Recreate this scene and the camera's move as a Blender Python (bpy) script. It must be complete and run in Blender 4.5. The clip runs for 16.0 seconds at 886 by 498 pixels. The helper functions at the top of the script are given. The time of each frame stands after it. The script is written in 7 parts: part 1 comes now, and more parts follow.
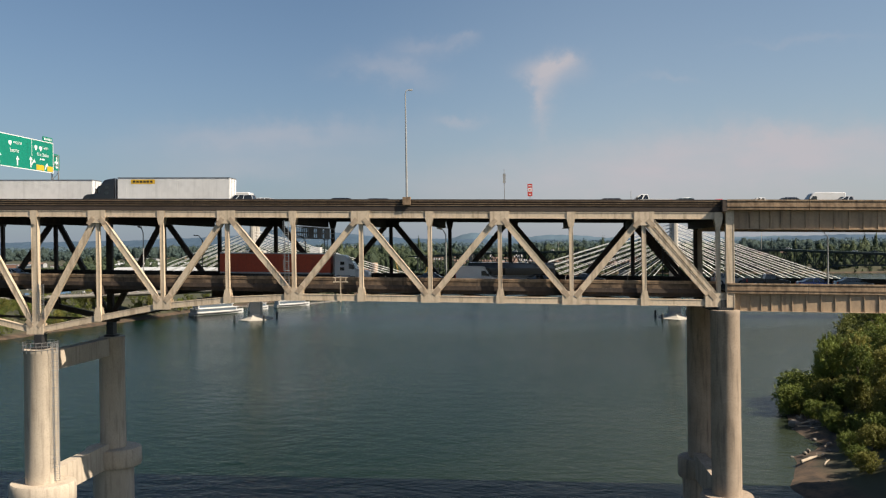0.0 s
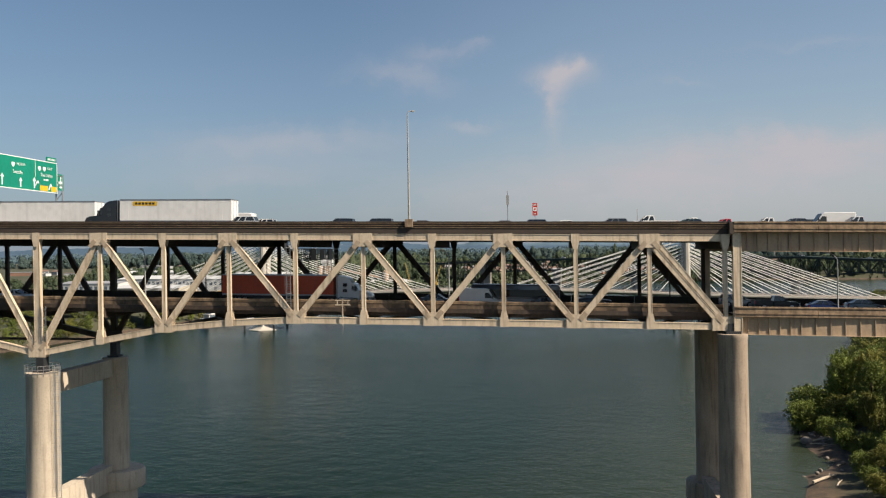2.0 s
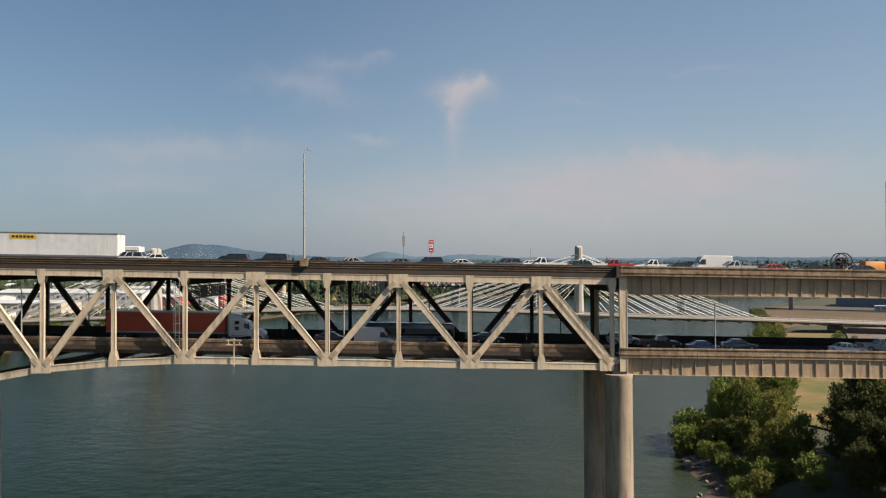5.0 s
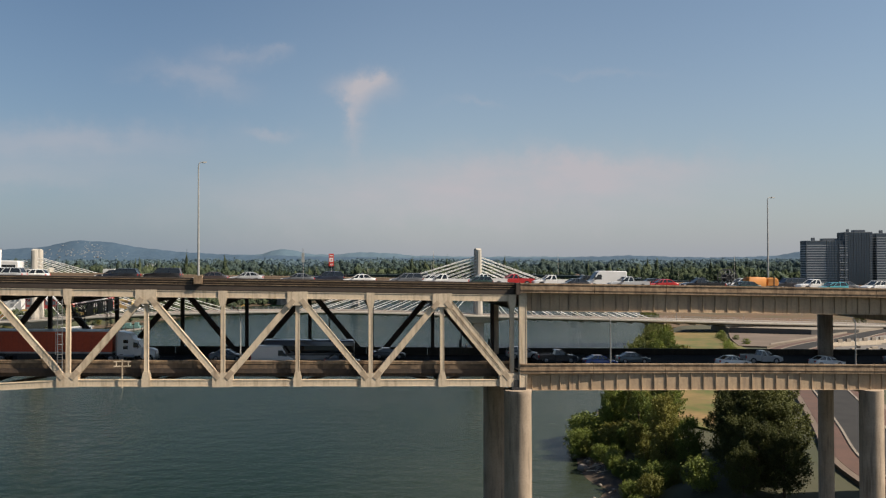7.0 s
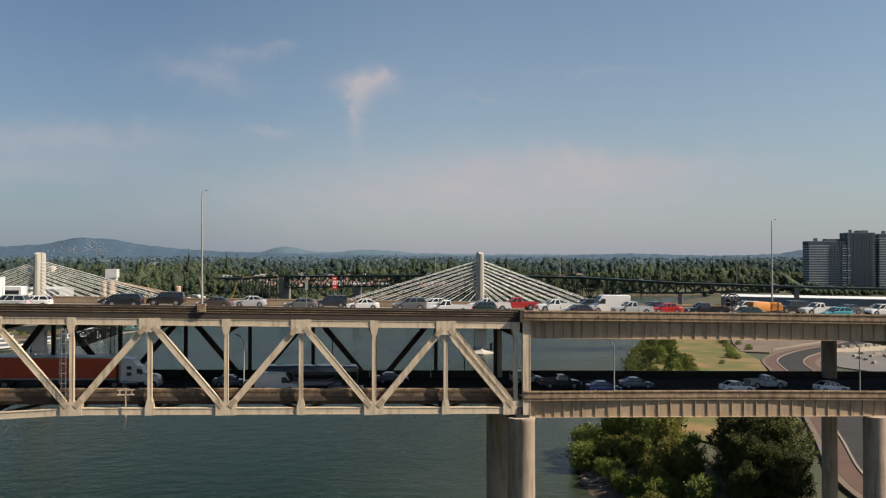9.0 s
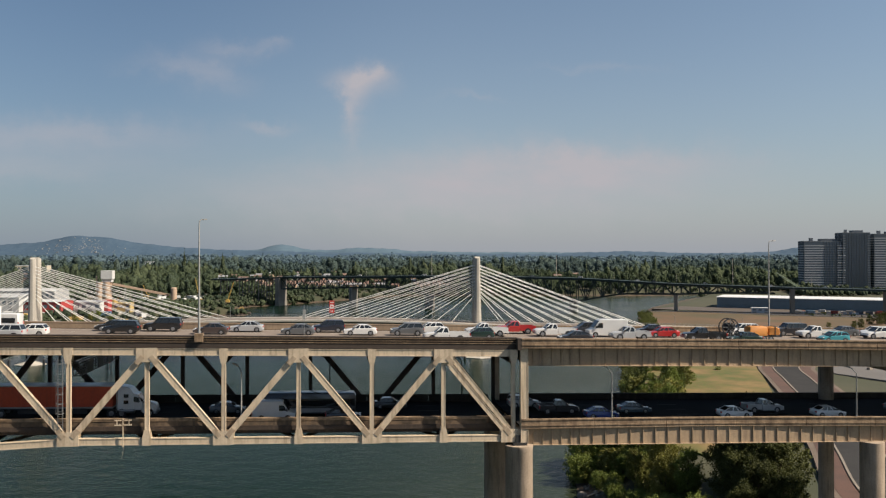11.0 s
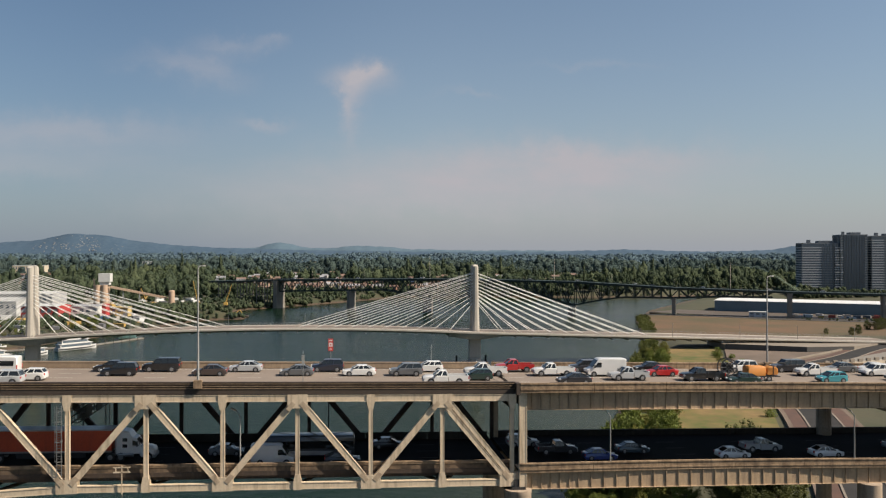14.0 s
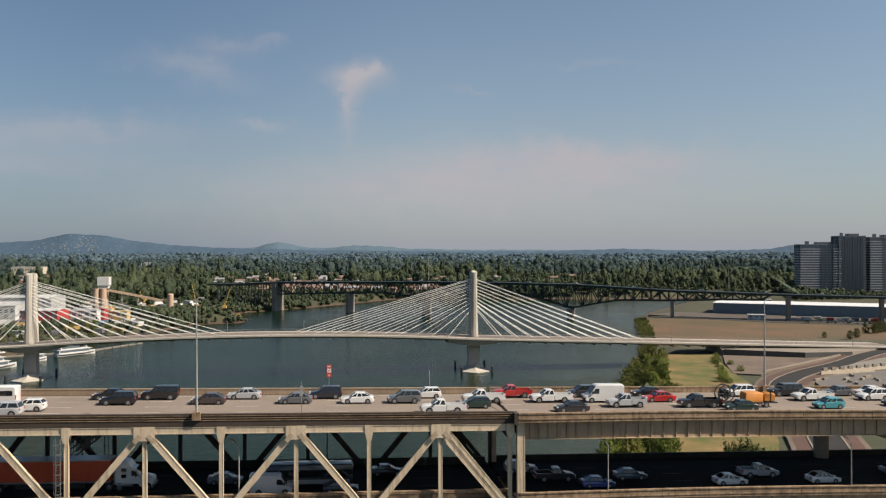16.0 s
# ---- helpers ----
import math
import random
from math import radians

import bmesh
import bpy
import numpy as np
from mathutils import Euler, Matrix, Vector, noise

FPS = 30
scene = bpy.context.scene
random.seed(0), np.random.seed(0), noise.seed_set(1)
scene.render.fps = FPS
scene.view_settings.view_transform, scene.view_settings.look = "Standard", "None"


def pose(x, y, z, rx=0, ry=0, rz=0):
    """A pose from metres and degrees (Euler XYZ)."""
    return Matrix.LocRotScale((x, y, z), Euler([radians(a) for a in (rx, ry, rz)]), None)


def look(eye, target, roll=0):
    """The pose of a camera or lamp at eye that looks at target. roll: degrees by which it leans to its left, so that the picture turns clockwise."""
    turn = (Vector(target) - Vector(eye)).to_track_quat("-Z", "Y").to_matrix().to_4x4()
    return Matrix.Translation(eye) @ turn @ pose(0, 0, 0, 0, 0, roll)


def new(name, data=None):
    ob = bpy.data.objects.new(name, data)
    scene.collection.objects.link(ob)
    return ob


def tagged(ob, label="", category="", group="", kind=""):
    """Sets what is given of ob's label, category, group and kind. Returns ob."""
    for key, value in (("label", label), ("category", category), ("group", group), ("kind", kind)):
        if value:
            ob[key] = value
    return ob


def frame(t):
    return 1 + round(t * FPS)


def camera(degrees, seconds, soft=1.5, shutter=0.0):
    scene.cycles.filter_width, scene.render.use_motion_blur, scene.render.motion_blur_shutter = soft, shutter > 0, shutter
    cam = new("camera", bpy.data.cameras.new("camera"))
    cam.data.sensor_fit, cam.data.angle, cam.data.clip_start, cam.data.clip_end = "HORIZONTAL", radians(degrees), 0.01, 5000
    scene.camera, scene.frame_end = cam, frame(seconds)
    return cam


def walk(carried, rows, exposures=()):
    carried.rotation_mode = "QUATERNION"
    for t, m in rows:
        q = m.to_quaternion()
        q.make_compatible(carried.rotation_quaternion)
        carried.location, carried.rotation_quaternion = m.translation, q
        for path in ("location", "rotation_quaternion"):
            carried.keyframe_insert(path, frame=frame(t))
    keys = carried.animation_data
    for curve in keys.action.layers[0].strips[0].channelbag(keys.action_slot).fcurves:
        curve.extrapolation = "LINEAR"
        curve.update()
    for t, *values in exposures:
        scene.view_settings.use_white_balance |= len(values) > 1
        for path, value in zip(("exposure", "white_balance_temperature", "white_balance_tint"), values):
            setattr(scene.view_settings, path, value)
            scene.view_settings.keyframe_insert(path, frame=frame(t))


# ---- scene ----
cam = camera(57.35, 16.0, 1.25)
# seconds, eye, degrees of yaw (to the left), pitch and roll
ROWS = [
    (0, -24.33, -105.26, 40.94, 6.12, -0.21, -0.79),
    (0.5, -23.92, -104.83, 41.48, 6.39, -0.08, -0.88),
    (1, -23.68, -104.53, 41.95, 6.58, 0.02, -0.93),
    (1.5, -23.49, -104.19, 42.45, 6.77, 0.09, -0.95),
    (2, -23.23, -103.96, 43.13, 6.97, 0.19, -0.94),
    (2.5, -23.10, -103.89, 43.78, 7.19, 0.24, -0.90),
    (3, -22.92, -103.90, 44.40, 7.38, 0.41, -0.79),
    (3.5, -22.80, -103.97, 45.05, 7.61, 0.60, -0.64),
    (4, -22.82, -104.06, 45.64, 7.82, 0.79, -0.43),
    (4.5, -22.70, -104.15, 46.21, 6.21, 0.92, -0.26),
    (5, -22.64, -104.27, 46.70, -0.11, 1.00, -0.29),
    (5.2, -22.63, -104.22, 46.91, -3.20, 1.00, -0.28),
    (5.6, -22.66, -104.05, 47.35, -6.75, 0.96, -0.26),
    (6.1, -22.70, -103.85, 47.95, -7.35, 0.90, -0.22),
    (6.7, -22.76, -103.60, 48.75, -7.25, 0.84, -0.18),
    (7.3, -22.84, -103.36, 49.63, -7.15, 0.79, -0.14),
    (7.5, -22.88, -103.33, 49.96, -7.12, 0.82, -0.12),
    (8, -22.96, -103.37, 51.01, -7.04, 0.75, -0.06),
    (8.5, -22.95, -103.43, 52.05, -7.03, 0.67, -0.05),
    (9, -23.00, -103.33, 53.09, -7.06, 0.59, -0.06),
    (10.2, -23.12, -103.27, 55.47, -7.25, 0.46, -0.09),
    (11.5, -23.22, -103.22, 58.07, -7.39, 0.35, -0.11),
    (12, -23.22, -103.26, 59.13, -7.44, 0.29, -0.12),
    (12.5, -23.22, -103.32, 60.17, -7.46, 0.21, -0.18),
    (13, -23.23, -103.27, 61.15, -7.47, 0.21, -0.15),
    (13.5, -23.23, -103.25, 62.14, -7.46, 0.19, -0.11),
    (14, -23.33, -103.26, 63.16, -7.49, 0.19, -0.06),
    (14.5, -23.28, -103.36, 64.21, -7.53, 0.10, -0.22),
    (15, -23.27, -103.60, 65.27, -7.54, 0.08, -0.20),
    (15.5, -23.17, -103.65, 66.30, -7.55, 0.07, -0.23),
    (16, -23.23, -103.53, 67.22, -7.57, 0.11, -0.15),
]


def aimed(x, y, z, yaw, pitch, roll):
    a, p = radians(yaw), radians(pitch)
    ahead = Vector((-math.sin(a) * math.cos(p), math.cos(a) * math.cos(p), math.sin(p)))
    return look((x, y, z), Vector((x, y, z)) + 100 * ahead, roll)


EXPOSURES = [(0, 0.83), (4.5, 0.80), (8, 0.74), (16, 0.69)]
walk(cam, [(t, aimed(*row)) for t, *row in ROWS], EXPOSURES)

# ---- world and sun ----
SUN = Vector((0.94 * math.cos(radians(43)), -0.342 * math.cos(radians(43)), math.sin(radians(43))))
world = bpy.data.worlds.new("sky")
scene.world = world
world.use_nodes = True
wt = world.node_tree
wn, wl = wt.nodes, wt.links
wn.clear()


def wnode(kind):
    return wn.new(kind)


def wmix(blend="MIX"):
    n = wn.new("ShaderNodeMix")
    n.data_type, n.blend_type = "RGBA", blend
    return n


def wmath(op, a, b=None):
    n = wnode("ShaderNodeMath")
    n.operation = op
    for i, v in enumerate((a, b)):
        if v is None:
            continue
        if isinstance(v, (int, float)):
            n.inputs[i].default_value = v
        else:
            wl.new(v, n.inputs[i])
    return n.outputs[0]


sky = wnode("ShaderNodeTexSky")
sky.sky_type, sky.sun_disc = "NISHITA", False
sky.sun_elevation, sky.sun_rotation = radians(43), math.atan2(SUN.x, SUN.y)
sky.air_density, sky.dust_density, sky.ozone_density, sky.altitude = 1.0, 0.9, 1.5, 50
# thin cirrus: soft streaks in the southern sky, told by direction (x / y, z / y)
geo = wnode("ShaderNodeTexCoord")
sep = wnode("ShaderNodeSeparateXYZ")
wl.new(geo.outputs["Generated"], sep.inputs[0])
ahead = wmath("MAXIMUM", sep.outputs[1], 0.05)
su, sv = wmath("DIVIDE", sep.outputs[0], ahead), wmath("DIVIDE", sep.outputs[2], ahead)
comb = wnode("ShaderNodeCombineXYZ")
wl.new(su, comb.inputs[0]), wl.new(sv, comb.inputs[1])
warp = wnode("ShaderNodeTexNoise")
warp.inputs["Scale"].default_value, warp.inputs["Detail"].default_value, warp.inputs["Roughness"].default_value = 16, 6, 0.62
wl.new(comb.outputs[0], warp.inputs["Vector"])
fibre = wnode("ShaderNodeTexNoise")
fibre.inputs["Scale"].default_value, fibre.inputs["Detail"].default_value = 11, 7
stretch = wnode("ShaderNodeMapping")
stretch.inputs["Scale"].default_value = (1.0, 3.2, 1.0)
wl.new(comb.outputs[0], stretch.inputs["Vector"]), wl.new(stretch.outputs[0], fibre.inputs["Vector"])
wx = wmath("MULTIPLY", wmath("SUBTRACT", warp.outputs["Fac"], 0.5), 0.065)
du, dv = wmath("ADD", su, wx), wmath("ADD", sv, wx)
CLOUDS = [(0.022, 0.211, 0.025, 0.014, 1.0), (0.044, 0.219, 0.015, 0.006, 0.45), (0.019, 0.182, 0.011, 0.022, 0.62), (0.014, 0.155, 0.007, 0.026, 0.34), (0.067, 0.217, 0.014, 0.012, 0.22), (-0.130, 0.248, 0.032, 0.009, 0.34),
          (-0.080, 0.254, 0.016, 0.006, 0.26), (-0.200, 0.231, 0.040, 0.009, 0.22), (-0.168, 0.221, 0.036, 0.012, 0.28), (-0.133, 0.207, 0.030, 0.014, 0.26), (-0.33, 0.140, 0.15, 0.018, 0.52),
          (-0.36, 0.105, 0.14, 0.018, 0.36), (-0.083, 0.156, 0.026, 0.007, 0.42), (0.33, 0.118, 0.17, 0.021, 0.66), (0.24, 0.098, 0.20, 0.026, 0.62), (0.12, 0.070, 0.28, 0.030, 0.66), (0.165, 0.196, 0.030, 0.004, 0.22), (0.33, 0.236, 0.06, 0.005, 0.18)]
mask = None
for cu, cv, wu, wv, amount in CLOUDS:
    d = wmath("ADD", wmath("POWER", wmath("ABSOLUTE", wmath("DIVIDE", wmath("SUBTRACT", du, cu), wu)), 2.0),
              wmath("POWER", wmath("ABSOLUTE", wmath("DIVIDE", wmath("SUBTRACT", dv, cv), wv)), 2.0))
    g = wmath("MULTIPLY", wmath("EXPONENT", wmath("MULTIPLY", d, -0.8)), amount)
    mask = g if mask is None else wmath("ADD", mask, g)
mask = wmath("MULTIPLY", mask, wmath("ADD", fibre.outputs["Fac"], 0.25))
mask = wmath("MINIMUM", wmath("MAXIMUM", mask, 0.0), 0.9)
cloudy = wmix()
wl.new(mask, cloudy.inputs[0])
cloudy.inputs[7].default_value = (5.05, 4.78, 5.08, 1)
# the summer haze that whitens the sky towards the whole horizon
hazy = wmix()
lift = wmath("MULTIPLY", wmath("EXPONENT", wmath("MULTIPLY", wmath("MAXIMUM", sep.outputs[2], 0.0), -6.5)), 0.85)
wl.new(lift, hazy.inputs[0]), wl.new(sky.outputs[0], hazy.inputs[6])
hazy.inputs[7].default_value = (3.4, 3.58, 4.28, 1)
# a tint by direction deepens the sky leftwards, fitted to the camera's view
side = wnode("ShaderNodeMapRange")
side.interpolation_type = "SMOOTHSTEP"
side.inputs[1].default_value, side.inputs[2].default_value = -0.30, 0.16
wl.new(su, side.inputs[0])
tint = wmix()
wl.new(side.outputs[0], tint.inputs[0])
tint.inputs[6].default_value, tint.inputs[7].default_value = (0.76, 0.855, 0.90, 1), (1.07, 1.09, 1.05, 1)
deep = wmix("MULTIPLY")
deep.inputs[0].default_value = 1.0
wl.new(hazy.outputs[2], deep.inputs[6]), wl.new(tint.outputs[2], deep.inputs[7])
wl.new(deep.outputs[2], cloudy.inputs[6])
bg = wnode("ShaderNodeBackground")
bg.inputs["Strength"].default_value = 0.058
wl.new(cloudy.outputs[2], bg.inputs["Color"])
wl.new(bg.outputs[0], wnode("ShaderNodeOutputWorld").inputs[0])

sun = new("sun", bpy.data.lights.new("sun", "SUN"))
sun.data.energy, sun.data.angle, sun.data.color = 5.0, radians(0.6), (1.0, 0.89, 0.74)
sun.matrix_world = look(SUN * 400, (0, 0, 0))


# ---- mesh and material helpers ----
class Mesh:
    """Vertices and faces, gathered piece by piece."""

    def __init__(self):
        self.v, self.f = [], []

    def add(self, verts, faces):
        n = len(self.v)
        self.v += [tuple(p) for p in verts]
        self.f += [tuple(n + i for i in f) for f in faces]
        return self

    def box(self, x0, x1, y0, y1, z0, z1):
        v = [(x, y, z) for z in (z0, z1) for x, y in ((x0, y0), (x1, y0), (x1, y1), (x0, y1))]
        return self.add(v, [(3, 2, 1, 0), (4, 5, 6, 7), (0, 1, 5, 4), (1, 2, 6, 5), (2, 3, 7, 6), (3, 0, 4, 7)])

    def beam(self, p, q, w, h, up=(0, 0, 1)):
        """A bar of width w (sideways) and height h (towards up) from p to q."""
        p, q = Vector(p), Vector(q)
        d = (q - p).normalized()
        side = d.cross(Vector(up))
        if side.length < 1e-4:
            side = d.cross(Vector((1, 0, 0)))
        side.normalize()
        top = side.cross(d).normalized()
        v = [c + side * (w / 2 * a) + top * (h / 2 * b) for c in (p, q) for a, b in ((-1, -1), (1, -1), (1, 1), (-1, 1))]
        return self.add(v, [(3, 2, 1, 0), (4, 5, 6, 7), (0, 1, 5, 4), (1, 2, 6, 5), (2, 3, 7, 6), (3, 0, 4, 7)])

    def ibeam(self, p, q, w, h, up=(0, 0, 1), t=0.09):
        """A riveted bar of one piece: two flanges proud of a recessed web."""
        p, q = Vector(p), Vector(q)
        d = (q - p).normalized()
        side = d.cross(Vector(up))
        if side.length < 1e-4:
            side = d.cross(Vector((1, 0, 0)))
        side.normalize()
        top = side.cross(d).normalized()
        a, b, k, e = w / 2, h / 2, w * 0.43, h / 2 - t
        shape = [(-a, -b), (a, -b), (a, -e), (k, -e), (k, e), (a, e), (a, b), (-a, b), (-a, e), (-k, e), (-k, -e), (-a, -e)]
        return self.loft([[tuple(c + side * u + top * v) for u, v in shape] for c in (p, q)])

    def tube(self, p, q, r0, r1=None, n=10, caps=True):
        p, q = Vector(p), Vector(q)
        r1 = r0 if r1 is None else r1
        d = (q - p).normalized()
        a = d.orthogonal().normalized()
        b = d.cross(a)
        v = [c + (a * math.cos(k * math.tau / n) + b * math.sin(k * math.tau / n)) * r for c, r in ((p, r0), (q, r1)) for k in range(n)]
        f = [(k, (k + 1) % n, n + (k + 1) % n, n + k) for k in range(n)]
        if caps:
            f += [tuple(reversed(range(n))), tuple(range(n, 2 * n))]
        return self.add(v, f)

    def prism(self, ring, move):
        """A closed ring of points, pushed along move."""
        n, move = len(ring), Vector(move)
        v = [Vector(p) for p in ring] + [Vector(p) + move for p in ring]
        return self.add(v, [(k, (k + 1) % n, n + (k + 1) % n, n + k) for k in range(n)] + [tuple(reversed(range(n))), tuple(range(n, 2 * n))])

    def loft(self, rings, caps=True):
        n = len(rings[0])
        v = [p for r in rings for p in r]
        f = [(i * n + k, i * n + (k + 1) % n, (i + 1) * n + (k + 1) % n, (i + 1) * n + k) for i in range(len(rings) - 1) for k in range(n)]
        if caps:
            f += [tuple(reversed(range(n))), tuple(range((len(rings) - 1) * n, len(rings) * n))]
        return self.add(v, f)

    def data(self, name, smooth=False):
        me = bpy.data.meshes.new(name)
        me.from_pydata(self.v, [], self.f)
        b = bmesh.new()
        b.from_mesh(me)
        bmesh.ops.recalc_face_normals(b, faces=b.faces)
        b.to_mesh(me)
        b.free()
        if smooth:
            me.polygons.foreach_set("use_smooth", [True] * len(me.polygons))
            me.set_sharp_from_angle(angle=radians(40))
        return me


def part(name, m, material, parent=None, label="", smooth=False):
    me = m.data(name, smooth) if isinstance(m, Mesh) else m
    if not me.materials:
        me.materials.append(material)
    ob = new(name, me)
    if me.materials[0] != material:
        ob.material_slots[0].link = "OBJECT"
        ob.material_slots[0].material = material
    if parent:
        ob.parent = parent
    if label:
        ob["label"] = label
    return ob


def thing(name, label, category, at=(0, 0, 0), turn=0.0, group="", kind=""):
    ob = new(name)
    ob.empty_display_size = 0.2
    ob.matrix_basis = pose(*at, 0, 0, turn)
    return tagged(ob, label, category, group, kind)


def material(name, base, second=None, rough=0.7, metal=0.0, scale=0.6, fine=9.0, streak=0.0, stain=None, bump=0.15, spec=0.5, random_tint=0.0, amount=0.5):
    """A worn surface: two colours mixed by coarse and fine noise, rain streaks of a stain colour, fine relief."""
    shade_factor = 0.87   # deeper shade put into every base colour by one even factor
    base, second, stain = (tuple(c * shade_factor for c in k) if k else None for k in (base, second, stain))
    m = bpy.data.materials.new(name)
    m.use_nodes = True
    nt = m.node_tree
    n, l = nt.nodes, nt.links
    b = n["Principled BSDF"]
    b.inputs["Roughness"].default_value, b.inputs["Metallic"].default_value = rough, metal
    b.inputs["Specular IOR Level"].default_value = spec
    co = n.new("ShaderNodeTexCoord")

    def noise_node(s, detail=5, vec=None):
        t = n.new("ShaderNodeTexNoise")
        t.inputs["Scale"].default_value, t.inputs["Detail"].default_value = s, detail
        l.new(vec or co.outputs["Object"], t.inputs["Vector"])
        return t.outputs["Fac"]

    def mix(fac, a, c):
        x = n.new("ShaderNodeMix")
        x.data_type = "RGBA"
        l.new(fac, x.inputs[0])
        for i, v in ((6, a), (7, c)):
            if isinstance(v, tuple):
                x.inputs[i].default_value = (*v, 1)
            else:
                l.new(v, x.inputs[i])
        return x.outputs[2]

    def ramp(fac, lo, hi, top=1.0):
        r = n.new("ShaderNodeMapRange")
        r.inputs[1].default_value, r.inputs[2].default_value, r.inputs[4].default_value = lo, hi, top
        l.new(fac, r.inputs[0])
        return r.outputs[0]

    second = second or tuple(c * 0.72 for c in base)
    fine_fac = noise_node(fine, 6)
    col = mix(ramp(noise_node(scale, 4), 0.35, 0.68), base, second)
    col = mix(ramp(fine_fac, 0.45, 0.8, amount), col, tuple(c * 0.62 for c in second))
    if streak:
        mp = n.new("ShaderNodeMapping")
        mp.inputs["Scale"].default_value = (1.3, 1.3, 0.12)
        l.new(co.outputs["Object"], mp.inputs["Vector"])
        col = mix(ramp(noise_node(1.6, 6, mp.outputs[0]), 0.5, 0.72, streak), col, stain or tuple(c * 0.4 for c in base))
    if random_tint:
        oi = n.new("ShaderNodeObjectInfo")
        hs = n.new("ShaderNodeHueSaturation")
        l.new(col, hs.inputs["Color"])
        mr = n.new("ShaderNodeMapRange")
        mr.inputs[3].default_value, mr.inputs[4].default_value = 1 - random_tint, 1 + random_tint
        l.new(oi.outputs["Random"], mr.inputs[0])
        l.new(mr.outputs[0], hs.inputs["Value"])
        col = hs.outputs[0]
    l.new(col, b.inputs["Base Color"])
    if bump:
        bp = n.new("ShaderNodeBump")
        bp.inputs["Strength"].default_value, bp.inputs["Distance"].default_value = bump, 0.05
        l.new(fine_fac, bp.inputs["Height"])
        l.new(bp.outputs[0], b.inputs["Normal"])
    return m


def leaf_material(name, dark, light, rough=0.6, glow=0.0):
    m = bpy.data.materials.new(name)
    m.use_nodes = True
    n, l = m.node_tree.nodes, m.node_tree.links
    b = n["Principled BSDF"]
    b.inputs["Roughness"].default_value, b.inputs["Specular IOR Level"].default_value = rough, 0.25
    g, co, t = n.new("ShaderNodeNewGeometry"), n.new("ShaderNodeNewGeometry"), n.new("ShaderNodeTexNoise")
    t.inputs["Scale"].default_value, t.inputs["Detail"].default_value = 0.05, 3
    l.new(co.outputs["Position"], t.inputs["Vector"])
    add = n.new("ShaderNodeMath")
    add.operation = "MULTIPLY_ADD"
    add.inputs[1].default_value = 0.45
    l.new(g.outputs["Random Per Island"], add.inputs[0])
    mr = n.new("ShaderNodeMapRange")
    mr.inputs[1].default_value, mr.inputs[2].default_value, mr.inputs[4].default_value = 0.36, 0.64, 0.6
    l.new(t.outputs["Fac"], mr.inputs[0])
    l.new(mr.outputs[0], add.inputs[2])
    x = n.new("ShaderNodeMix")
    x.data_type = "RGBA"
    x.inputs[6].default_value, x.inputs[7].default_value = (*dark, 1), (*light, 1)
    l.new(add.outputs[0], x.inputs[0])
    l.new(x.outputs[2], b.inputs["Base Color"])
    if glow:
        tr, mx, out = n.new("ShaderNodeBsdfTranslucent"), n.new("ShaderNodeMixShader"), n["Material Output"]
        l.new(x.outputs[2], tr.inputs[0])
        mx.inputs[0].default_value = glow
        l.new(b.outputs[0], mx.inputs[1]), l.new(tr.outputs[0], mx.inputs[2]), l.new(mx.outputs[0], out.inputs[0])
    return m


def wood_material(name, dark, light, rough=0.9):
    """Foliage seen from afar: clumps in several greens, broken up by leaf masses about a metre across."""
    m = leaf_material(name, dark, light, rough)
    n, l = m.node_tree.nodes, m.node_tree.links
    b = n["Principled BSDF"]
    b.inputs["Specular IOR Level"].default_value = 0.1
    n["Noise Texture"].inputs["Scale"].default_value = 0.016
    g, t, bp = n.new("ShaderNodeNewGeometry"), n.new("ShaderNodeTexNoise"), n.new("ShaderNodeBump")
    t.inputs["Scale"].default_value, t.inputs["Detail"].default_value, t.inputs["Roughness"].default_value = 0.55, 4, 0.65
    l.new(g.outputs["Position"], t.inputs["Vector"])
    bp.inputs["Strength"].default_value, bp.inputs["Distance"].default_value = 1.0, 2.2
    l.new(t.outputs["Fac"], bp.inputs["Height"]), l.new(bp.outputs[0], b.inputs["Normal"])
    x = n.new("ShaderNodeMix")
    x.data_type, x.blend_type = "RGBA", "MULTIPLY"
    mr = n.new("ShaderNodeMapRange")
    mr.inputs[1].default_value, mr.inputs[2].default_value, mr.inputs[3].default_value, mr.inputs[4].default_value = 0.35, 0.65, 0.55, 1.2
    l.new(t.outputs["Fac"], mr.inputs[0])
    x.inputs[0].default_value = 1.0
    old = b.inputs["Base Color"].links[0].from_socket
    l.new(old, x.inputs[6]), l.new(mr.outputs[0], x.inputs[7]), l.new(x.outputs[2], b.inputs["Base Color"])
    return m


CREAM = material("cream_bridge_paint", (0.70, 0.565, 0.41), (0.62, 0.495, 0.352), 0.5, scale=0.5, fine=3.5, streak=0.55, stain=(0.20, 0.13, 0.08), bump=0.08)
DULLCREAM = material("dulled_cream_paint", (0.52, 0.41, 0.29), (0.40, 0.30, 0.21), 0.6, scale=1.5, fine=5, streak=0.4, stain=(0.18, 0.12, 0.08), bump=0.1)
RUSTSHADE = material("weathered_and_shade_brown_steel", (0.060, 0.040, 0.028), (0.036, 0.025, 0.019), 0.75, scale=0.35, fine=4, streak=0.5, stain=(0.115, 0.08, 0.056), bump=0.15)
FASCIA = material("weathered_brown_rail", (0.072, 0.050, 0.036), (0.048, 0.034, 0.025), 0.75, scale=0.5, fine=3, streak=0.25, stain=(0.045, 0.032, 0.024), bump=0.15)
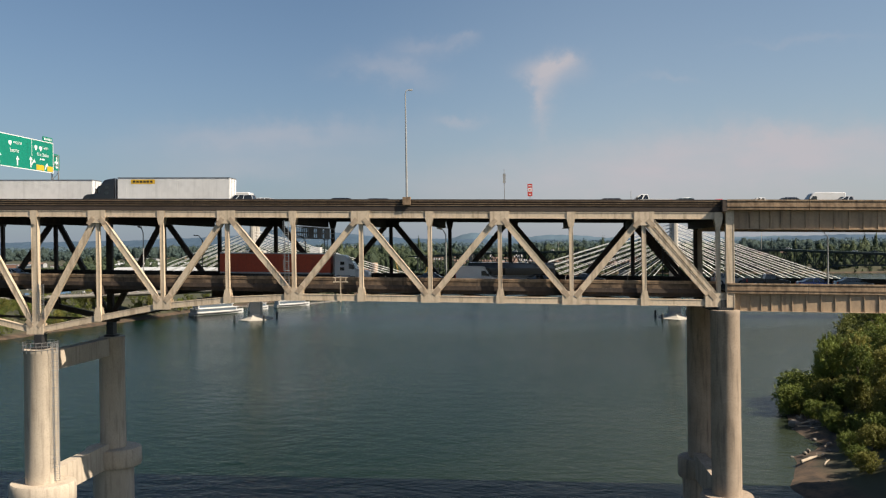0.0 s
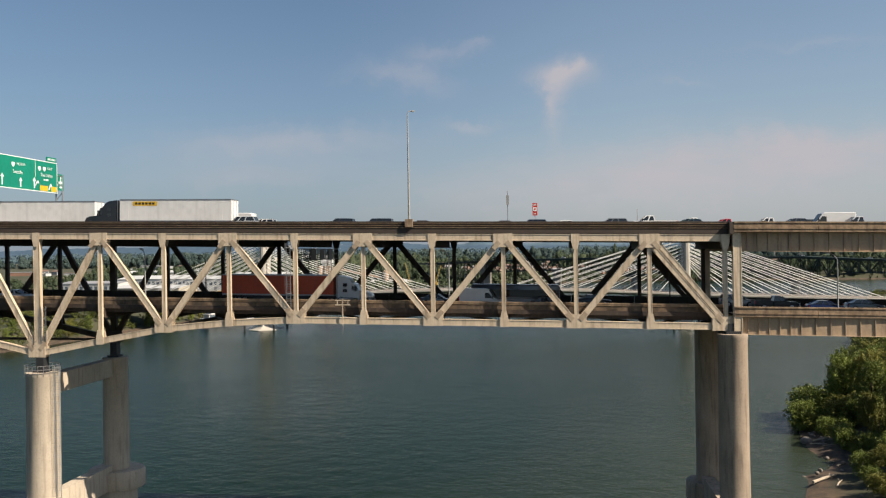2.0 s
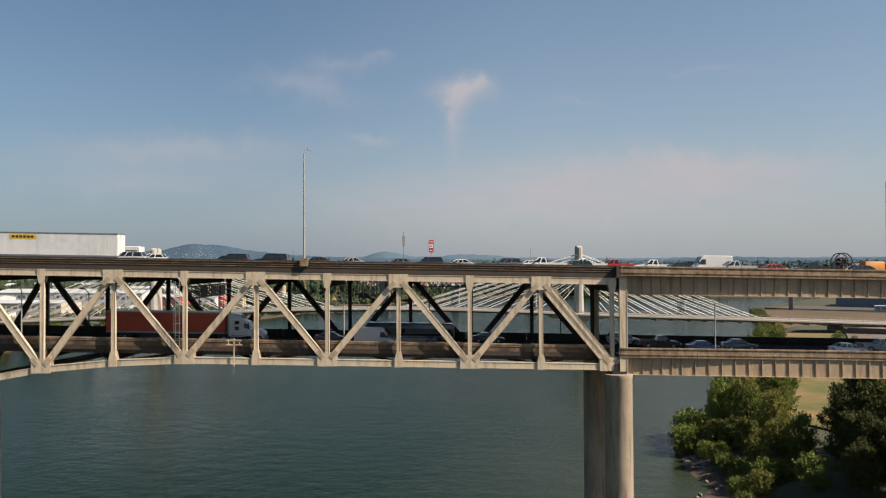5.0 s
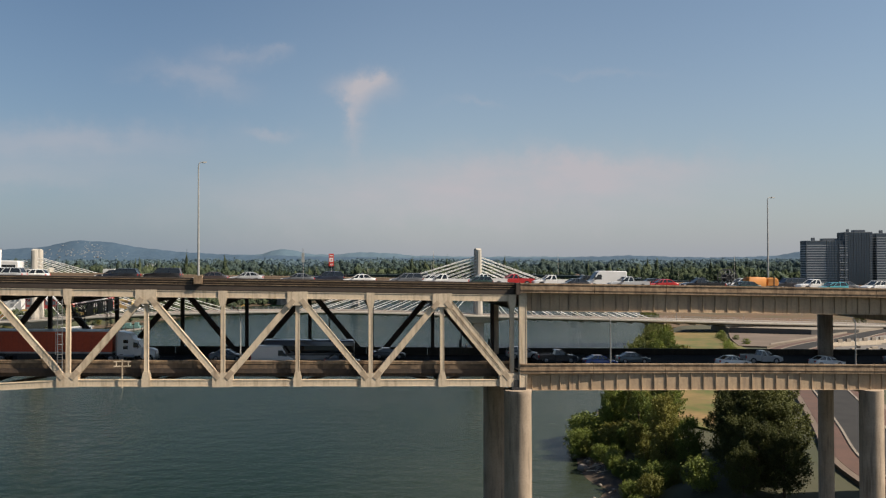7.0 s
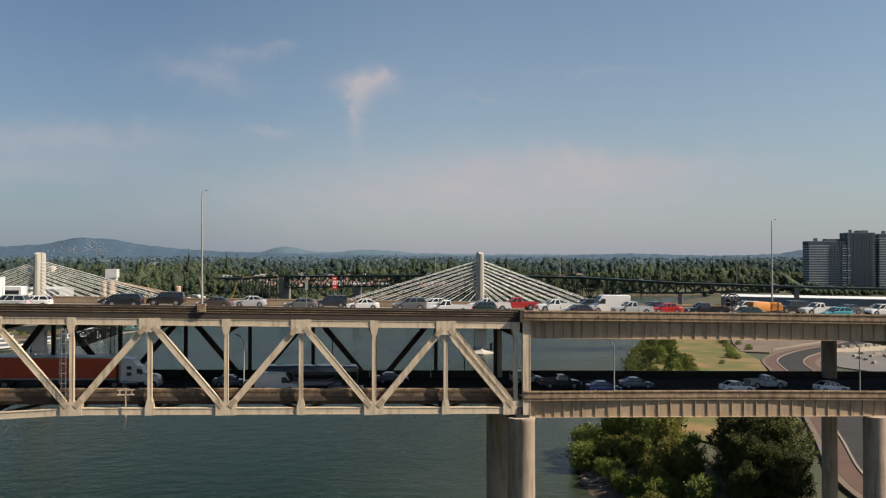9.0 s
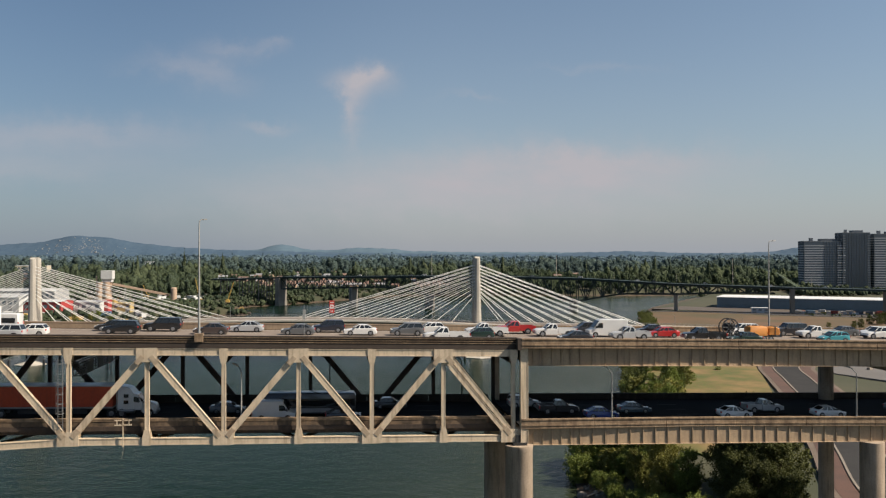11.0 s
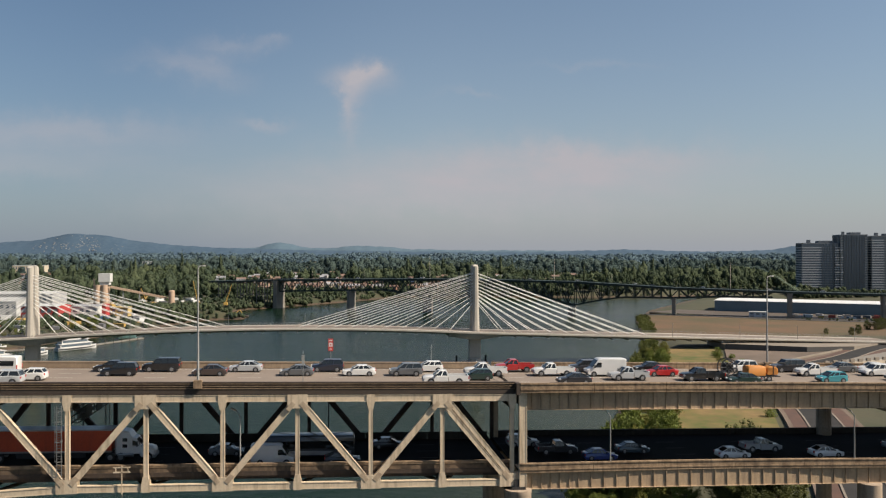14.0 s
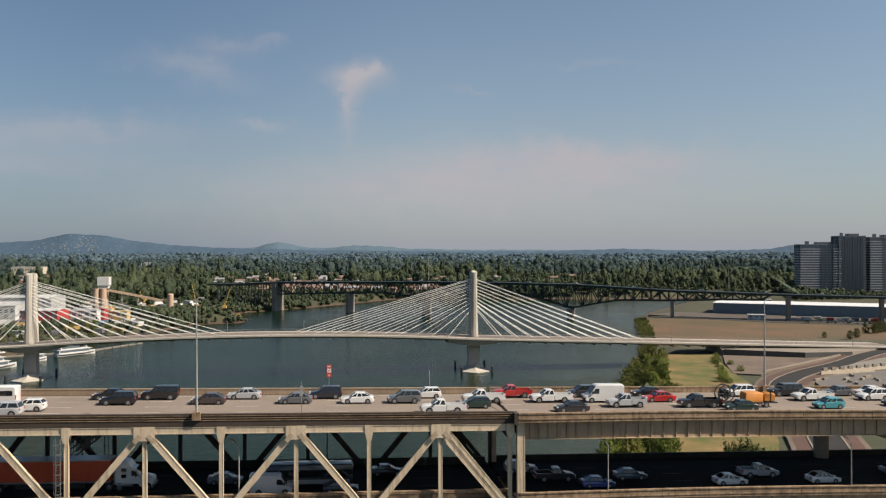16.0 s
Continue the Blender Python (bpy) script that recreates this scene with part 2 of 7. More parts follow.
CONCRETE = material("aged_concrete", (0.57, 0.475, 0.365), (0.49, 0.405, 0.31), 0.85, scale=0.3, fine=5, streak=0.45, stain=(0.17, 0.13, 0.10), bump=0.25)
OLDCONCRETE = material("stained_column_concrete", (0.43, 0.335, 0.25), (0.33, 0.255, 0.185), 0.9, scale=0.35, fine=4, streak=0.65, stain=(0.10, 0.075, 0.055), bump=0.25)
STAINED = material("stained_parapet_concrete", (0.36, 0.25, 0.155), (0.19, 0.125, 0.075), 0.9, scale=1.1, fine=2.2, streak=0.6, stain=(0.085, 0.058, 0.042), bump=0.3)
SHADECONCRETE = material("shade_darkened_concrete", (0.050, 0.042, 0.034), (0.034, 0.029, 0.025), 0.95, scale=0.6, fine=3, streak=0.5, stain=(0.075, 0.058, 0.042), bump=0.2)
PANELMAT = material("weathered_shade_dark_parapet", (0.200, 0.135, 0.085), (0.060, 0.042, 0.028), 0.95, scale=0.8, fine=2.2, streak=0.7, stain=(0.040, 0.029, 0.022), bump=0.3)
GIRDER = material("tan_girder_steel", (0.47, 0.34, 0.215), (0.38, 0.27, 0.172), 0.6, scale=0.4, fine=3, streak=0.6, stain=(0.16, 0.11, 0.08), bump=0.08)
ROADTOP = material("worn_concrete_road", (0.235, 0.188, 0.152), (0.19, 0.152, 0.124), 0.9, scale=0.12, fine=2.5, bump=0.1, amount=0.3)
ASPHALT = material("asphalt", (0.045, 0.043, 0.042), (0.035, 0.034, 0.034), 0.95, scale=0.2, fine=6, bump=0.1, spec=0.15)
# near-black roadway: the upper deck's shade is put into its colour
SHADEROAD = material("shade_dark_lower_roadway", (0.024, 0.023, 0.023), (0.018, 0.018, 0.018), 0.97, scale=0.2, fine=6, bump=0.1, spec=0.08)
LIGHTPOLE = material("pale_grey_pole_paint", (0.36, 0.355, 0.34), None, 0.5, fine=6, bump=0.0)
TANBAR = material("tan_barrier_concrete", (0.34, 0.25, 0.165), (0.26, 0.19, 0.13), 0.85, scale=0.4, fine=3, streak=0.4, bump=0.2)
STEEL = material("galvanised_steel", (0.42, 0.41, 0.40), None, 0.45, 0.7, fine=12, bump=0.03)
DARKSTEEL = material("dark_steel", (0.06, 0.06, 0.062), None, 0.5, 0.5, fine=8, bump=0.05)
SHADELINE = material("shade_grey_road_paint", (0.09, 0.085, 0.08), (0.05, 0.048, 0.045), 0.9, scale=1.2, fine=8)
WHITELINE = material("white_road_paint", (0.56, 0.53, 0.48), None, 0.8, scale=1.2, fine=8)


# ---- grade of the double-deck bridge ----
def grade(x):
    return -0.021 * x


def at(x, y, z):
    """A point of the bridge: z is the height at x = 0, carried along the grade."""
    return (x, y, z + grade(x))

# ---- ground and water ----
RIVER = [(-330, -900), (-300, 0), (-262, 300), (-243, 400), (-226, 470), (-192, 540), (-172, 590), (-150, 660), (-112, 672), (-108, 690), (-140, 740), (-120, 800),
         (-60, 860), (-15, 915), (60, 1014), (200, 1000), (334, 968), (430, 965), (640, 1045), (950, 1185), (1700, 1500), (3000, 1700), (3000, 1600), (1700, 1420),
         (950, 1090), (640, 962), (440, 905), (305, 722), (250, 613), (217, 517), (188, 440), (154, 360), (125, 300), (88, 207), (60, 150), (43, 115), (34, 87),
         (31, 71), (34, 65), (31.5, 60), (25.5, 56.5), (22, 45), (19, 34), (17.5, 10), (17, -60), (22, -200), (10, -900)]


def shore_distance(x, y):
    """Metres from the river's edge, positive on land."""
    poly = np.array(RIVER, float)
    a, b = poly, np.roll(poly, -1, 0)
    best, inside = np.full(x.shape, 1e9), np.zeros(x.shape, bool)
    for (ax, ay), (bx, by) in zip(a, b):
        ex, ey = bx - ax, by - ay
        k = np.clip(((x - ax) * ex + (y - ay) * ey) / (ex * ex + ey * ey), 0, 1)
        best = np.minimum(best, np.hypot(x - ax - k * ex, y - ay - k * ey))
        if ay != by:
            cross = ((ay > y) != (by > y)) & (x < ex * (y - ay) / ey + ax)
            inside ^= cross
    return np.where(inside, -best, best)


def ripple(x, y):
    return (np.sin(x * 0.21 + 1.3 * np.sin(y * 0.13)) + np.sin(y * 0.17 + 1.7 * np.sin(x * 0.11)) + 0.6 * np.sin(x * 0.53 + y * 0.47)) / 2.6


def height(x, y):
    """The land's height over the river."""
    x, y = np.asarray(x, float), np.asarray(y, float)
    d = shore_distance(x, y) + 1.6 * ripple(x, y)
    step = np.clip((d - 4) / 22, 0, 1)
    low = np.clip((y - 388) / 30, 0, 1) * np.clip((900 - y) / 40, 0, 1) * np.clip((x - 120) / 40, 0, 1)
    z = np.clip(d * 0.4, -3, 1.0) + (6.6 - 5.0 * low) * step * step * (3 - 2 * step)
    far = np.clip((np.hypot(x, y) - 900) / 3500, 0, 1)
    roll = np.clip((d - 30) / 60, 0, 1) * (0.35 * ripple(x * 0.7, y * 0.7) + far * 22 + far * 6 * ripple(x * 0.02, y * 0.02))
    bluff = np.clip((y - 1000) / 250, 0, 1) * np.clip((700 - x) / 500, 0, 1) * np.clip(d / 120, 0, 1) * 7
    return z + roll + bluff


def axis(lo, hi, near0, near1, fine):
    out, s = list(np.arange(near0, near1, fine)), fine
    while out[-1] < hi:
        s *= 1.12
        out.append(out[-1] + s)
    s = fine
    while out[0] > lo:
        s *= 1.12
        out.insert(0, out[0] - s)
    return np.array(out)


def grid_object(name, xs, ys, zf, mat):
    gx, gy = np.meshgrid(xs, ys)
    pts = np.stack([gx, gy, zf(gx, gy)], -1).reshape(-1, 3)
    nx, ny = len(xs), len(ys)
    i = (np.arange(ny - 1)[:, None] * nx + np.arange(nx - 1)).ravel()
    quads = np.stack([i, i + 1, i + nx + 1, i + nx], -1)
    return new(name, quad_mesh(name, pts, quads, mat, True))


def quad_mesh(name, pts, quads, mat, smooth=False):
    me = bpy.data.meshes.new(name)
    me.vertices.add(len(pts)), me.loops.add(quads.size), me.polygons.add(len(quads))
    me.vertices.foreach_set("co", np.asarray(pts, np.float32).ravel())
    me.loops.foreach_set("vertex_index", quads.astype(np.int32).ravel())
    me.polygons.foreach_set("loop_start", np.arange(0, quads.size, 4, dtype=np.int32))
    me.polygons.foreach_set("use_smooth", np.full(len(quads), smooth))
    me.update(calc_edges=True)
    me.materials.append(mat)
    return me


def ground_material():
    m = material("river_land", (0.040, 0.046, 0.019), (0.066, 0.060, 0.030), 0.95, scale=0.035, fine=0.6, bump=0.4, amount=0.6)
    n, l = m.node_tree.nodes, m.node_tree.links
    b = n["Principled BSDF"]
    old = b.inputs["Base Color"].links[0].from_socket
    co, sp = n.new("ShaderNodeTexCoord"), n.new("ShaderNodeSeparateXYZ")
    l.new(co.outputs["Object"], sp.inputs[0])
    mr = n.new("ShaderNodeMapRange")
    mr.inputs[1].default_value, mr.inputs[2].default_value, mr.inputs[3].default_value, mr.inputs[4].default_value = 0.9, 1.7, 1, 0
    l.new(sp.outputs[2], mr.inputs[0])
    x = n.new("ShaderNodeMix")
    x.data_type = "RGBA"
    # sand darkened for the trees' shade, mottled with darker noise patches
    drift, sand_ramp = n.new("ShaderNodeTexNoise"), n.new("ShaderNodeValToRGB")
    drift.inputs["Scale"].default_value, drift.inputs["Detail"].default_value, drift.inputs["Roughness"].default_value = 0.32, 7, 0.68
    sand_ramp.color_ramp.elements[0].position, sand_ramp.color_ramp.elements[0].color = 0.40, (0.030, 0.022, 0.014, 1)
    sand_ramp.color_ramp.elements[1].position, sand_ramp.color_ramp.elements[1].color = 0.62, (0.105, 0.066, 0.038, 1)
    l.new(co.outputs["Object"], drift.inputs["Vector"]), l.new(drift.outputs["Fac"], sand_ramp.inputs[0]), l.new(sand_ramp.outputs[0], x.inputs[7])
    l.new(mr.outputs[0], x.inputs[0]), l.new(old, x.inputs[6]), l.new(x.outputs[2], b.inputs["Base Color"])
    return m


GROUND = ground_material()
ground = grid_object("ground", axis(-4600, 4600, -350, 420, 5.0), axis(-900, 4850, -120, 1080, 5.0), height, GROUND)
tagged(ground, "grassy and sandy river banks rising to flat land", "ground", kind="structure")


def water_material():
    m = bpy.data.materials.new("river_water")
    m.use_nodes = True
    n, l = m.node_tree.nodes, m.node_tree.links
    b = n["Principled BSDF"]
    b.inputs["Roughness"].default_value, b.inputs["IOR"].default_value, b.inputs["Specular IOR Level"].default_value = 0.16, 1.33, 0.115
    b.inputs["Specular Tint"].default_value = (0.75, 0.97, 0.89, 1)
    co = n.new("ShaderNodeTexCoord")
    total = None
    for s, amp, stretch in ((0.55, 0.36, (1, 1.6, 1)), (0.16, 0.8, (1, 1.5, 1)), (1.9, 0.12, (1, 1.3, 1))):
        mp, t = n.new("ShaderNodeMapping"), n.new("ShaderNodeTexNoise")
        mp.inputs["Scale"].default_value, mp.inputs["Rotation"].default_value = stretch, (0, 0, 0.5)
        t.inputs["Scale"].default_value, t.inputs["Detail"].default_value = s, 3
        l.new(co.outputs["Object"], mp.inputs["Vector"]), l.new(mp.outputs[0], t.inputs["Vector"])
        k = n.new("ShaderNodeMath")
        k.operation = "MULTIPLY_ADD"
        k.inputs[1].default_value = amp
        l.new(t.outputs["Fac"], k.inputs[0])
        if total:
            l.new(total, k.inputs[2])
        else:
            k.inputs[2].default_value = 0
        total = k.outputs[0]
    # dark green in the stream, paler and browner towards the near bank
    sp, bank_side, lane_, bank_tint = n.new("ShaderNodeSeparateXYZ"), n.new("ShaderNodeMapRange"), n.new("ShaderNodeTexNoise"), n.new("ShaderNodeMix")
    l.new(co.outputs["Object"], sp.inputs[0])
    lane_.inputs["Scale"].default_value, lane_.inputs["Detail"].default_value = 0.02, 4
    l.new(co.outputs["Object"], lane_.inputs["Vector"])
    drift = n.new("ShaderNodeMath")
    drift.operation, drift.inputs[1].default_value = "MULTIPLY_ADD", 60.0
    shelf = n.new("ShaderNodeMath")
    shelf.operation, shelf.inputs[1].default_value = "MULTIPLY_ADD", -0.36
    l.new(sp.outputs[1], shelf.inputs[0]), l.new(sp.outputs[0], shelf.inputs[2])
    l.new(lane_.outputs["Fac"], drift.inputs[0]), l.new(shelf.outputs[0], drift.inputs[2])
    bank_side.interpolation_type = "SMOOTHSTEP"
    bank_side.inputs[1].default_value, bank_side.inputs[2].default_value = -45.0, 46.0
    l.new(drift.outputs[0], bank_side.inputs[0])
    bank_tint.data_type = "RGBA"
    bank_tint.inputs[6].default_value, bank_tint.inputs[7].default_value = (0.0025, 0.0102, 0.0022, 1), (0.027, 0.034, 0.021, 1)
    l.new(bank_side.outputs[0], bank_tint.inputs[0]), l.new(bank_tint.outputs[2], b.inputs["Base Color"])
    # calmer and rougher lanes of wind on the water
    w, mr = n.new("ShaderNodeTexNoise"), n.new("ShaderNodeMapRange")
    w.inputs["Scale"].default_value, w.inputs["Detail"].default_value = 0.012, 3
    l.new(co.outputs["Object"], w.inputs["Vector"])
    mr.inputs[1].default_value, mr.inputs[2].default_value, mr.inputs[3].default_value, mr.inputs[4].default_value = 0.35, 0.65, 0.10, 0.20
    l.new(w.outputs["Fac"], mr.inputs[0]), l.new(mr.outputs[0], b.inputs["Roughness"])
    bp = n.new("ShaderNodeBump")
    bp.inputs["Strength"].default_value, bp.inputs["Distance"].default_value = 0.72, 0.60
    l.new(total, bp.inputs["Height"]), l.new(bp.outputs[0], b.inputs["Normal"])
    return m


WATER = water_material()
water = grid_object("water", np.linspace(-500, 3100, 13), np.linspace(-900, 1750, 13), lambda x, y: x * 0, WATER)
tagged(water, "rippled grey-green river water", "water", kind="structure")

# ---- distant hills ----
# blue base colour: the haze of distance is put into the hills' paint
HILLMAT = leaf_material("haze_blue_far_hills", (0.036, 0.066, 0.104), (0.056, 0.088, 0.124), 0.95)
HILL2 = leaf_material("haze_blue_farthest_hills", (0.066, 0.104, 0.138), (0.082, 0.124, 0.158), 0.95)
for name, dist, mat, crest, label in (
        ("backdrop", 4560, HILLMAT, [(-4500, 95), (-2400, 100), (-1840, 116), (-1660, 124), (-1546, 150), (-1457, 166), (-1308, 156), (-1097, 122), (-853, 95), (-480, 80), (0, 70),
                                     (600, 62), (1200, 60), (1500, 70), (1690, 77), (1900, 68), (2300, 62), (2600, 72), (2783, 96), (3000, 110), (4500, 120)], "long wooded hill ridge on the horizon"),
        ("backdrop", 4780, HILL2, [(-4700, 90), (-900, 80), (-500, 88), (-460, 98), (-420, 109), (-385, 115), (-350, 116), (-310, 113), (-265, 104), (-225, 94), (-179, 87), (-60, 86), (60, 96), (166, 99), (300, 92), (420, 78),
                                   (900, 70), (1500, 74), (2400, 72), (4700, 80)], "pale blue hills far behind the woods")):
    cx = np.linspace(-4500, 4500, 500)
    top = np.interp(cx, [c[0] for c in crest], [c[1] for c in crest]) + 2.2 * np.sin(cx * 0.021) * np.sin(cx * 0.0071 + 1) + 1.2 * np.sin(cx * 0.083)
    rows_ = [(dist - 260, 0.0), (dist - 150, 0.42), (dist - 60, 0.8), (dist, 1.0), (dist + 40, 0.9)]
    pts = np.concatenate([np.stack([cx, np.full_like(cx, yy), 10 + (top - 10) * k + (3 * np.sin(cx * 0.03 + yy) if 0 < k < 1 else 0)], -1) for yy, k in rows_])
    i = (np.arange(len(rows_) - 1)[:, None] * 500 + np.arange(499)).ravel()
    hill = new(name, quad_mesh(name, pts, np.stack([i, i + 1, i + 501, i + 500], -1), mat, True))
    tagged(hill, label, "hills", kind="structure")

# ---- double-deck truss bridge ----
PANEL = 9.144
UP = 44.25
LOW = {0: 28.1, 1: 30.0, 2: 31.8, 3: 32.75}
bridge = thing("truss_bridge", "cream-painted double-deck steel truss bridge with brown rails", "bridge", at=(0, 0, 0))
FAR = 18.29


def px(i):
    return -92.2 + PANEL * i


SKEW = 0.85   # the far truss stands a little farther along


def upper(i, y):
    return Vector(at(px(i) + (SKEW if y else 0), y, UP))


def lower(i, y):
    return Vector(at(px(i) + (SKEW if y else 0), y, LOW.get(abs(i), 33.27)))


first, last = -8, 10
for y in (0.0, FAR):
    # far truss in dark brown: shade under the deck put into its colour
    paint_ = CREAM if y == 0 else RUSTSHADE
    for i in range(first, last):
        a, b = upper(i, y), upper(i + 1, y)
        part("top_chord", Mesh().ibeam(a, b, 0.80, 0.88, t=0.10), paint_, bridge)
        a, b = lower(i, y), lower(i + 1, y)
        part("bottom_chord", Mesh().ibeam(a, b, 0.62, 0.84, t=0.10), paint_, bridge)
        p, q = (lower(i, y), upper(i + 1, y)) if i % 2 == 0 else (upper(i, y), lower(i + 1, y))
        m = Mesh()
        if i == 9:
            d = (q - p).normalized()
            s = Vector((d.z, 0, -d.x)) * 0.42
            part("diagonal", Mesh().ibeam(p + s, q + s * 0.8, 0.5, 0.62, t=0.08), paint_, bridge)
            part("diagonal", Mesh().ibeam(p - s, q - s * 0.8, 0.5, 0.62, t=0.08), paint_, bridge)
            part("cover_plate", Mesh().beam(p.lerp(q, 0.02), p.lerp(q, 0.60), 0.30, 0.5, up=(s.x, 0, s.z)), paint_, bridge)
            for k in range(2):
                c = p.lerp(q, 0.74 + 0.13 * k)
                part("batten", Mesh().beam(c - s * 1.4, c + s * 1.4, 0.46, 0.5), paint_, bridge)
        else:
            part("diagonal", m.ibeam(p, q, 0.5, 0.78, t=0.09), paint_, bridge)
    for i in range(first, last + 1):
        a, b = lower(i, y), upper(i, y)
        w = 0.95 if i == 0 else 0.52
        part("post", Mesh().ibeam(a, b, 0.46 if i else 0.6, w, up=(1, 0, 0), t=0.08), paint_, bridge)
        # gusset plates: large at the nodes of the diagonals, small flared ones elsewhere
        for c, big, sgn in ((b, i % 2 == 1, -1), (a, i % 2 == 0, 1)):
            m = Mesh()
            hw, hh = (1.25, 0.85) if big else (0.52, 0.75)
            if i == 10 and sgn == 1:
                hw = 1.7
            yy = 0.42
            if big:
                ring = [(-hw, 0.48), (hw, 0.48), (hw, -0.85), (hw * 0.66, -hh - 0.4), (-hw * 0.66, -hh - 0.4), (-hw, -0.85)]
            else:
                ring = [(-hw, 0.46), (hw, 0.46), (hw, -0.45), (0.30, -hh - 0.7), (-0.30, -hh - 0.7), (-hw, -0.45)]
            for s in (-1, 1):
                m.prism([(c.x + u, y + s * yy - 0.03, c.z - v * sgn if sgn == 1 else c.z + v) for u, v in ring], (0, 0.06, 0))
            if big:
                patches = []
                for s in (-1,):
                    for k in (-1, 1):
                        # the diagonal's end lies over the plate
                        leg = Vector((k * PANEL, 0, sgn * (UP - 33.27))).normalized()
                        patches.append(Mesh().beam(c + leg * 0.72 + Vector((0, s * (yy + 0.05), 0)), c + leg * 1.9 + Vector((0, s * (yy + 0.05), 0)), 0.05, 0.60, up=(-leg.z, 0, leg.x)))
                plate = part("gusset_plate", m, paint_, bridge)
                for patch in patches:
                    part("splice_plate", patch, DULLCREAM if y == 0 else RUSTSHADE, plate, "rust-tinged riveted end of a diagonal")
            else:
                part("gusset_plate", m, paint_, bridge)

# floor beams share the dark brown that stands in for shade
for i in range(first, last + 1):
    x = px(i)
    g = grade(x)
    part("floor_beam", Mesh().box(x - 0.25, x + 0.25, 0.3, FAR - 0.3, 43.0 + g, 44.75 + g).box(x - 0.4, x + 0.4, 0.3, FAR - 0.3, 42.9 + g, 43.0 + g), RUSTSHADE, bridge)
    part("floor_beam", Mesh().box(x - 0.22, x + 0.22, 0.3, FAR - 0.3, 33.2 + g, 34.45 + g).box(x - 0.4, x + 0.4, 0.3, FAR - 0.3, 33.1 + g, 33.2 + g), RUSTSHADE, bridge)
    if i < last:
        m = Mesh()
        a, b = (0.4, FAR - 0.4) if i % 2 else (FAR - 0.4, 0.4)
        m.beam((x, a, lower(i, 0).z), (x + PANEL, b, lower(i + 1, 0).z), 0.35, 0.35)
        part("lateral_brace", m, RUSTSHADE, bridge)
X0, X1 = px(first), px(last) + 0.35


def span(m, x0, x1, y0, y1, z0, z1):
    """A long bar that follows the grade."""
    v = [(x, y, z + grade(x)) for x in (x0, x1) for y, z in ((y0, z0), (y1, z0), (y1, z1), (y0, z1))]
    return m.add(v, [(0, 1, 2, 3), (7, 6, 5, 4), (0, 4, 5, 1), (1, 5, 6, 2), (2, 6, 7, 3), (3, 7, 4, 0)])


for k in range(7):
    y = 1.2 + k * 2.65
    part("stringer", span(Mesh(), X0, X1, y - 0.18, y + 0.18, 44.0, 44.9), RUSTSHADE, bridge)
    part("stringer", span(Mesh(), X0, X1, y - 0.15, y + 0.15, 33.9, 34.5), RUSTSHADE, bridge)
part("upper_deck", span(Mesh(), X0, X1, -0.28, 18.57, 44.9, 45.3), ROADTOP, bridge)
part("lower_deck", span(Mesh(), X0, X1, 0.75, 17.54, 34.5, 34.8), SHADEROAD, bridge)
for s, y in ((1, -0.28), (-1, 18.57)):
    m = Mesh()
    span(m, X0, X1, *sorted((y, y - 0.10 * s)), 44.72, 45.36)
    part("edge_beam", m, FASCIA, bridge)
    m = Mesh()
    span(m, X0, X1, *sorted((y + 0.02 * s, y + 0.30 * s)), 45.36, 46.12)
    part("barrier", m, FASCIA if s == 1 else TANBAR, bridge)
    m = Mesh()
    span(m, X0, X1, *sorted((y - 0.16 * s, y + 0.34 * s)), 46.124, 46.28)
    part("rail_cap", m, FASCIA if s == 1 else TANBAR, bridge)
    # rail lines: the tan colour stands in for their sunlit edges
    for z0, z1 in ((45.44, 45.50), (45.72, 45.77), (46.02, 46.08)):
        m = Mesh()
        span(m, X0, X1, *sorted((y - 0.17 * s, y + 0.016 * s)), z0, z1)
        part("rail_strip", m, STAINED, bridge, "thin strip along the rail, tan for its lit edge")
    m = Mesh()
    span(m, X0, X1, *sorted((y - 0.15 * s, y - 0.104 * s)), 44.74, 44.82)
    part("rail_strip", m, RUSTSHADE, bridge)
for i in range(first, last):
    x0, x1 = px(i) + 0.03, px(i + 1) - 0.03
    # panel face darker than its rail: shade added to the stained colour
    part("parapet", span(Mesh(), x0, x1, 0.66, 0.88, 34.95, 35.58), PANELMAT, bridge, "rust-stained concrete parapet panel, darkened for shade")
    m = span(Mesh(), x0, x1, 0.60, 0.92, 35.584, 35.78)
    span(m, x0, x1, 0.56, 0.96, 35.784, 35.95)
    part("parapet_rail", m, STAINED, bridge, "flaking tan concrete rail on the parapet")
    part("parapet_base", span(Mesh(), px(i), px(i + 1), 0.62, 0.78, 34.4, 34.94), RUSTSHADE, bridge)
    # far parapet near black: the lower deck's shade put into its colour
    part("parapet", span(Mesh(), x0, x1, 17.47, 17.67, 34.95, 35.95), SHADECONCRETE, bridge, "shade-dark concrete parapet panel")
    part("parapet_base", span(Mesh(), px(i), px(i + 1), 17.49, 17.63, 34.4, 34.94), RUSTSHADE, bridge)

# ---- plate-girder approach ----
viaduct = thing("girder_viaduct", "double-deck approach viaduct of ribbed tan plate girders", "viaduct", at=(0, 0, 0))
A0, A1 = 0.15, 118.0
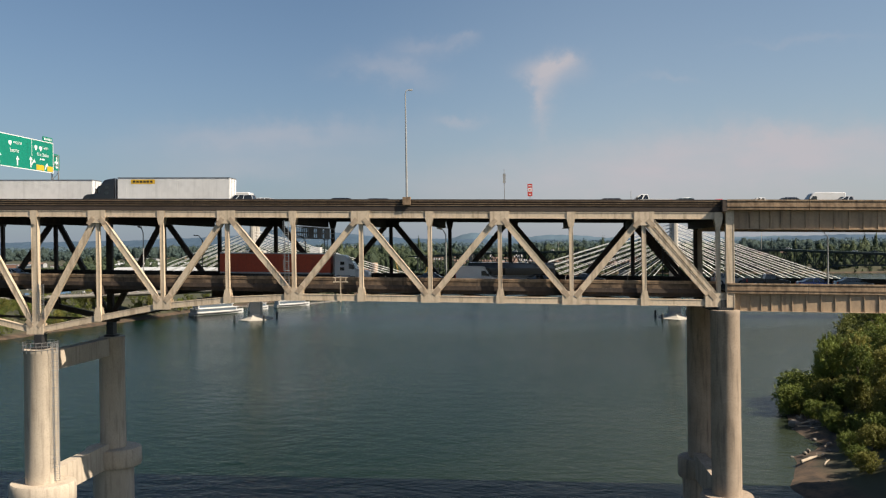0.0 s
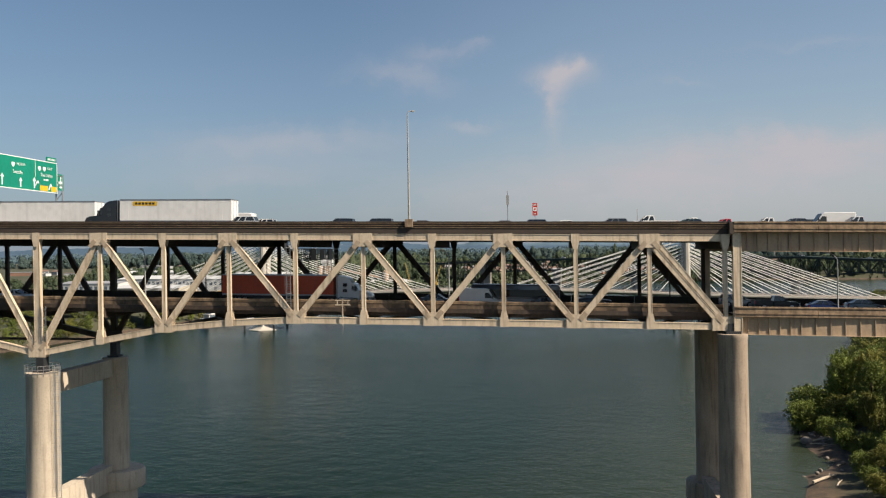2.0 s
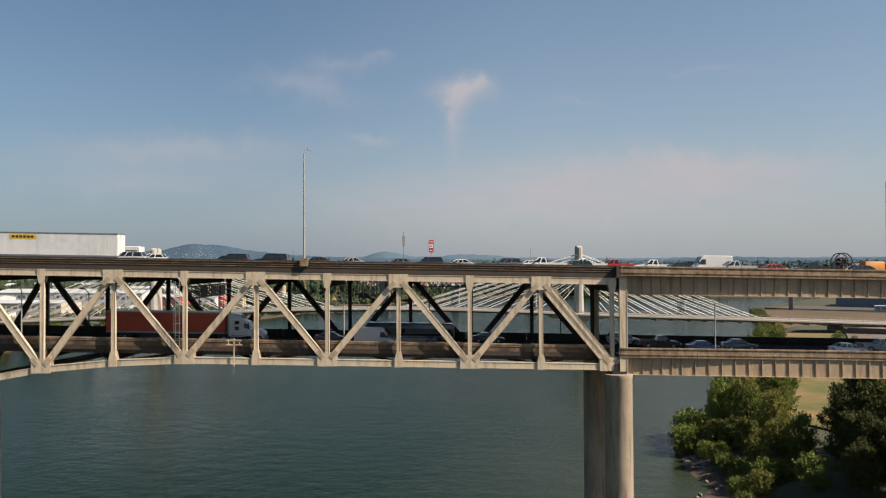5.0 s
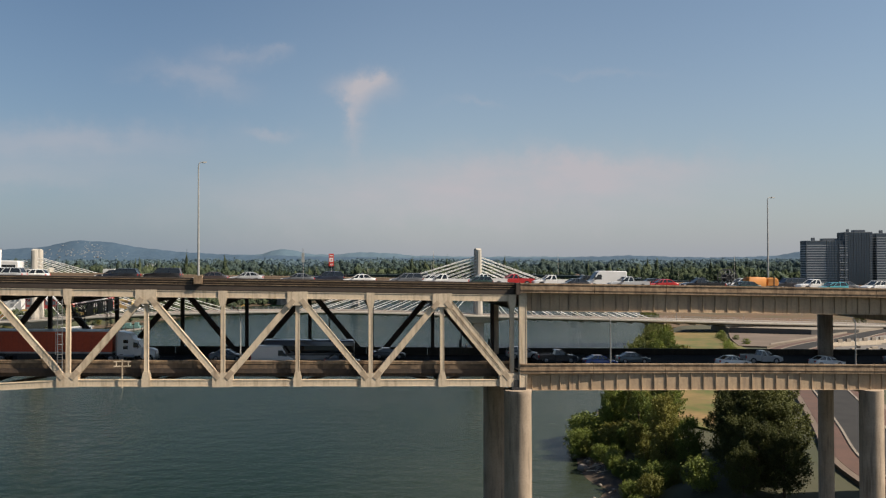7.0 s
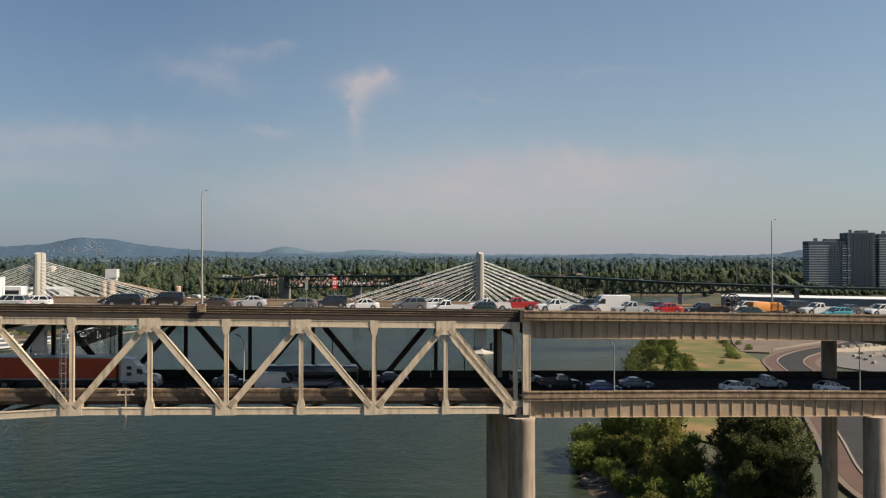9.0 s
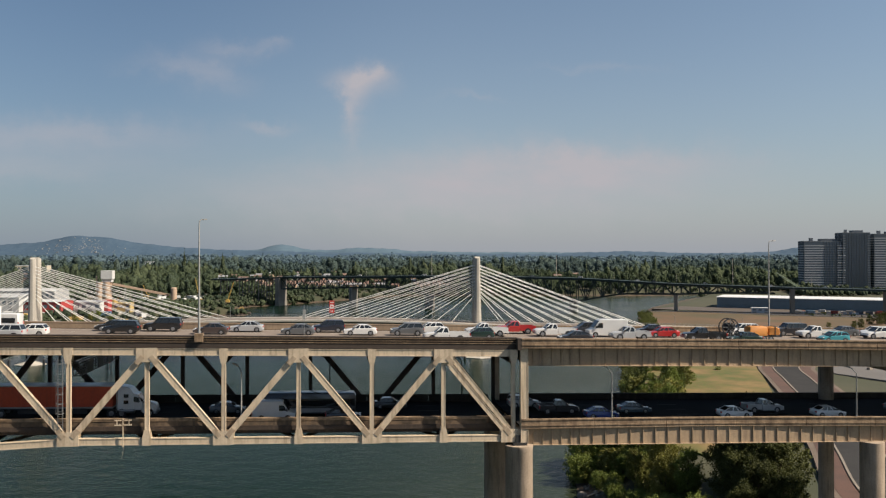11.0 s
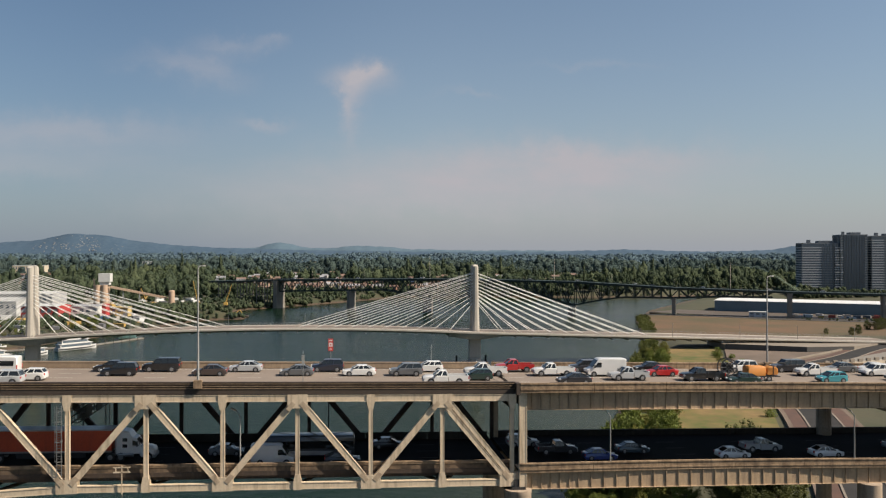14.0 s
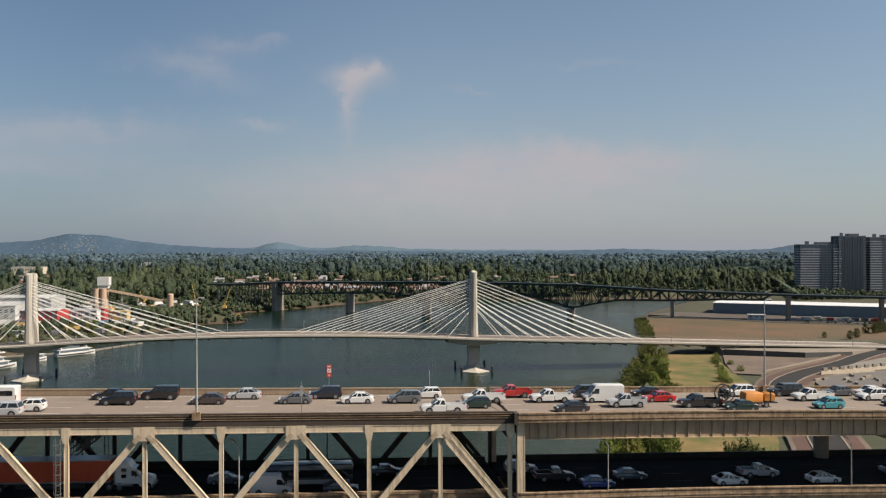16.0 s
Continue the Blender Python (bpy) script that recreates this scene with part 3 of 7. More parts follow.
for y in (0.0, 4.57, 9.15, 13.72, 18.29):
    for z0, z1 in ((42.65, 45.0), (32.35, 34.6)):
        m = Mesh()
        shape = [(-0.28, z0 - 0.06), (0.28, z0 - 0.06), (0.28, z0), (0.03, z0), (0.03, z1), (0.24, z1), (0.24, z1 + 0.06), (-0.24, z1 + 0.06), (-0.24, z1), (-0.03, z1), (-0.03, z0), (-0.28, z0)]
        m.loft([[(x, y + a, b + grade(x)) for a, b in shape] for x in (1.1, A1)])
        part("girder", m, GIRDER, viaduct)
for k in range(40):
    x = 1.9 + (1.25 * k if k < 5 else 1.25 * 5 + 1.72 * (k - 5))
    for z0, z1 in ((42.65, 45.0), (32.35, 34.6)):
        m = Mesh()
        span(m, x - 0.04, x + 0.04, -0.17, -0.034, z0 + 0.004, z1 - 0.004)
        part("stiffener", m, GIRDER, viaduct)


def overhang(x, mid):
    """How far the curving deck's edge stands out from its straight girder."""
    u = ((x - 2.0) % 50.0) / 25.0 - 1.0
    return mid + 0.62 * u * u


def edge_bar(m, xa, xb, mid, d0, d1, z0, z1, n=5):
    """A bar along the curving edge, from d0 to d1 metres inside it."""
    rings = []
    for k in range(n):
        x = xa + (xb - xa) * k / (n - 1)
        y = -overhang(min(x, 51.99) if xa < 52 else x, mid)
        rings.append([(x, y + d0, z0 + grade(x)), (x, y + d1, z0 + grade(x)), (x, y + d1, z1 + grade(x)), (x, y + d0, z1 + grade(x))])
    return m.loft(rings)


for z, mat, mid, y1 in ((45.3, ROADTOP, 0.70, 18.89), (34.85, SHADEROAD, 0.15, 18.89)):
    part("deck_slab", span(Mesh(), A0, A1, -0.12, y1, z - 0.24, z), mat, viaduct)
    for k in range(12):
        xa, xb = A0 + k * 9.9, A0 + (k + 1) * 9.9 - 0.05
        top = z + 0.95
        m = Mesh()
        edge_bar(m, xa, xb, mid, -0.05, 0.25, z - 0.30, top - 0.18)
        edge_bar(m, xa, xb, mid, -0.13, 0.30, top - 0.178, top)
        edge_bar(m, xa, xb, mid, -0.12, -0.046, z + 0.05, z + 0.2)
        if mid > 0.5:
            edge_bar(m, xa, xb, mid, 0.25, 0.25 + 0.9, z - 0.24, z - 0.004)
        part("parapet", m, STAINED, viaduct, "rust-streaked weathered concrete parapet")
        m = Mesh()
        span(m, xa, xb, y1 - 0.25, y1 + 0.05, z - 0.30, top - 0.18)
        span(m, xa, xb, y1 - 0.30, y1 + 0.13, top - 0.178, top)
        # on the lower deck, shade is put into this parapet's colour
        part("parapet", m, STAINED if mid > 0.5 else SHADECONCRETE, viaduct, "rust-streaked weathered concrete parapet" if mid > 0.5 else "shade-dark concrete parapet")
part("parapet_end", span(Mesh(), -0.40, 0.14, -1.3, 0.2, 44.75, 46.22), FASCIA, viaduct)
part("end_post", Mesh().ibeam(at(0.6, -0.35, 32.6), at(0.6, -0.35, 45.0), 0.7, 1.0, up=(1, 0, 0), t=0.1), CREAM, viaduct)
part("end_post", Mesh().ibeam(at(0.6, 18.64, 32.6), at(0.6, 18.64, 45.0), 0.7, 1.0, up=(1, 0, 0), t=0.1), CREAM, viaduct)
part("cross_beam", Mesh().box(0.2, 1.0, 0, 18.3, 31.6, 32.4), RUSTSHADE, viaduct)
part("cross_beam", Mesh().box(0.2, 1.0, 0.3, 18.0, 43.2, 44.6), RUSTSHADE, viaduct)
for x in (49.6,):
    part("cross_beam", Mesh().box(x + 1.2, x + 2.2, 1.5, 18.2, 30.2, 31.2), CONCRETE, viaduct)
    part("cross_beam", Mesh().box(x + 4.4, x + 5.4, 1.5, 18.2, 40.4, 41.4), CONCRETE, viaduct)
part("expansion_joint", Mesh().beam(at(-0.4, -0.4, 45.31), at(-3.0, 18.2, 45.31), 0.13, 0.012).beam(at(0.9, -0.4, 45.31), at(-1.7, 18.2, 45.31), 0.13, 0.012), RUSTSHADE, viaduct)

# lane lines
for y in (5.6, 9.5, 13.4):
    for k in range(-9, 7):
        part("lane_line", span(Mesh(), k * 12.2, k * 12.2 + 3.0, y - 0.07, y + 0.07, 45.306, 45.312), WHITELINE, viaduct)
for y in (1.9, 17.2):
    part("edge_line", span(Mesh(), X0, A1, y, y + 0.12, 45.306, 45.312), WHITELINE, viaduct)
# lower lane lines greyed: deck shade put into their colour
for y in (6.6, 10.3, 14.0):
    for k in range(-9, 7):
        part("lane_line", span(Mesh(), k * 12.2, k * 12.2 + 3.0, y - 0.07, y + 0.07, 34.856, 34.862), SHADELINE, viaduct)


# ---- piers ----
def ring(cx, cy, r, z, n=28, stretch=1.0):
    return [(cx + r * stretch * math.cos(k * math.tau / n), cy + r * math.sin(k * math.tau / n), z) for k in range(n)]


def pier(x, top, r, label, mat=CONCRETE, far_x=0.0, far_r=1.0, far_top=0.0, seat=1.3, ledge=9.0, oval=1.05):
    """Two round columns on collared shafts, tied by a wall over the water."""
    p = thing("bridge_pier", label, "pier", at=(0, 0, 0), group="piers of the truss bridge")
    for y, cx, q, t, up in ((0.0, x, r, top, 0.0), (FAR, x + far_x, r * far_r, far_top, ledge - 9.0)):
        part("column", Mesh().loft([ring(cx, y, q * 1.04, 8.6), ring(cx, y, q, t - 0.6), ring(cx, y, q * 1.03, t - 0.5), ring(cx, y, q * 1.03, t)]), mat, p, smooth=True)
        part("shaft", Mesh().loft([ring(cx, y, r * 1.45, -3), ring(cx, y, r * 1.45, 6.6 + up)]), mat, p, smooth=True)
        part("collar", Mesh().loft([ring(cx, y, r * 1.68, 6.3 + up, 28, oval), ring(cx, y, r * 1.75, 6.6 + up, 28, oval), ring(cx, y, r * 1.75, 8.9 + up, 28, oval), ring(cx, y, r * 1.66, 9.2 + up, 28, oval)]),
             mat, p, "chipped round concrete collar", smooth=True)
        part("bearing", Mesh().box(cx - 0.9, cx + 0.9, y - 0.8, y + 0.8, t, t + 0.35).box(cx - 0.55, cx + 0.55, y - 0.6, y + 0.6, t + 0.35, t + seat + (top - t)), DARKSTEEL, p)
    part("tie_wall", Mesh().box(x - 0.85, x + 0.85, r * 0.9, FAR - r * 0.9, 6.6, ledge + 1.1), mat, p)
    return p


pier_a = pier(-91.7, 27.5, 2.12, "pair of round pale concrete river columns with collars", far_x=0.45, far_r=0.90, far_top=27.2, seat=2.0, ledge=9.3, oval=1.2)
part("tie_beam", Mesh().box(-92.5, -90.7, 1.9, 16.6, 24.3, 27.0), CONCRETE, pier_a)
pier_b = pier(0.0, 32.4, 1.76, "pair of slender round stained concrete columns", OLDCONCRETE, far_x=0.4, far_r=0.95, far_top=32.1)
# guard rail, platform and caged ladder of the river pier
m = Mesh()
for k in range(20):
    a, b = k * math.tau / 20, (k + 1) * math.tau / 20
    for z in (27.5, 28.0, 28.5):
        m.tube((-91.7 + 2.25 * math.cos(a), 2.25 * math.sin(a), z), (-91.7 + 2.25 * math.cos(b), 2.25 * math.sin(b), z), 0.035, n=5)
    m.tube((-91.7 + 2.25 * math.cos(a), 2.25 * math.sin(a), 27.1), (-91.7 + 2.25 * math.cos(a), 2.25 * math.sin(a), 28.5), 0.035, n=5)
part("guard_rail", m, STEEL, pier_a)


def caged_ladder(x, y, z0, z1, sx=0.36, cage=True):
    m = Mesh()
    for s in (-1, 1):
        m.beam((x + s * sx, y, z0), (x + s * sx, y, z1), 0.07, 0.07)
    z = z0
    while z < z1:
        m.beam((x - sx, y, z), (x + sx, y, z), 0.04, 0.04)
        z += 0.32
    if cage:
        z = z0 + 2
        while z < z1:
            pts = [(x + 0.42 * math.cos(k * math.pi / 6), y - 0.75 * math.sin(k * math.pi / 6), z) for k in range(7)]
            for a, b in zip(pts, pts[1:]):
                m.beam(a, b, 0.03, 0.06)
            z += 1.2
        for k in (1, 3, 5):
            m.beam((x + 0.42 * math.cos(k * math.pi / 6), y - 0.75 * math.sin(k * math.pi / 6), z0 + 2), (x + 0.42 * math.cos(k * math.pi / 6), y - 0.75 * math.sin(k * math.pi / 6), z1), 0.04, 0.03)
    return m


part("ladder", caged_ladder(-89.15, -0.6, 9.5, 28.3), LIGHTPOLE, pier_a, "galvanised caged ladder")
part("ladder", caged_ladder(px(4) - 0.85, -0.45, 36.0, 44.6, 0.28), STEEL, bridge, "galvanised caged ladder on a post")
part("ladder", caged_ladder(px(0) + 0.9, -0.3, 30.5, 36.5), STEEL, bridge, "galvanised caged ladder on a post")
# the far pier of the approach
pier_c = thing("bridge_pier", "plain concrete columns under the approach viaduct", "pier", group="piers of the truss bridge")
part("column", Mesh().loft([ring(49.6, 0, 1.6, 4), ring(49.6, 0, 1.55, 31.25)]), OLDCONCRETE, pier_c, smooth=True)
part("column", Mesh().loft([ring(54.5, 18.3, 1.2, 4), ring(54.5, 18.3, 1.15, 40.5)]), OLDCONCRETE, pier_c, smooth=True)

PAINTS = {}


def paint(name, colour, rough=0.7):
    if name not in PAINTS:
        PAINTS[name] = material(name, colour, tuple(c * 0.86 for c in colour), rough, scale=0.08, fine=1.2, streak=0.2, bump=0.05, amount=0.3)
    return PAINTS[name]


# ---- cable-stayed bridge upstream ----
PALE = material("pale_smooth_concrete", (0.50, 0.455, 0.39), (0.43, 0.39, 0.335), 0.75, scale=0.15, fine=2, streak=0.25, stain=(0.38, 0.34, 0.30), bump=0.05)
SHEATH = material("white_cable_sheath", (0.86, 0.84, 0.80), None, 0.4, scale=0.3, fine=4, bump=0.0, amount=0.2)
stays = thing("cable_stayed_bridge", "white cable-stayed bridge with two pale concrete towers", "bridge")
TOWERS = ((53.6, 346.3), (-182.4, 349.4))
MID = (TOWERS[0][0] + TOWERS[1][0]) / 2


def stay_y(x):
    return 346.3 + (53.6 - x) * 0.0131


def stay_z(x):
    d = abs(x - MID)
    return 22.4 - 0.00025 * d * d if d < 119 else 18.86 - 0.035 * (d - 119)


deck_x = [x for x in np.linspace(-420, 300, 73)]
m, rim = Mesh(), Mesh()
m.loft([[(x, stay_y(x) + a, stay_z(x) + b) for a, b in ((-11.5, -0.1), (11.5, -0.1), (11.5, -0.9), (7.0, -2.1), (-7.0, -2.1), (-11.5, -0.9))] for x in deck_x])
part("deck", m, PALE, stays)
m = Mesh()
m.loft([[(x, stay_y(x) + a, stay_z(x) + b) for a, b in ((-7.2, -0.098), (7.2, -0.098), (7.2, -0.06), (-7.2, -0.06))] for x in deck_x])
part("roadway", m, ROADTOP, stays)
for s in (-1, 1):
    m = Mesh()
    for lo, hi in ((1.05, 1.15), (0.55, 0.62)):
        m.loft([[(x, stay_y(x) + s * 11.3 + a, stay_z(x) + b) for a, b in ((-0.05, lo), (0.05, lo), (0.05, hi), (-0.05, hi))] for x in deck_x])
    for x in np.arange(-300, 296, 3.0):
        m.beam((x, stay_y(x) + s * 11.3, stay_z(x) - 0.1), (x, stay_y(x) + s * 11.3, stay_z(x) + 1.1), 0.09, 0.09)
    part("railing", m, STEEL, stays)
for x in np.arange(-210, 292, 9.2):
    m = Mesh().box(x - 0.35, x + 0.35, stay_y(x) - 10.4, stay_y(x) + 10.4, stay_z(x) - 2.7, stay_z(x) - 2.08)
    part("floor_rib", m, PALE, stays)
for tx, ty in TOWERS:
    tower = part("tower", Mesh().loft([[(tx + sx * w, ty + sy * 2.3, z) for sx, sy in ((-1, -1), (1, -1), (1, 1), (-1, 1))] for w, z in ((3.1, -3), (3.1, 15.2), (2.9, 16.8))]), PALE, stays)
    for s in (-1, 1):
        c = ty + s * 3.5
        part("shaft", Mesh().loft([[(tx + a * w, c + b * 1.9 * k, z + (0.9 if b * s < 0 and z > 50 else 0)) for a, b in ((-1, -0.7), (-0.4, -1), (0.4, -1), (1, -0.7), (1, 0.7), (0.4, 1), (-0.4, 1), (-1, 0.7))]
                                   for w, k, z in ((2.1, 1.15, 15.4), (1.65, 1.05, 32), (1.35, 0.95, 55.0))]), PALE, tower)
    part("footing", Mesh().loft([[(tx + a * k, ty + b * k2, z) for a, b in ((-8, -9), (0, -15), (8, -9), (8, 9), (0, 15), (-8, 9))] for k, k2, z in ((0.95, 0.88, -2), (0.95, 0.88, 0.3), (0.62, 0.66, 0.8), (0.42, 0.46, 1.8), (0.34, 0.36, 3.4))]), PALE, tower)
    part("pier_table", Mesh().loft([[(x, ty + y, z) for y, z in ((-10.8, stay_z(x) - 1.0), (10.8, stay_z(x) - 1.0), (8, zz), (-8, zz))] for x, zz in ((tx - 16, 16.5), (tx - 4, 14.6), (tx + 4, 14.6), (tx + 16, 16.5))]), PALE, tower)
    for a in (-1, 1):
        for b in (-12.0, 12.0):
            part("dolphin", Mesh().tube((tx + a * 8.5, ty + b, -3), (tx + a * 8.5, ty + b, 3.2), 0.6, 0.6, 12).tube((tx + a * 8.5, ty + b, 3.2), (tx + a * 8.5, ty + b, 3.7), 0.6, 0.2, 12), DARKSTEEL, tower, "dark steel mooring dolphin")
    for side in (-1, 1):
        for s in (-1, 1):
            for k in range(10):
                x = tx + side * (15.6 + 9.2 * k)
                p = Vector((tx + side * 1.2, ty + s * 3.5, 35.0 + 1.78 * k))
                q = Vector((x, stay_y(x) + s * 9.2, stay_z(x)))
                cable = part("stay_cable", Mesh().tube(p, q, 0.19, 0.19, 6), SHEATH, stays)
                part("anchor_post", Mesh().tube(q - (q - p).normalized() * 2.2, q, 0.24, 0.24, 8), PALE, cable)
for x in (-130, -105, -80, -40, -10, 15, 95, 130, 165, 205, 240, 275):
    for s in (-1,):
        m = Mesh().tube((x, stay_y(x) + s * 11.0, stay_z(x)), (x, stay_y(x) + s * 11.0, stay_z(x) + 7.5), 0.12, 0.08, 8).beam((x, stay_y(x) + s * 11, stay_z(x) + 7.4), (x, stay_y(x) + s * 9.4, stay_z(x) + 7.6), 0.14, 0.1)
        tagged(part("street_lamp", m, STEEL), "slim grey lamp post on the cable-stayed bridge", "street lamp", "lamps of the cable-stayed bridge")
# ---- green steel bridge farther upstream ----
GREENSTEEL = material("dark_green_bridge_paint", (0.017, 0.032, 0.028), (0.013, 0.025, 0.022), 0.6, scale=0.1, fine=1, bump=0.05)
GREYPIER = material("grey_weathered_concrete", (0.24, 0.22, 0.19), (0.19, 0.17, 0.15), 0.9, scale=0.12, fine=2, streak=0.4, bump=0.1)
PAVING = material("pale_paving", (0.25, 0.21, 0.165), (0.205, 0.17, 0.135), 0.85, scale=0.1, fine=2, bump=0.1)
abut = thing("abutment", "dark concrete abutment under the bridge end", "abutment")
part("wall", Mesh().box(196, 232, 337, 356, 4, 12.2), CONCRETE, abut)
RAMPWALL = paint("dark_ramp_wall", (0.075, 0.070, 0.066))
part("ramp_wall", Mesh().prism([(193, 327, 6), (231, 309, 6), (231, 309, 10.9), (193, 327, 11.3)], (0.3, 0.7, 0)), RAMPWALL, abut)
part("ramp_wall", Mesh().prism([(231.02, 309, 6), (262, 313.5, 6), (262, 313.5, 10.2), (231.02, 309, 10.9)], (-0.1, 0.8, 0)), RAMPWALL, abut)
part("ramp_fill", Mesh().loft([[(193.5, 327.8, z0), (231.2, 309.9, z0), (262.2, 314.4, z1), (310, 345, z2), (310, 366, z2), (196, 356, z0)] for z0, z1, z2 in ((6, 6, 6), (10.8, 10.1, 8.9))]), PAVING, abut)
part("coping", Mesh().beam((192.8, 327.2, 11.36), (231, 309.3, 10.96), 0.6, 0.14).beam((231, 309.3, 10.96), (262.4, 313.8, 10.26), 0.6, 0.14), PAVING, abut)

green = thing("arched_truss_bridge", "dark green steel deck-truss bridge on grey concrete piers", "bridge")
RA, RB = Vector((-84, 825)), Vector((290, 640))
RN = Vector(((RB - RA).y, -(RB - RA).x)).normalized()


def rpt(s, off, z):
    p = RA.lerp(RB, s) + RN * off
    return Vector((p.x, p.y, z))


def rdeck(s):
    return float(np.interp(s, [-0.6, -0.15, 0.0, 0.42, 0.63, 0.8, 1.02, 1.27, 1.8, 3.0], [28, 30, 32.6, 34.8, 34.6, 33.6, 29.0, 26.5, 23.5, 21]))


def rbase(s):
    return float(np.interp(s, [0.0, 0.2, 0.30, 0.38, 0.418, 0.46, 0.53, 0.60, 0.67, 0.73, 0.784, 0.84, 0.90, 1.018, 1.12, 1.25], [19.0, 21.2, 22.2, 18.0, 14.0, 18.0, 23.5, 26.0, 23.0, 16.5, 9.5, 14.5, 18.6, 18.8, 20.6, 20.8]))


svals = [i * 0.02 for i in range(-11, 160)]
m = Mesh()
m.loft([[rpt(s, o, rdeck(s) + z) for o, z in ((-8, 0), (8, 0), (8, -1.8), (-8, -1.8))] for s in svals])
part("deck", m, GREENSTEEL, green)
for o in (-7.8, 7.8):
    m = Mesh()
    for z in (0.6, 1.15):
        m.loft([[rpt(s, o + a, rdeck(s) + z + b) for a, b in ((-0.07, -0.07), (0.07, -0.07), (0.07, 0.07), (-0.07, 0.07))] for s in svals])
    for s in svals:
        m.beam(rpt(s, o, rdeck(s)), rpt(s, o, rdeck(s) + 1.2), 0.12, 0.12)
    part("railing", m, GREENSTEEL, green)
for o in (-6, 6):
    step, n = 0.0198, 62
    for i in range(n):
        s0, s1 = i * step, (i + 1) * step
        t0, t1, b0, b1 = rpt(s0, o, rdeck(s0) - 1.6), rpt(s1, o, rdeck(s1) - 1.6), rpt(s0, o, rbase(s0)), rpt(s1, o, rbase(s1))
        part("chord", Mesh().beam(t0, t1, 0.9, 1.2), GREENSTEEL, green)
        part("chord", Mesh().beam(b0, b1, 0.9, 1.2), GREENSTEEL, green)
        part("post", Mesh().beam(b0, t0, 0.7, 0.7), GREENSTEEL, green)
        part("diagonal", Mesh().beam(*((b0, t1) if i % 2 else (t0, b1)), 0.7, 0.8), GREENSTEEL, green)
for s, w, l in ((-0.01, 4.5, 9), (0.205, 3.2, 8), (0.418, 4.5, 9), (0.784, 4.5, 9), (1.018, 3.0, 8), (1.263, 3.4, 8), (1.446, 2.2, 7), (1.63, 2.2, 7), (1.84, 3.6, 7)):
    top = rbase(s) - 0.3 if -0.005 < s < 1.1 else rdeck(s) - 1.4
    c = rpt(s, 0, 0)
    d = (RB - RA).normalized()
    f = Vector((d.x, d.y, 0))
    q = Vector((RN.x, RN.y, 0))
    part("pier", Mesh().loft([[c + f * (a * w / 2 * k) + q * (b * l) + Vector((0, 0, z)) for a, b in ((-1, -1), (1, -1), (1, 1), (-1, 1))] for k, z in ((1.25, -2), (1.0, 4), (1.0, top - 1.6), (1.3, top - 1.4), (1.3, top))]), GREYPIER, green)
for s in (-0.045, -0.07, -0.10, -0.13, -0.16, -0.19):
    # twin-column bents of the landward viaduct
    top = rdeck(s) - 1.7
    for o in (-6.2, 0.0, 6.2):
        part("bent_column", Mesh().beam(rpt(s, o, -1), rpt(s, o, top), 1.1, 1.1), GREYPIER, green)
    part("bent_cap", Mesh().beam(rpt(s, -7.4, top - 0.6), rpt(s, 7.4, top - 0.6), 1.3, 1.4), GREYPIER, green)
    part("bent_brace", Mesh().beam(rpt(s, -6.2, top * 0.5), rpt(s, 6.2, top * 0.5), 0.7, 0.9), GREYPIER, green)
for s, h in ((0.43, 24), (0.745, 22), (1.14, 25), (0.25, 9), (0.58, 9), (0.88, 9), (1.02, 9), (1.3, 9), (0.1, 9)):
    part("lamp_post", Mesh().tube(rpt(s, 7.6, rdeck(s)), rpt(s, 7.6, rdeck(s) + h), 0.26 if h > 10 else 0.12, 0.16 if h > 10 else 0.1, 8), PALE, green)


# ---- buildings ----
# glass and dark cladding lifted to blue-grey: distance haze put into colour
GLASSDARK = bpy.data.materials.new("dark_window_glass")
GLASSDARK.use_nodes = True
gb = GLASSDARK.node_tree.nodes["Principled BSDF"]
gb.inputs["Base Color"].default_value, gb.inputs["Roughness"].default_value, gb.inputs["Specular IOR Level"].default_value = (0.10, 0.125, 0.15, 1), 0.12, 0.8
SLAB = material("pale_balcony_slab", (0.50, 0.51, 0.52), (0.42, 0.43, 0.45), 0.7, scale=0.05, fine=0.5, bump=0.0)
GREYCLAD = material("grey_tower_cladding", (0.23, 0.25, 0.27), (0.18, 0.20, 0.22), 0.6, scale=0.05, fine=0.5, bump=0.0)
INKCLAD = material("blue_black_tower_frame", (0.072, 0.084, 0.10), (0.055, 0.066, 0.082), 0.4, scale=0.05, fine=0.5, bump=0.0)
DARKCLAD = material("dark_tower_cladding", (0.12, 0.135, 0.155), (0.095, 0.108, 0.125), 0.5, scale=0.05, fine=0.5, bump=0.0)


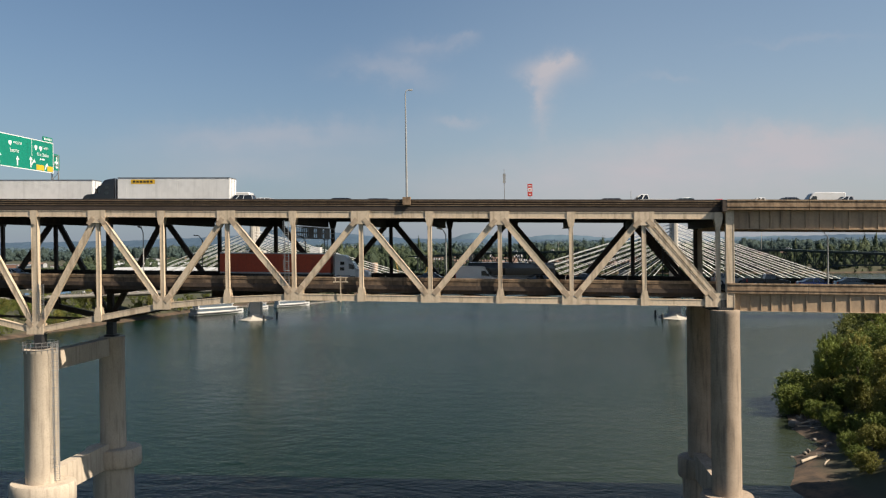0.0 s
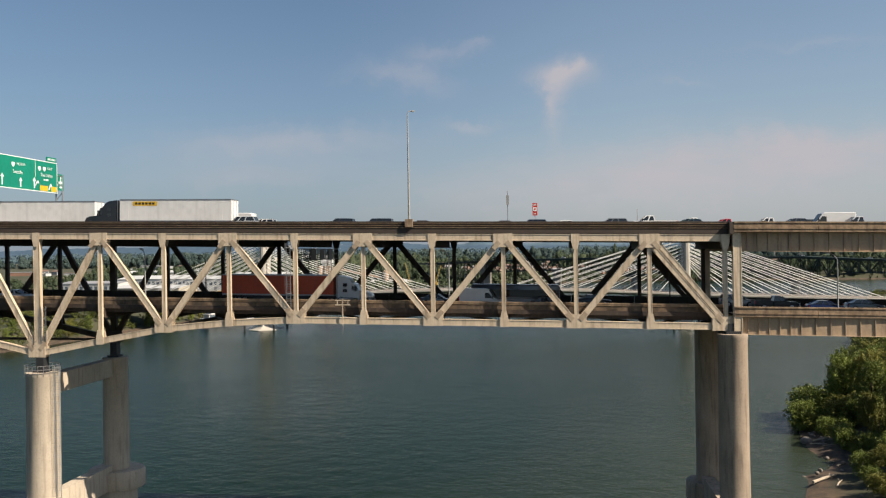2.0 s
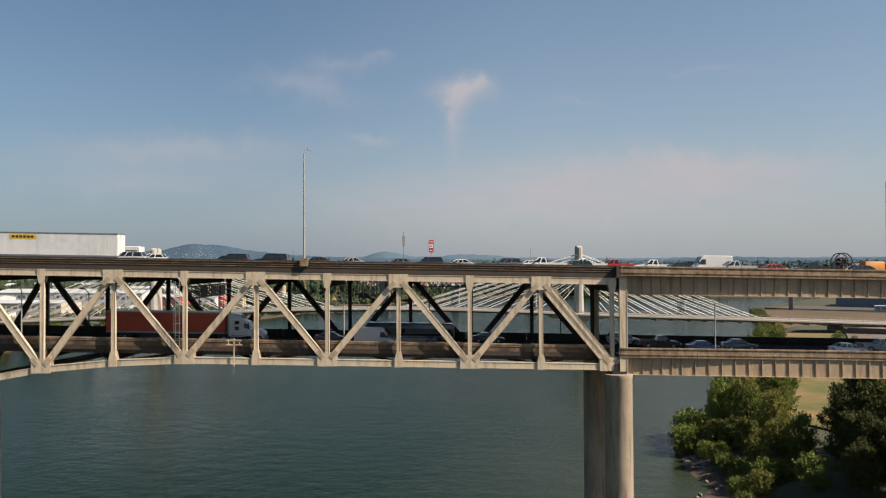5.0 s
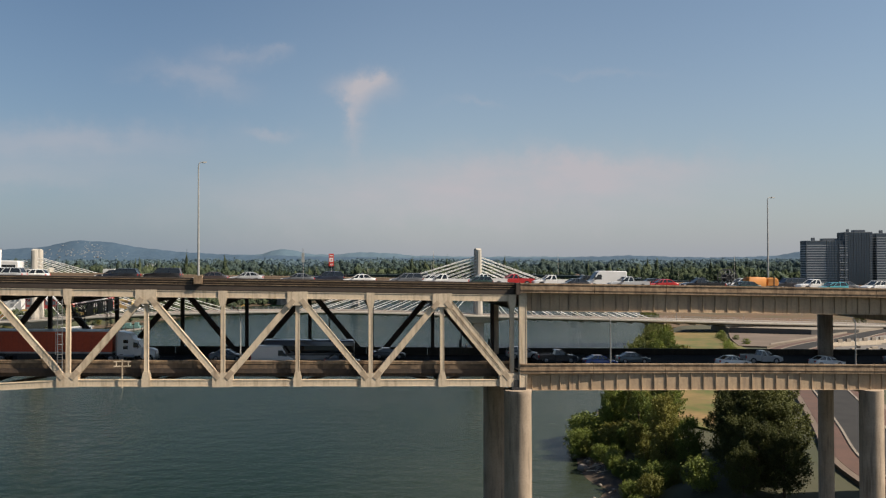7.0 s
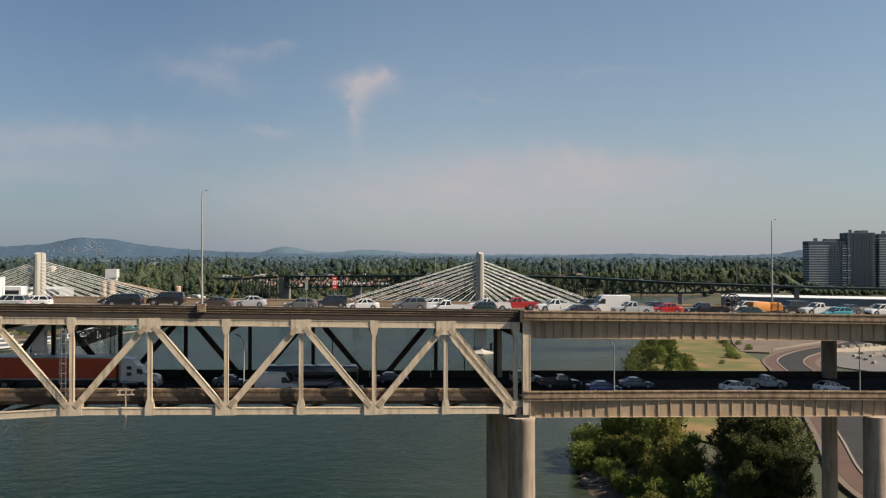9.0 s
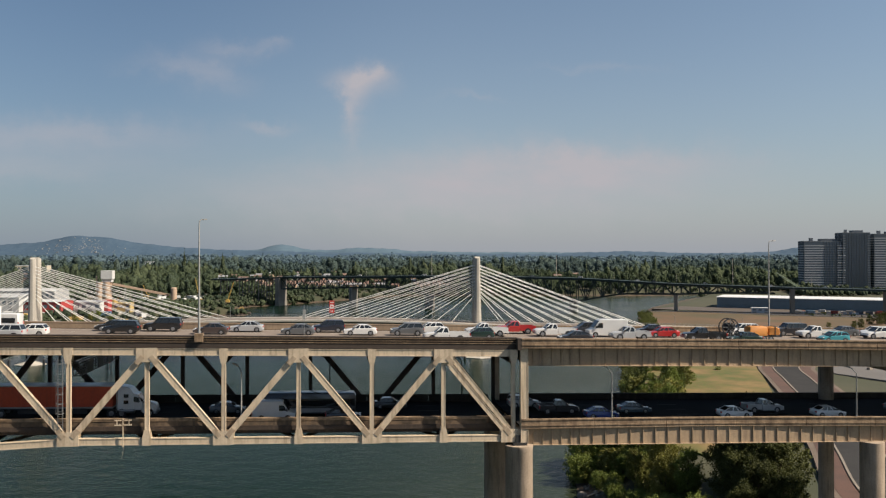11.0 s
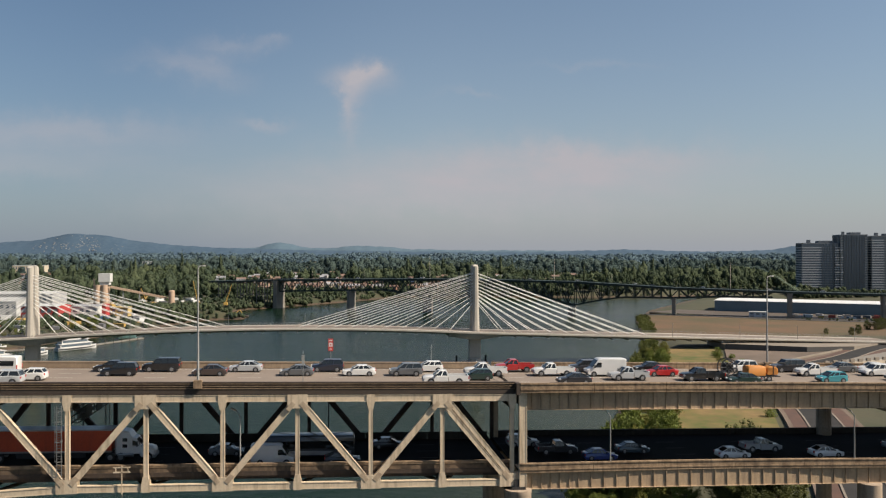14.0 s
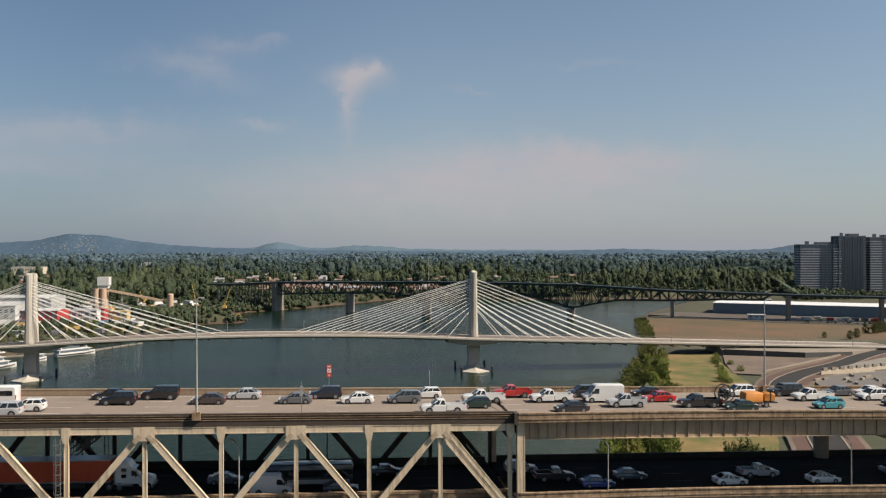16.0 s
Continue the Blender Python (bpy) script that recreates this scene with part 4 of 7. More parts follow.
def tower_block(x, y, w, d, h, turn, label, bays):
    """bays: (from, to, kind) along the front as shares of the width; banded, glass, balcony or strip."""
    b = thing("apartment_tower", label, "tower block", at=(x, y, 8.0), turn=turn, group="apartment towers by the river")
    part("glazing", Mesh().box(-w / 2 + 0.5, w / 2 - 0.5, -d / 2 + 0.5, d / 2 - 0.5, 0, h), GLASSDARK, b)
    n = int(h / 3.3)
    for k in range(n):
        z = k * 3.3
        part("floor_band", Mesh().box(-w / 2 + 0.2, w / 2 - 0.2, -d / 2 + 0.2, d / 2 - 0.2, z, z + 0.55), INKCLAD, b)
        for f0, f1, kind in bays:
            x0, x1 = -w / 2 + w * f0, -w / 2 + w * f1
            if kind == "banded":
                part("floor_band", Mesh().box(x0, x1, -d / 2 - 0.1, -d / 2 + 0.5, z + 0.004, z + 1.15), SLAB, b)
                if f0 == 0.0:
                    part("floor_band", Mesh().box(-w / 2 - 0.2, -w / 2 + 0.5, -d / 2 + 0.6, d / 2, z + 0.004, z + 1.15), SLAB, b)
            elif kind == "balcony" and k > 1:
                out = 1.3 + 0.9 * (k % 3)
                part("balcony", Mesh().box(x0, x1 - (k % 2) * 1.5, -d / 2 - out, -d / 2 + 0.2, z + 0.006, z + 0.35).box(x0, x1 - (k % 2) * 1.5, -d / 2 - out, -d / 2 - out + 0.15, z + 0.35, z + 1.25), SLAB, b)
            elif kind == "clad":
                part("spandrel", Mesh().box(x0, x1, -d / 2 - 0.05, -d / 2 + 0.5, z + 0.004, z + 0.95), GREYCLAD, b)
    for f0, f1, kind in bays:
        x0, x1 = -w / 2 + w * f0, -w / 2 + w * f1
        if kind == "strip":
            part("pilaster", Mesh().box(x0, x1, -d / 2 - 0.5, -d / 2 + 0.6, 0, h + 1.2), SLAB, b)
            continue
        m = 1 if kind == "banded" else max(1, int((x1 - x0) / 3.4))
        for k in range(m + 1):
            xx = x0 + (x1 - x0) * k / m
            part("pilaster", Mesh().box(xx - 0.14, xx + 0.14, -d / 2 - 0.16, -d / 2 + 0.55, 0, h), GREYCLAD if kind == "clad" else INKCLAD, b)
    for k in range(int(d / 4.2) + 1):
        yy = -d / 2 + k * d / int(d / 4.2)
        part("pilaster", Mesh().box(-w / 2 - 0.15, -w / 2 + 0.6, yy - 0.25, yy + 0.25, 0, h), DARKCLAD, b)
    part("parapet", Mesh().box(-w / 2, w / 2, -d / 2, d / 2, h + 0.004, h + 1.0), GREYCLAD, b)
    part("roof_plant", Mesh().box(-w * 0.05, w * 0.32, -d / 4, d / 4, h + 1.0, h + 4.0).box(-w * 0.3, -w * 0.22, -2, 2, h + 1.0, h + 5.2), DARKCLAD, b)
    return b


tower_block(630, 927, 53, 24, 65.5, -13, "grey banded apartment tower with pale balconies", [(0.0, 0.5, "banded"), (0.5, 0.76, "clad"), (0.80, 1.0, "balcony")])
tower_block(669, 917, 35, 28, 76.7, -13, "dark glass apartment tower", [(0.0, 0.12, "clad"), (0.12, 0.9, "glass"), (0.9, 1.0, "clad")])
tower_block(714, 907, 46.5, 28, 75, -13, "tall grey glass apartment tower with a pale upright strip", [(0.0, 0.34, "banded"), (0.34, 0.74, "clad"), (0.76, 0.81, "strip"), (0.82, 1.0, "clad")])
tower_block(760, 894, 41, 28, 76.5, -13, "dark apartment tower with narrow bands", [(0.0, 1.0, "clad")])

def shed(name, x, y, w, d, h, wall, roof, label, turn=0.0, pitch=0.12, z=None, bays=True, category="building"):
    """A long low building with a ridged roof, doors and a row of windows."""
    z = float(height(x, y)) - 0.3 if z is None else z
    b = thing(name, label, category, at=(x, y, z), turn=turn)
    part("wall", Mesh().prism([(-w / 2, -d / 2, 0), (-w / 2, d / 2, 0), (-w / 2, d / 2, h), (-w / 2, 0, h + d * pitch / 2), (-w / 2, -d / 2, h)], (w, 0, 0)), wall, b)
    rise = d * pitch / 2
    for s in (-1, 1):
        v = [(-w / 2 - 0.4, s * (d / 2 + 0.5), h - 0.5 * pitch), (w / 2 + 0.4, s * (d / 2 + 0.5), h - 0.5 * pitch), (w / 2 + 0.4, 0, h + rise), (-w / 2 - 0.4, 0, h + rise)]
        part("roof", Mesh().add(v + [(a, c, e + 0.3) for a, c, e in v], [(0, 1, 2, 3), (7, 6, 5, 4), (0, 4, 5, 1), (1, 5, 6, 2), (2, 6, 7, 3), (3, 7, 4, 0)]), roof, b)
    if bays:
        n = max(2, int(w / 5))
        for k in range(n):
            xx = -w / 2 + (k + 0.5) * w / n
            part("window", Mesh().box(xx - w / n * 0.3, xx + w / n * 0.3, -d / 2 - 0.06, -d / 2 + 0.05, h * 0.55, h * 0.8), GLASSDARK, b)
            if k % 2 == 0:
                part("door", Mesh().box(xx - w / n * 0.32, xx + w / n * 0.32, -d / 2 - 0.09, -d / 2 + 0.05, 0.2, h * 0.42), paint("grey_door", (0.3, 0.3, 0.3)), b)
    return b


RED, WHITE, CREAMW, YELLOW, GREYW = paint("red_cladding", (0.40, 0.045, 0.04)), paint("white_cladding", (0.63, 0.62, 0.60)), paint("cream_wall", (0.58, 0.50, 0.38)), paint("yellow_steel", (0.62, 0.40, 0.10)), paint("grey_cladding", (0.38, 0.38, 0.38))
WROOF, GROOF, BROOF = paint("white_roof", (0.55, 0.55, 0.54)), paint("grey_roof", (0.30, 0.30, 0.31)), paint("brown_roof", (0.20, 0.13, 0.10))
shed("warehouse", -262, 606, 31, 22, 11.5, RED, WROOF, "red metal warehouse with a white roof", -8)
shed("warehouse", -232, 622, 22, 20, 10, WHITE, GROOF, "white and grey banded warehouse", -8)
shed("warehouse", -219.5, 622, 4, 8, 11, RED, RED, "narrow red stair block beside a warehouse", -8, bays=False)
shed("warehouse", -208.5, 630, 15, 8, 8, paint("pale_yellow_steel", (0.52, 0.38, 0.16)), paint("pale_yellow_steel", (0.52, 0.38, 0.16)), "yellow framed loading shed", -8)
shed("warehouse", -330, 660, 70, 40, 13, WHITE, WROOF, "long white flat-roofed warehouse", -5)
shed("warehouse", -420, 720, 90, 50, 12, WHITE, WROOF, "broad white warehouse with a pale roof", -5)
shed("warehouse", -330, 760, 60, 34, 14, GREYW, WROOF, "grey warehouse with a white roof", -5)
shed("warehouse", -345, 540, 60, 30, 10, CREAMW, WROOF, "low cream industrial building by the bank", -5)
shed("warehouse", -430, 600, 60, 30, 12, WHITE, GROOF, "white industrial building by the bank", -5)
shed("warehouse", -500, 900, 110, 40, 14, WHITE, WROOF, "large white industrial hall", 3)
shed("office_block", -640, 1640, 60, 30, 16, CREAMW, WROOF, "long pale office block among trees", 3, 0.02)
shed("office_block", -420, 1700, 26, 20, 24, WHITE, WROOF, "white block standing out of the trees", 3, 0.02)
shed("warehouse", 358 + 0.828 * 130 + 0.561 * 26, 678 - 0.561 * 130 + 0.828 * 26, 260, 52, 10.6, paint("blue_grey_cladding", (0.16, 0.225, 0.275)), paint("bright_white_roof", (0.70, 0.70, 0.70)), "very long blue-grey riverside shed with white roof", -34.1, 0.02, z=2.6, bays=False)
shed("site_office", 360, 596, 15, 8, 5.2, paint("pale_blue_cabin", (0.45, 0.50, 0.56)), WROOF, "pale site cabin on the bare field", -30)
for x, y in ((402, 662), (410, 658)):
    tank = thing("storage_tank", "small white upright storage tank", "tank", at=(x, y, 2.6), group="tanks by the shed")
    part("drum", Mesh().tube((0, 0, 0), (0, 0, 6.4), 1.5, 1.5, 14).tube((0, 0, 6.4), (0, 0, 7.2), 1.5, 0.3, 14), WHITE, tank, smooth=True)

plant = thing("cement_plant", "tan concrete silos with a white house on top", "silo", at=(-258, 752, 6))
TAN = paint("tan_silo", (0.48, 0.34, 0.24))
for k, (a, b) in enumerate(((-3.4, -3), (3.4, -3), (-3.4, 3.4), (3.4, 3.4))):
    part("silo", Mesh().tube((a, b, 0), (a, b, 24), 3.2, 3.2, 18), TAN, plant, smooth=True)
part("top_house", Mesh().box(-2, 9, -5, 5, 27, 35.5).box(-1, 8, -4, 4, 24, 27), WHITE, plant)
part("leg", Mesh().beam((-7.5, 0, 0), (-7.5, 0, 30), 1.2, 1.2), TAN, plant)
part("conveyor", Mesh().beam((8, 0, 22), (62, 6, 10), 2.2, 2.2), TAN, plant)
for xx, zz in ((20, 18.5), (36, 15), (52, 11.5)):
    part("trestle", Mesh().beam((xx - 1.5, 2, 0), (xx, 2, zz), 0.5, 0.5).beam((xx + 1.5, 2, 0), (xx, 2, zz), 0.5, 0.5), GREYW, plant)
silo = thing("silo", "round tan silo with a flat cap", "silo", at=(-190, 752, 6))
part("drum", Mesh().tube((0, 0, 0), (0, 0, 17), 3.0, 3.0, 20), TAN, silo, smooth=True)
part("cap", Mesh().tube((0, 0, 17), (0, 0, 18), 3.2, 2.4, 20), TAN, silo, smooth=True)
for x, y, h, lean in ((-172, 800, 26, -5), (-140, 780, 22, 6), (-215, 760, 20, -7)):
    c = thing("crane", "yellow lattice crane boom in the gravel yard", "crane", at=(x, y, 6), group="yard cranes")
    part("cab", Mesh().box(-2, 2, -1.6, 1.6, 0.8, 3.6), YELLOW, c)
    part("tracks", Mesh().box(-2.4, 2.4, -2, -1, 0, 0.8).box(-2.4, 2.4, 1, 2, 0, 0.8), DARKSTEEL, c)
    m = Mesh()
    for k in (-0.5, 0.5):
        m.beam((k, 0, 3), (lean + k * 0.4, 0, h), 0.28, 0.28)
    for k in range(10):
        a, b = k / 10, (k + 1) / 10
        m.beam((-0.5 + lean * a, 0, 3 + (h - 3) * a), (0.5 + lean * b, 0, 3 + (h - 3) * b), 0.15, 0.15)
    part("boom", m, YELLOW, c)
site_crane = thing("crane", "pale green lattice crane boom behind the steel bridge", "crane", at=(571.0, 860, float(height(571.0, 860))))
part("cab", Mesh().loft([[(-2, -1.6, 0.8), (2.4, -1.6, 0.8), (2.4, 1.6, 0.8), (-2, 1.6, 0.8)], [(-2, -1.6, 3.4), (1.8, -1.6, 3.6), (1.8, 1.6, 3.6), (-2, 1.6, 3.4)]]), paint("pale_green_steel", (0.34, 0.42, 0.30)), site_crane)
part("tracks", Mesh().box(-2.8, 2.8, -2.1, -1.1, -0.4, 0.8).box(-2.8, 2.8, 1.1, 2.1, -0.4, 0.8), DARKSTEEL, site_crane)
m = Mesh()
for a in (-0.7, 0.7):
    for b in (-0.7, 0.7):
        m.beam((a * 0.8, b, 3 + a), (-45 + a * 0.4, b * 0.5, 30 + a), 0.3, 0.3)
for k in range(14):
    f, g = k / 14, (k + 1) / 14
    m.beam((-45 * f, -0.6, 2.4 + 27 * f), (-45 * g, -0.6, 3.6 + 27 * g), 0.2, 0.2)
part("boom", m, paint("pale_green_steel", (0.34, 0.42, 0.30)), site_crane)
barge = thing("work_barge", "low dark barge with a yellow excavator", "barge", at=(-122, 700, 0))
part("hull", Mesh().box(-14, 14, -5, 5, -0.8, 1.4), RUSTSHADE, barge)
part("excavator", Mesh().box(-2, 2, -1.5, 1.5, 1.4, 4.2).beam((1.5, 0, 3.5), (6, 0, 7), 0.6, 0.6).beam((6, 0, 7), (9, 0, 2.5), 0.5, 0.5), YELLOW, barge)

# hillside and town houses among the trees
rng = random.Random(4)
walls = [WHITE, CREAMW, paint("tan_house", (0.45, 0.33, 0.22)), paint("terracotta_house", (0.30, 0.17, 0.12)), GREYW]
spots = []
for k in range(90):
    spots.append((rng.gauss(-60, 110), rng.uniform(1045, 1330)))
for k in range(26):
    spots.append((rng.uniform(-130, 150), rng.uniform(1035, 1110)))
for k in range(24):
    spots.append((rng.uniform(-330, 420), rng.uniform(1090, 1500)))
for k in range(36):
    spots.append((rng.uniform(-900, -330), rng.uniform(900, 1900)))
for k in range(26):
    spots.append((rng.uniform(-900, -430), rng.uniform(1000, 1750)))
for n_, (x, y) in enumerate(spots):
    big = n_ >= len(spots) - 26
    shed("house", x, y, rng.uniform(9, 16) * (2.6 if big else 1), rng.uniform(7, 11), rng.uniform(4, 6.5), rng.choice(walls if big else walls[1:]), rng.choice([BROOF, GROOF, WROOF, BROOF] if big else [BROOF, GROOF, BROOF]),
         "distant house with a pitched roof among trees", rng.uniform(-30, 30), 0.45 if not big else 0.1, bays=not big, category="house")


# ---- boats and docks ----
def boat(x, y, length, turn, decks, label):
    b = thing("tour_boat", label, "boat", at=(x, y, 0), turn=turn, group="moored boats")
    L, W = length / 2, length * 0.13
    rings = []
    for f, w, lift in ((-1, 0.8, 0), (-0.6, 1, 0), (0.3, 1, 0), (0.7, 0.7, 0.25), (1.0, 0.08, 0.8)):
        rings.append([(f * L, -w * W, 1.9 + lift), (f * L, -w * W * 0.85, 0.3), (f * L, -w * W * 0.5, -0.8), (f * L, w * W * 0.5, -0.8), (f * L, w * W * 0.85, 0.3), (f * L, w * W, 1.9 + lift)])
    part("hull", Mesh().loft(rings), WHITE, b)
    part("hull_stripe", Mesh().loft([[(f * L, -w * W * 0.97 - 0.12, 1.05 + lift * 0.5), (f * L, w * W * 0.97 + 0.12, 1.05 + lift * 0.5), (f * L, w * W * 0.99 + 0.12, 1.5 + lift * 0.6), (f * L, -w * W * 0.99 - 0.12, 1.5 + lift * 0.6)] for f, w, lift in ((-0.99, 0.8, 0), (-0.6, 1, 0), (0.3, 1, 0), (0.7, 0.7, 0.25), (0.9, 0.3, 0.5))]), DARKSTEEL, b)
    z = 1.9
    for k in range(decks):
        a0, a1 = -L * (0.92 - 0.08 * k), L * (0.62 - 0.16 * k)
        w = W * (0.86 - 0.06 * k)
        part("cabin", Mesh().box(a0, a1, -w, w, z, z + 2.3), WHITE, b)
        part("window_band", Mesh().box(a0 + 0.6, a1 - 0.5, -w - 0.08, w + 0.08, z + 0.7, z + 1.95), GLASSDARK, b)
        part("deck", Mesh().box(a0 - 0.6, a1 + 1.2, -w - 0.4, w + 0.4, z + 2.304, z + 2.5), WHITE, b)
        z += 2.5
    m = Mesh().tube((L * 0.05, 0, z), (L * 0.05, 0, z + 2.6), 0.1, 0.06, 6)
    part("mast", m, STEEL, b)
    return b


boat(-220, 386, 36, 51, 3, "white three-deck tour boat moored by the bank")
boat(-190.5, 449, 27, 46, 2, "white two-deck tour boat at a dock")
boat(-205, 420, 15, 55, 1, "small white motor cruiser by the bridge tower")
boat(-243, 452, 16, 30, 1, "white motor yacht moored by the bank")
dock = thing("dock", "low grey floating dock with piles", "dock")
part("float", Mesh().beam((-190, 464, 0.35), (-164, 512, 0.35), 3.0, 0.7), GREYPIER, dock)
part("float", Mesh().beam((-240, 440, 0.35), (-190, 464, 0.35), 3.0, 0.7), GREYPIER, dock)
for k in range(8):
    p = Vector((-190, 464, 0)).lerp(Vector((-164, 512, 0)), k / 7)
    part("pile", Mesh().tube((p.x + 2, p.y, -2), (p.x + 2, p.y, 3.6), 0.22, 0.22, 8), RUSTSHADE, dock)
part("shed", Mesh().box(-180, -168, 509, 517, 0.5, 2.0).box(-179, -175, 510, 515, 2.0, 4.2).box(-172, -169.5, 511, 515, 2.0, 4.6), paint("teal_shed", (0.12, 0.22, 0.20)), dock)

# ---- right bank: field, lots, road, walls ----
BROWNFIELD = material("bare_brown_field", (0.138, 0.074, 0.036), (0.078, 0.062, 0.026), 0.95, scale=0.022, fine=0.5, bump=0.2, amount=0.5)
GRAVEL = material("grey_gravel_lot", (0.165, 0.120, 0.090), (0.110, 0.082, 0.060), 0.95, scale=0.06, fine=1.5, bump=0.2)


def pad(name, pts, z, mat, label, category, base=5.0):
    ob = part(name, Mesh().prism([(x, y, base) for x, y in pts], (0, 0, z - base)), mat)
    return tagged(ob, label, category, kind="structure")


pad("field", [(200, 426), (212, 478), (234, 545), (262, 612), (268, 630), (313, 610), (364, 560), (421, 529), (470, 500), (430, 400), (352, 404), (290, 424)], 3.05, BROWNFIELD, "flat bare brown field above the river", "field", -1)
# dark strip: a track, with the viaduct's shade put into its colour
pad("path", [(262, 633), (313, 613), (365, 563), (424, 532), (500, 500), (506, 510), (430, 545), (372, 580), (318, 626), (268, 644)], 3.0, paint("track_and_shade_brown", (0.05, 0.043, 0.036)), "dark strip along the field for a track and viaduct shade", "track", -1)
pad("yard", [(285, 668), (320, 634), (366, 592), (432, 548), (520, 505), (566, 528), (460, 602), (362, 668), (330, 700)], 2.95, paint("brown_grey_yard", (0.105, 0.082, 0.062)), "bare brown yard in front of the shed", "yard", -1)
LAWN = material("sunny_lawn", (0.066, 0.086, 0.011), (0.225, 0.142, 0.052), 0.95, scale=0.075, fine=0.45, bump=0.4, amount=0.9)
pad("lawn", [(58, 104), (70, 142), (98, 206), (134, 290), (156, 336), (190, 328), (176, 296), (166, 262), (158, 232), (138, 186), (112, 130), (84, 84), (68, 78)], 8.12, LAWN, "sunny grass strip along the river", "lawn")
pad("lot", [(192, 326), (178, 296), (165, 262), (176, 256), (206, 278), (240, 300), (259, 312), (231, 307.8)], 8.30, GRAVEL, "pale gravel lot", "lot")
pad("lot", [(178, 205), (190, 236), (203, 250), (243, 259), (330, 285), (330, 200), (200, 150)], 8.20, paint("grey_rubble_ground", (0.15, 0.135, 0.12)), "grey rubble-strewn building lot", "lot")
pad("slab", [(203, 252.5), (240, 281), (270, 300), (340, 318), (340, 288), (244, 261.5)], 8.6, paint("pale_new_concrete", (0.23, 0.205, 0.17)), "pale new concrete slab beside the road", "slab")


def road_strip(name, line, width, z, mat, label, category):
    m = Mesh()
    rings = []
    for i, (x, y) in enumerate(line):
        a, b = line[max(0, i - 1)], line[min(len(line) - 1, i + 1)]
        d = Vector((b[0] - a[0], b[1] - a[1])).normalized()
        nn = Vector((-d.y, d.x)) * width / 2
        rings.append([(x - nn.x, y - nn.y, 5), (x + nn.x, y + nn.y, 5), (x + nn.x, y + nn.y, z), (x - nn.x, y - nn.y, z)])
    m.loft(rings)
    return tagged(part(name, m, mat), label, category, kind="structure")


def bend(pts, n=8):
    out = []
    for i in range(len(pts) - 1):
        p = [pts[max(0, i - 1)], pts[i], pts[i + 1], pts[min(len(pts) - 1, i + 2)]]
        for k in range(n):
            t = k / n
            out.append(tuple(0.5 * (2 * p[1][j] + (p[2][j] - p[0][j]) * t + (2 * p[0][j] - 5 * p[1][j] + 4 * p[2][j] - p[3][j]) * t * t + (3 * p[1][j] - p[0][j] - 3 * p[2][j] + p[3][j]) * t ** 3) for j in (0, 1)))
    return out + [pts[-1]]


ROADLINE = bend([(78, 10), (86, 45), (104, 82), (132, 140), (153, 190), (169, 226), (196, 255), (236, 284), (294, 329), (420, 392)])
BRICKRED = material("red_brick_paving", (0.105, 0.052, 0.036), (0.075, 0.042, 0.030), 0.9, scale=0.2, fine=3, bump=0.15)
road_strip("pavement", ROADLINE, 22.5, 8.38, GRAVEL, "tan gravel path along the curving road", "pavement")
road_strip("brick_paving", ROADLINE, 19.5, 8.42, BRICKRED, "red-brown brick strips beside the road", "paving")
road_strip("road", ROADLINE, 10, 8.50, ASPHALT, "dark asphalt riverside road", "road")
m = Mesh()
for s in (-1, 1):
    line = [(Vector(b) - Vector(a)).normalized() for a, b in zip(ROADLINE, ROADLINE[1:] + ROADLINE[-1:])]
    for a, b, d in zip(ROADLINE, ROADLINE[1:], line):
        nn = Vector((-d.y, d.x)) * 5.1 * s
        m.beam((a[0] + nn.x, a[1] + nn.y, 8.5), (b[0] + nn.x, b[1] + nn.y, 8.5), 0.55, 0.3)
tagged(part("kerb", m, PAVING), "pale concrete kerbs along the road", "kerb", kind="structure")
wallm = thing("retaining_wall", "long pale concrete retaining wall with stepped top", "wall")
part("wall", Mesh().beam((203, 251, 8.6), (330, 286, 8.8), 0.8, 3.0), CONCRETE, wallm)
for k in range(24):
    f = (k + 0.5) / 24
    x, y = 203 + 127 * f, 251 + 35 * f
    part("merlon", Mesh().beam((x - 1.3, y - 0.36, 10.7 + 0.2 * f), (x + 1.3, y + 0.36, 10.7 + 0.2 * f), 0.9, 1.5), PAVING, wallm)
part("wall", Mesh().beam((182, 264, 8.4), (262, 318, 8.9), 0.5, 0.9), PAVING, wallm)
for k in range(60):
    x, y = rng.uniform(186, 300), rng.uniform(200, 262)
    if y > 243 + (x - 203) * 0.25 or y < 140 + (x - 170) * 0.5:
        continue
    s = rng.uniform(0.8, 2.4)
    b = thing("concrete_block", "pale concrete block lying on the lot", "block", at=(x, y, 8.2), turn=rng.uniform(0, 90), group="blocks on the lot")
    part("block", Mesh().loft([[(-s, -0.6, 0), (s, -0.6, 0), (s, 0.6, 0), (-s, 0.6, 0)], [(-s, -0.55, 0.9), (s, -0.55, 0.9), (s, 0.55, 0.9), (-s, 0.55, 0.9)], [(-s * 0.93, -0.48, 1.0), (s * 0.93, -0.48, 1.0), (s * 0.93, 0.48, 1.0), (-s * 0.93, 0.48, 1.0)]]), PAVING, b)

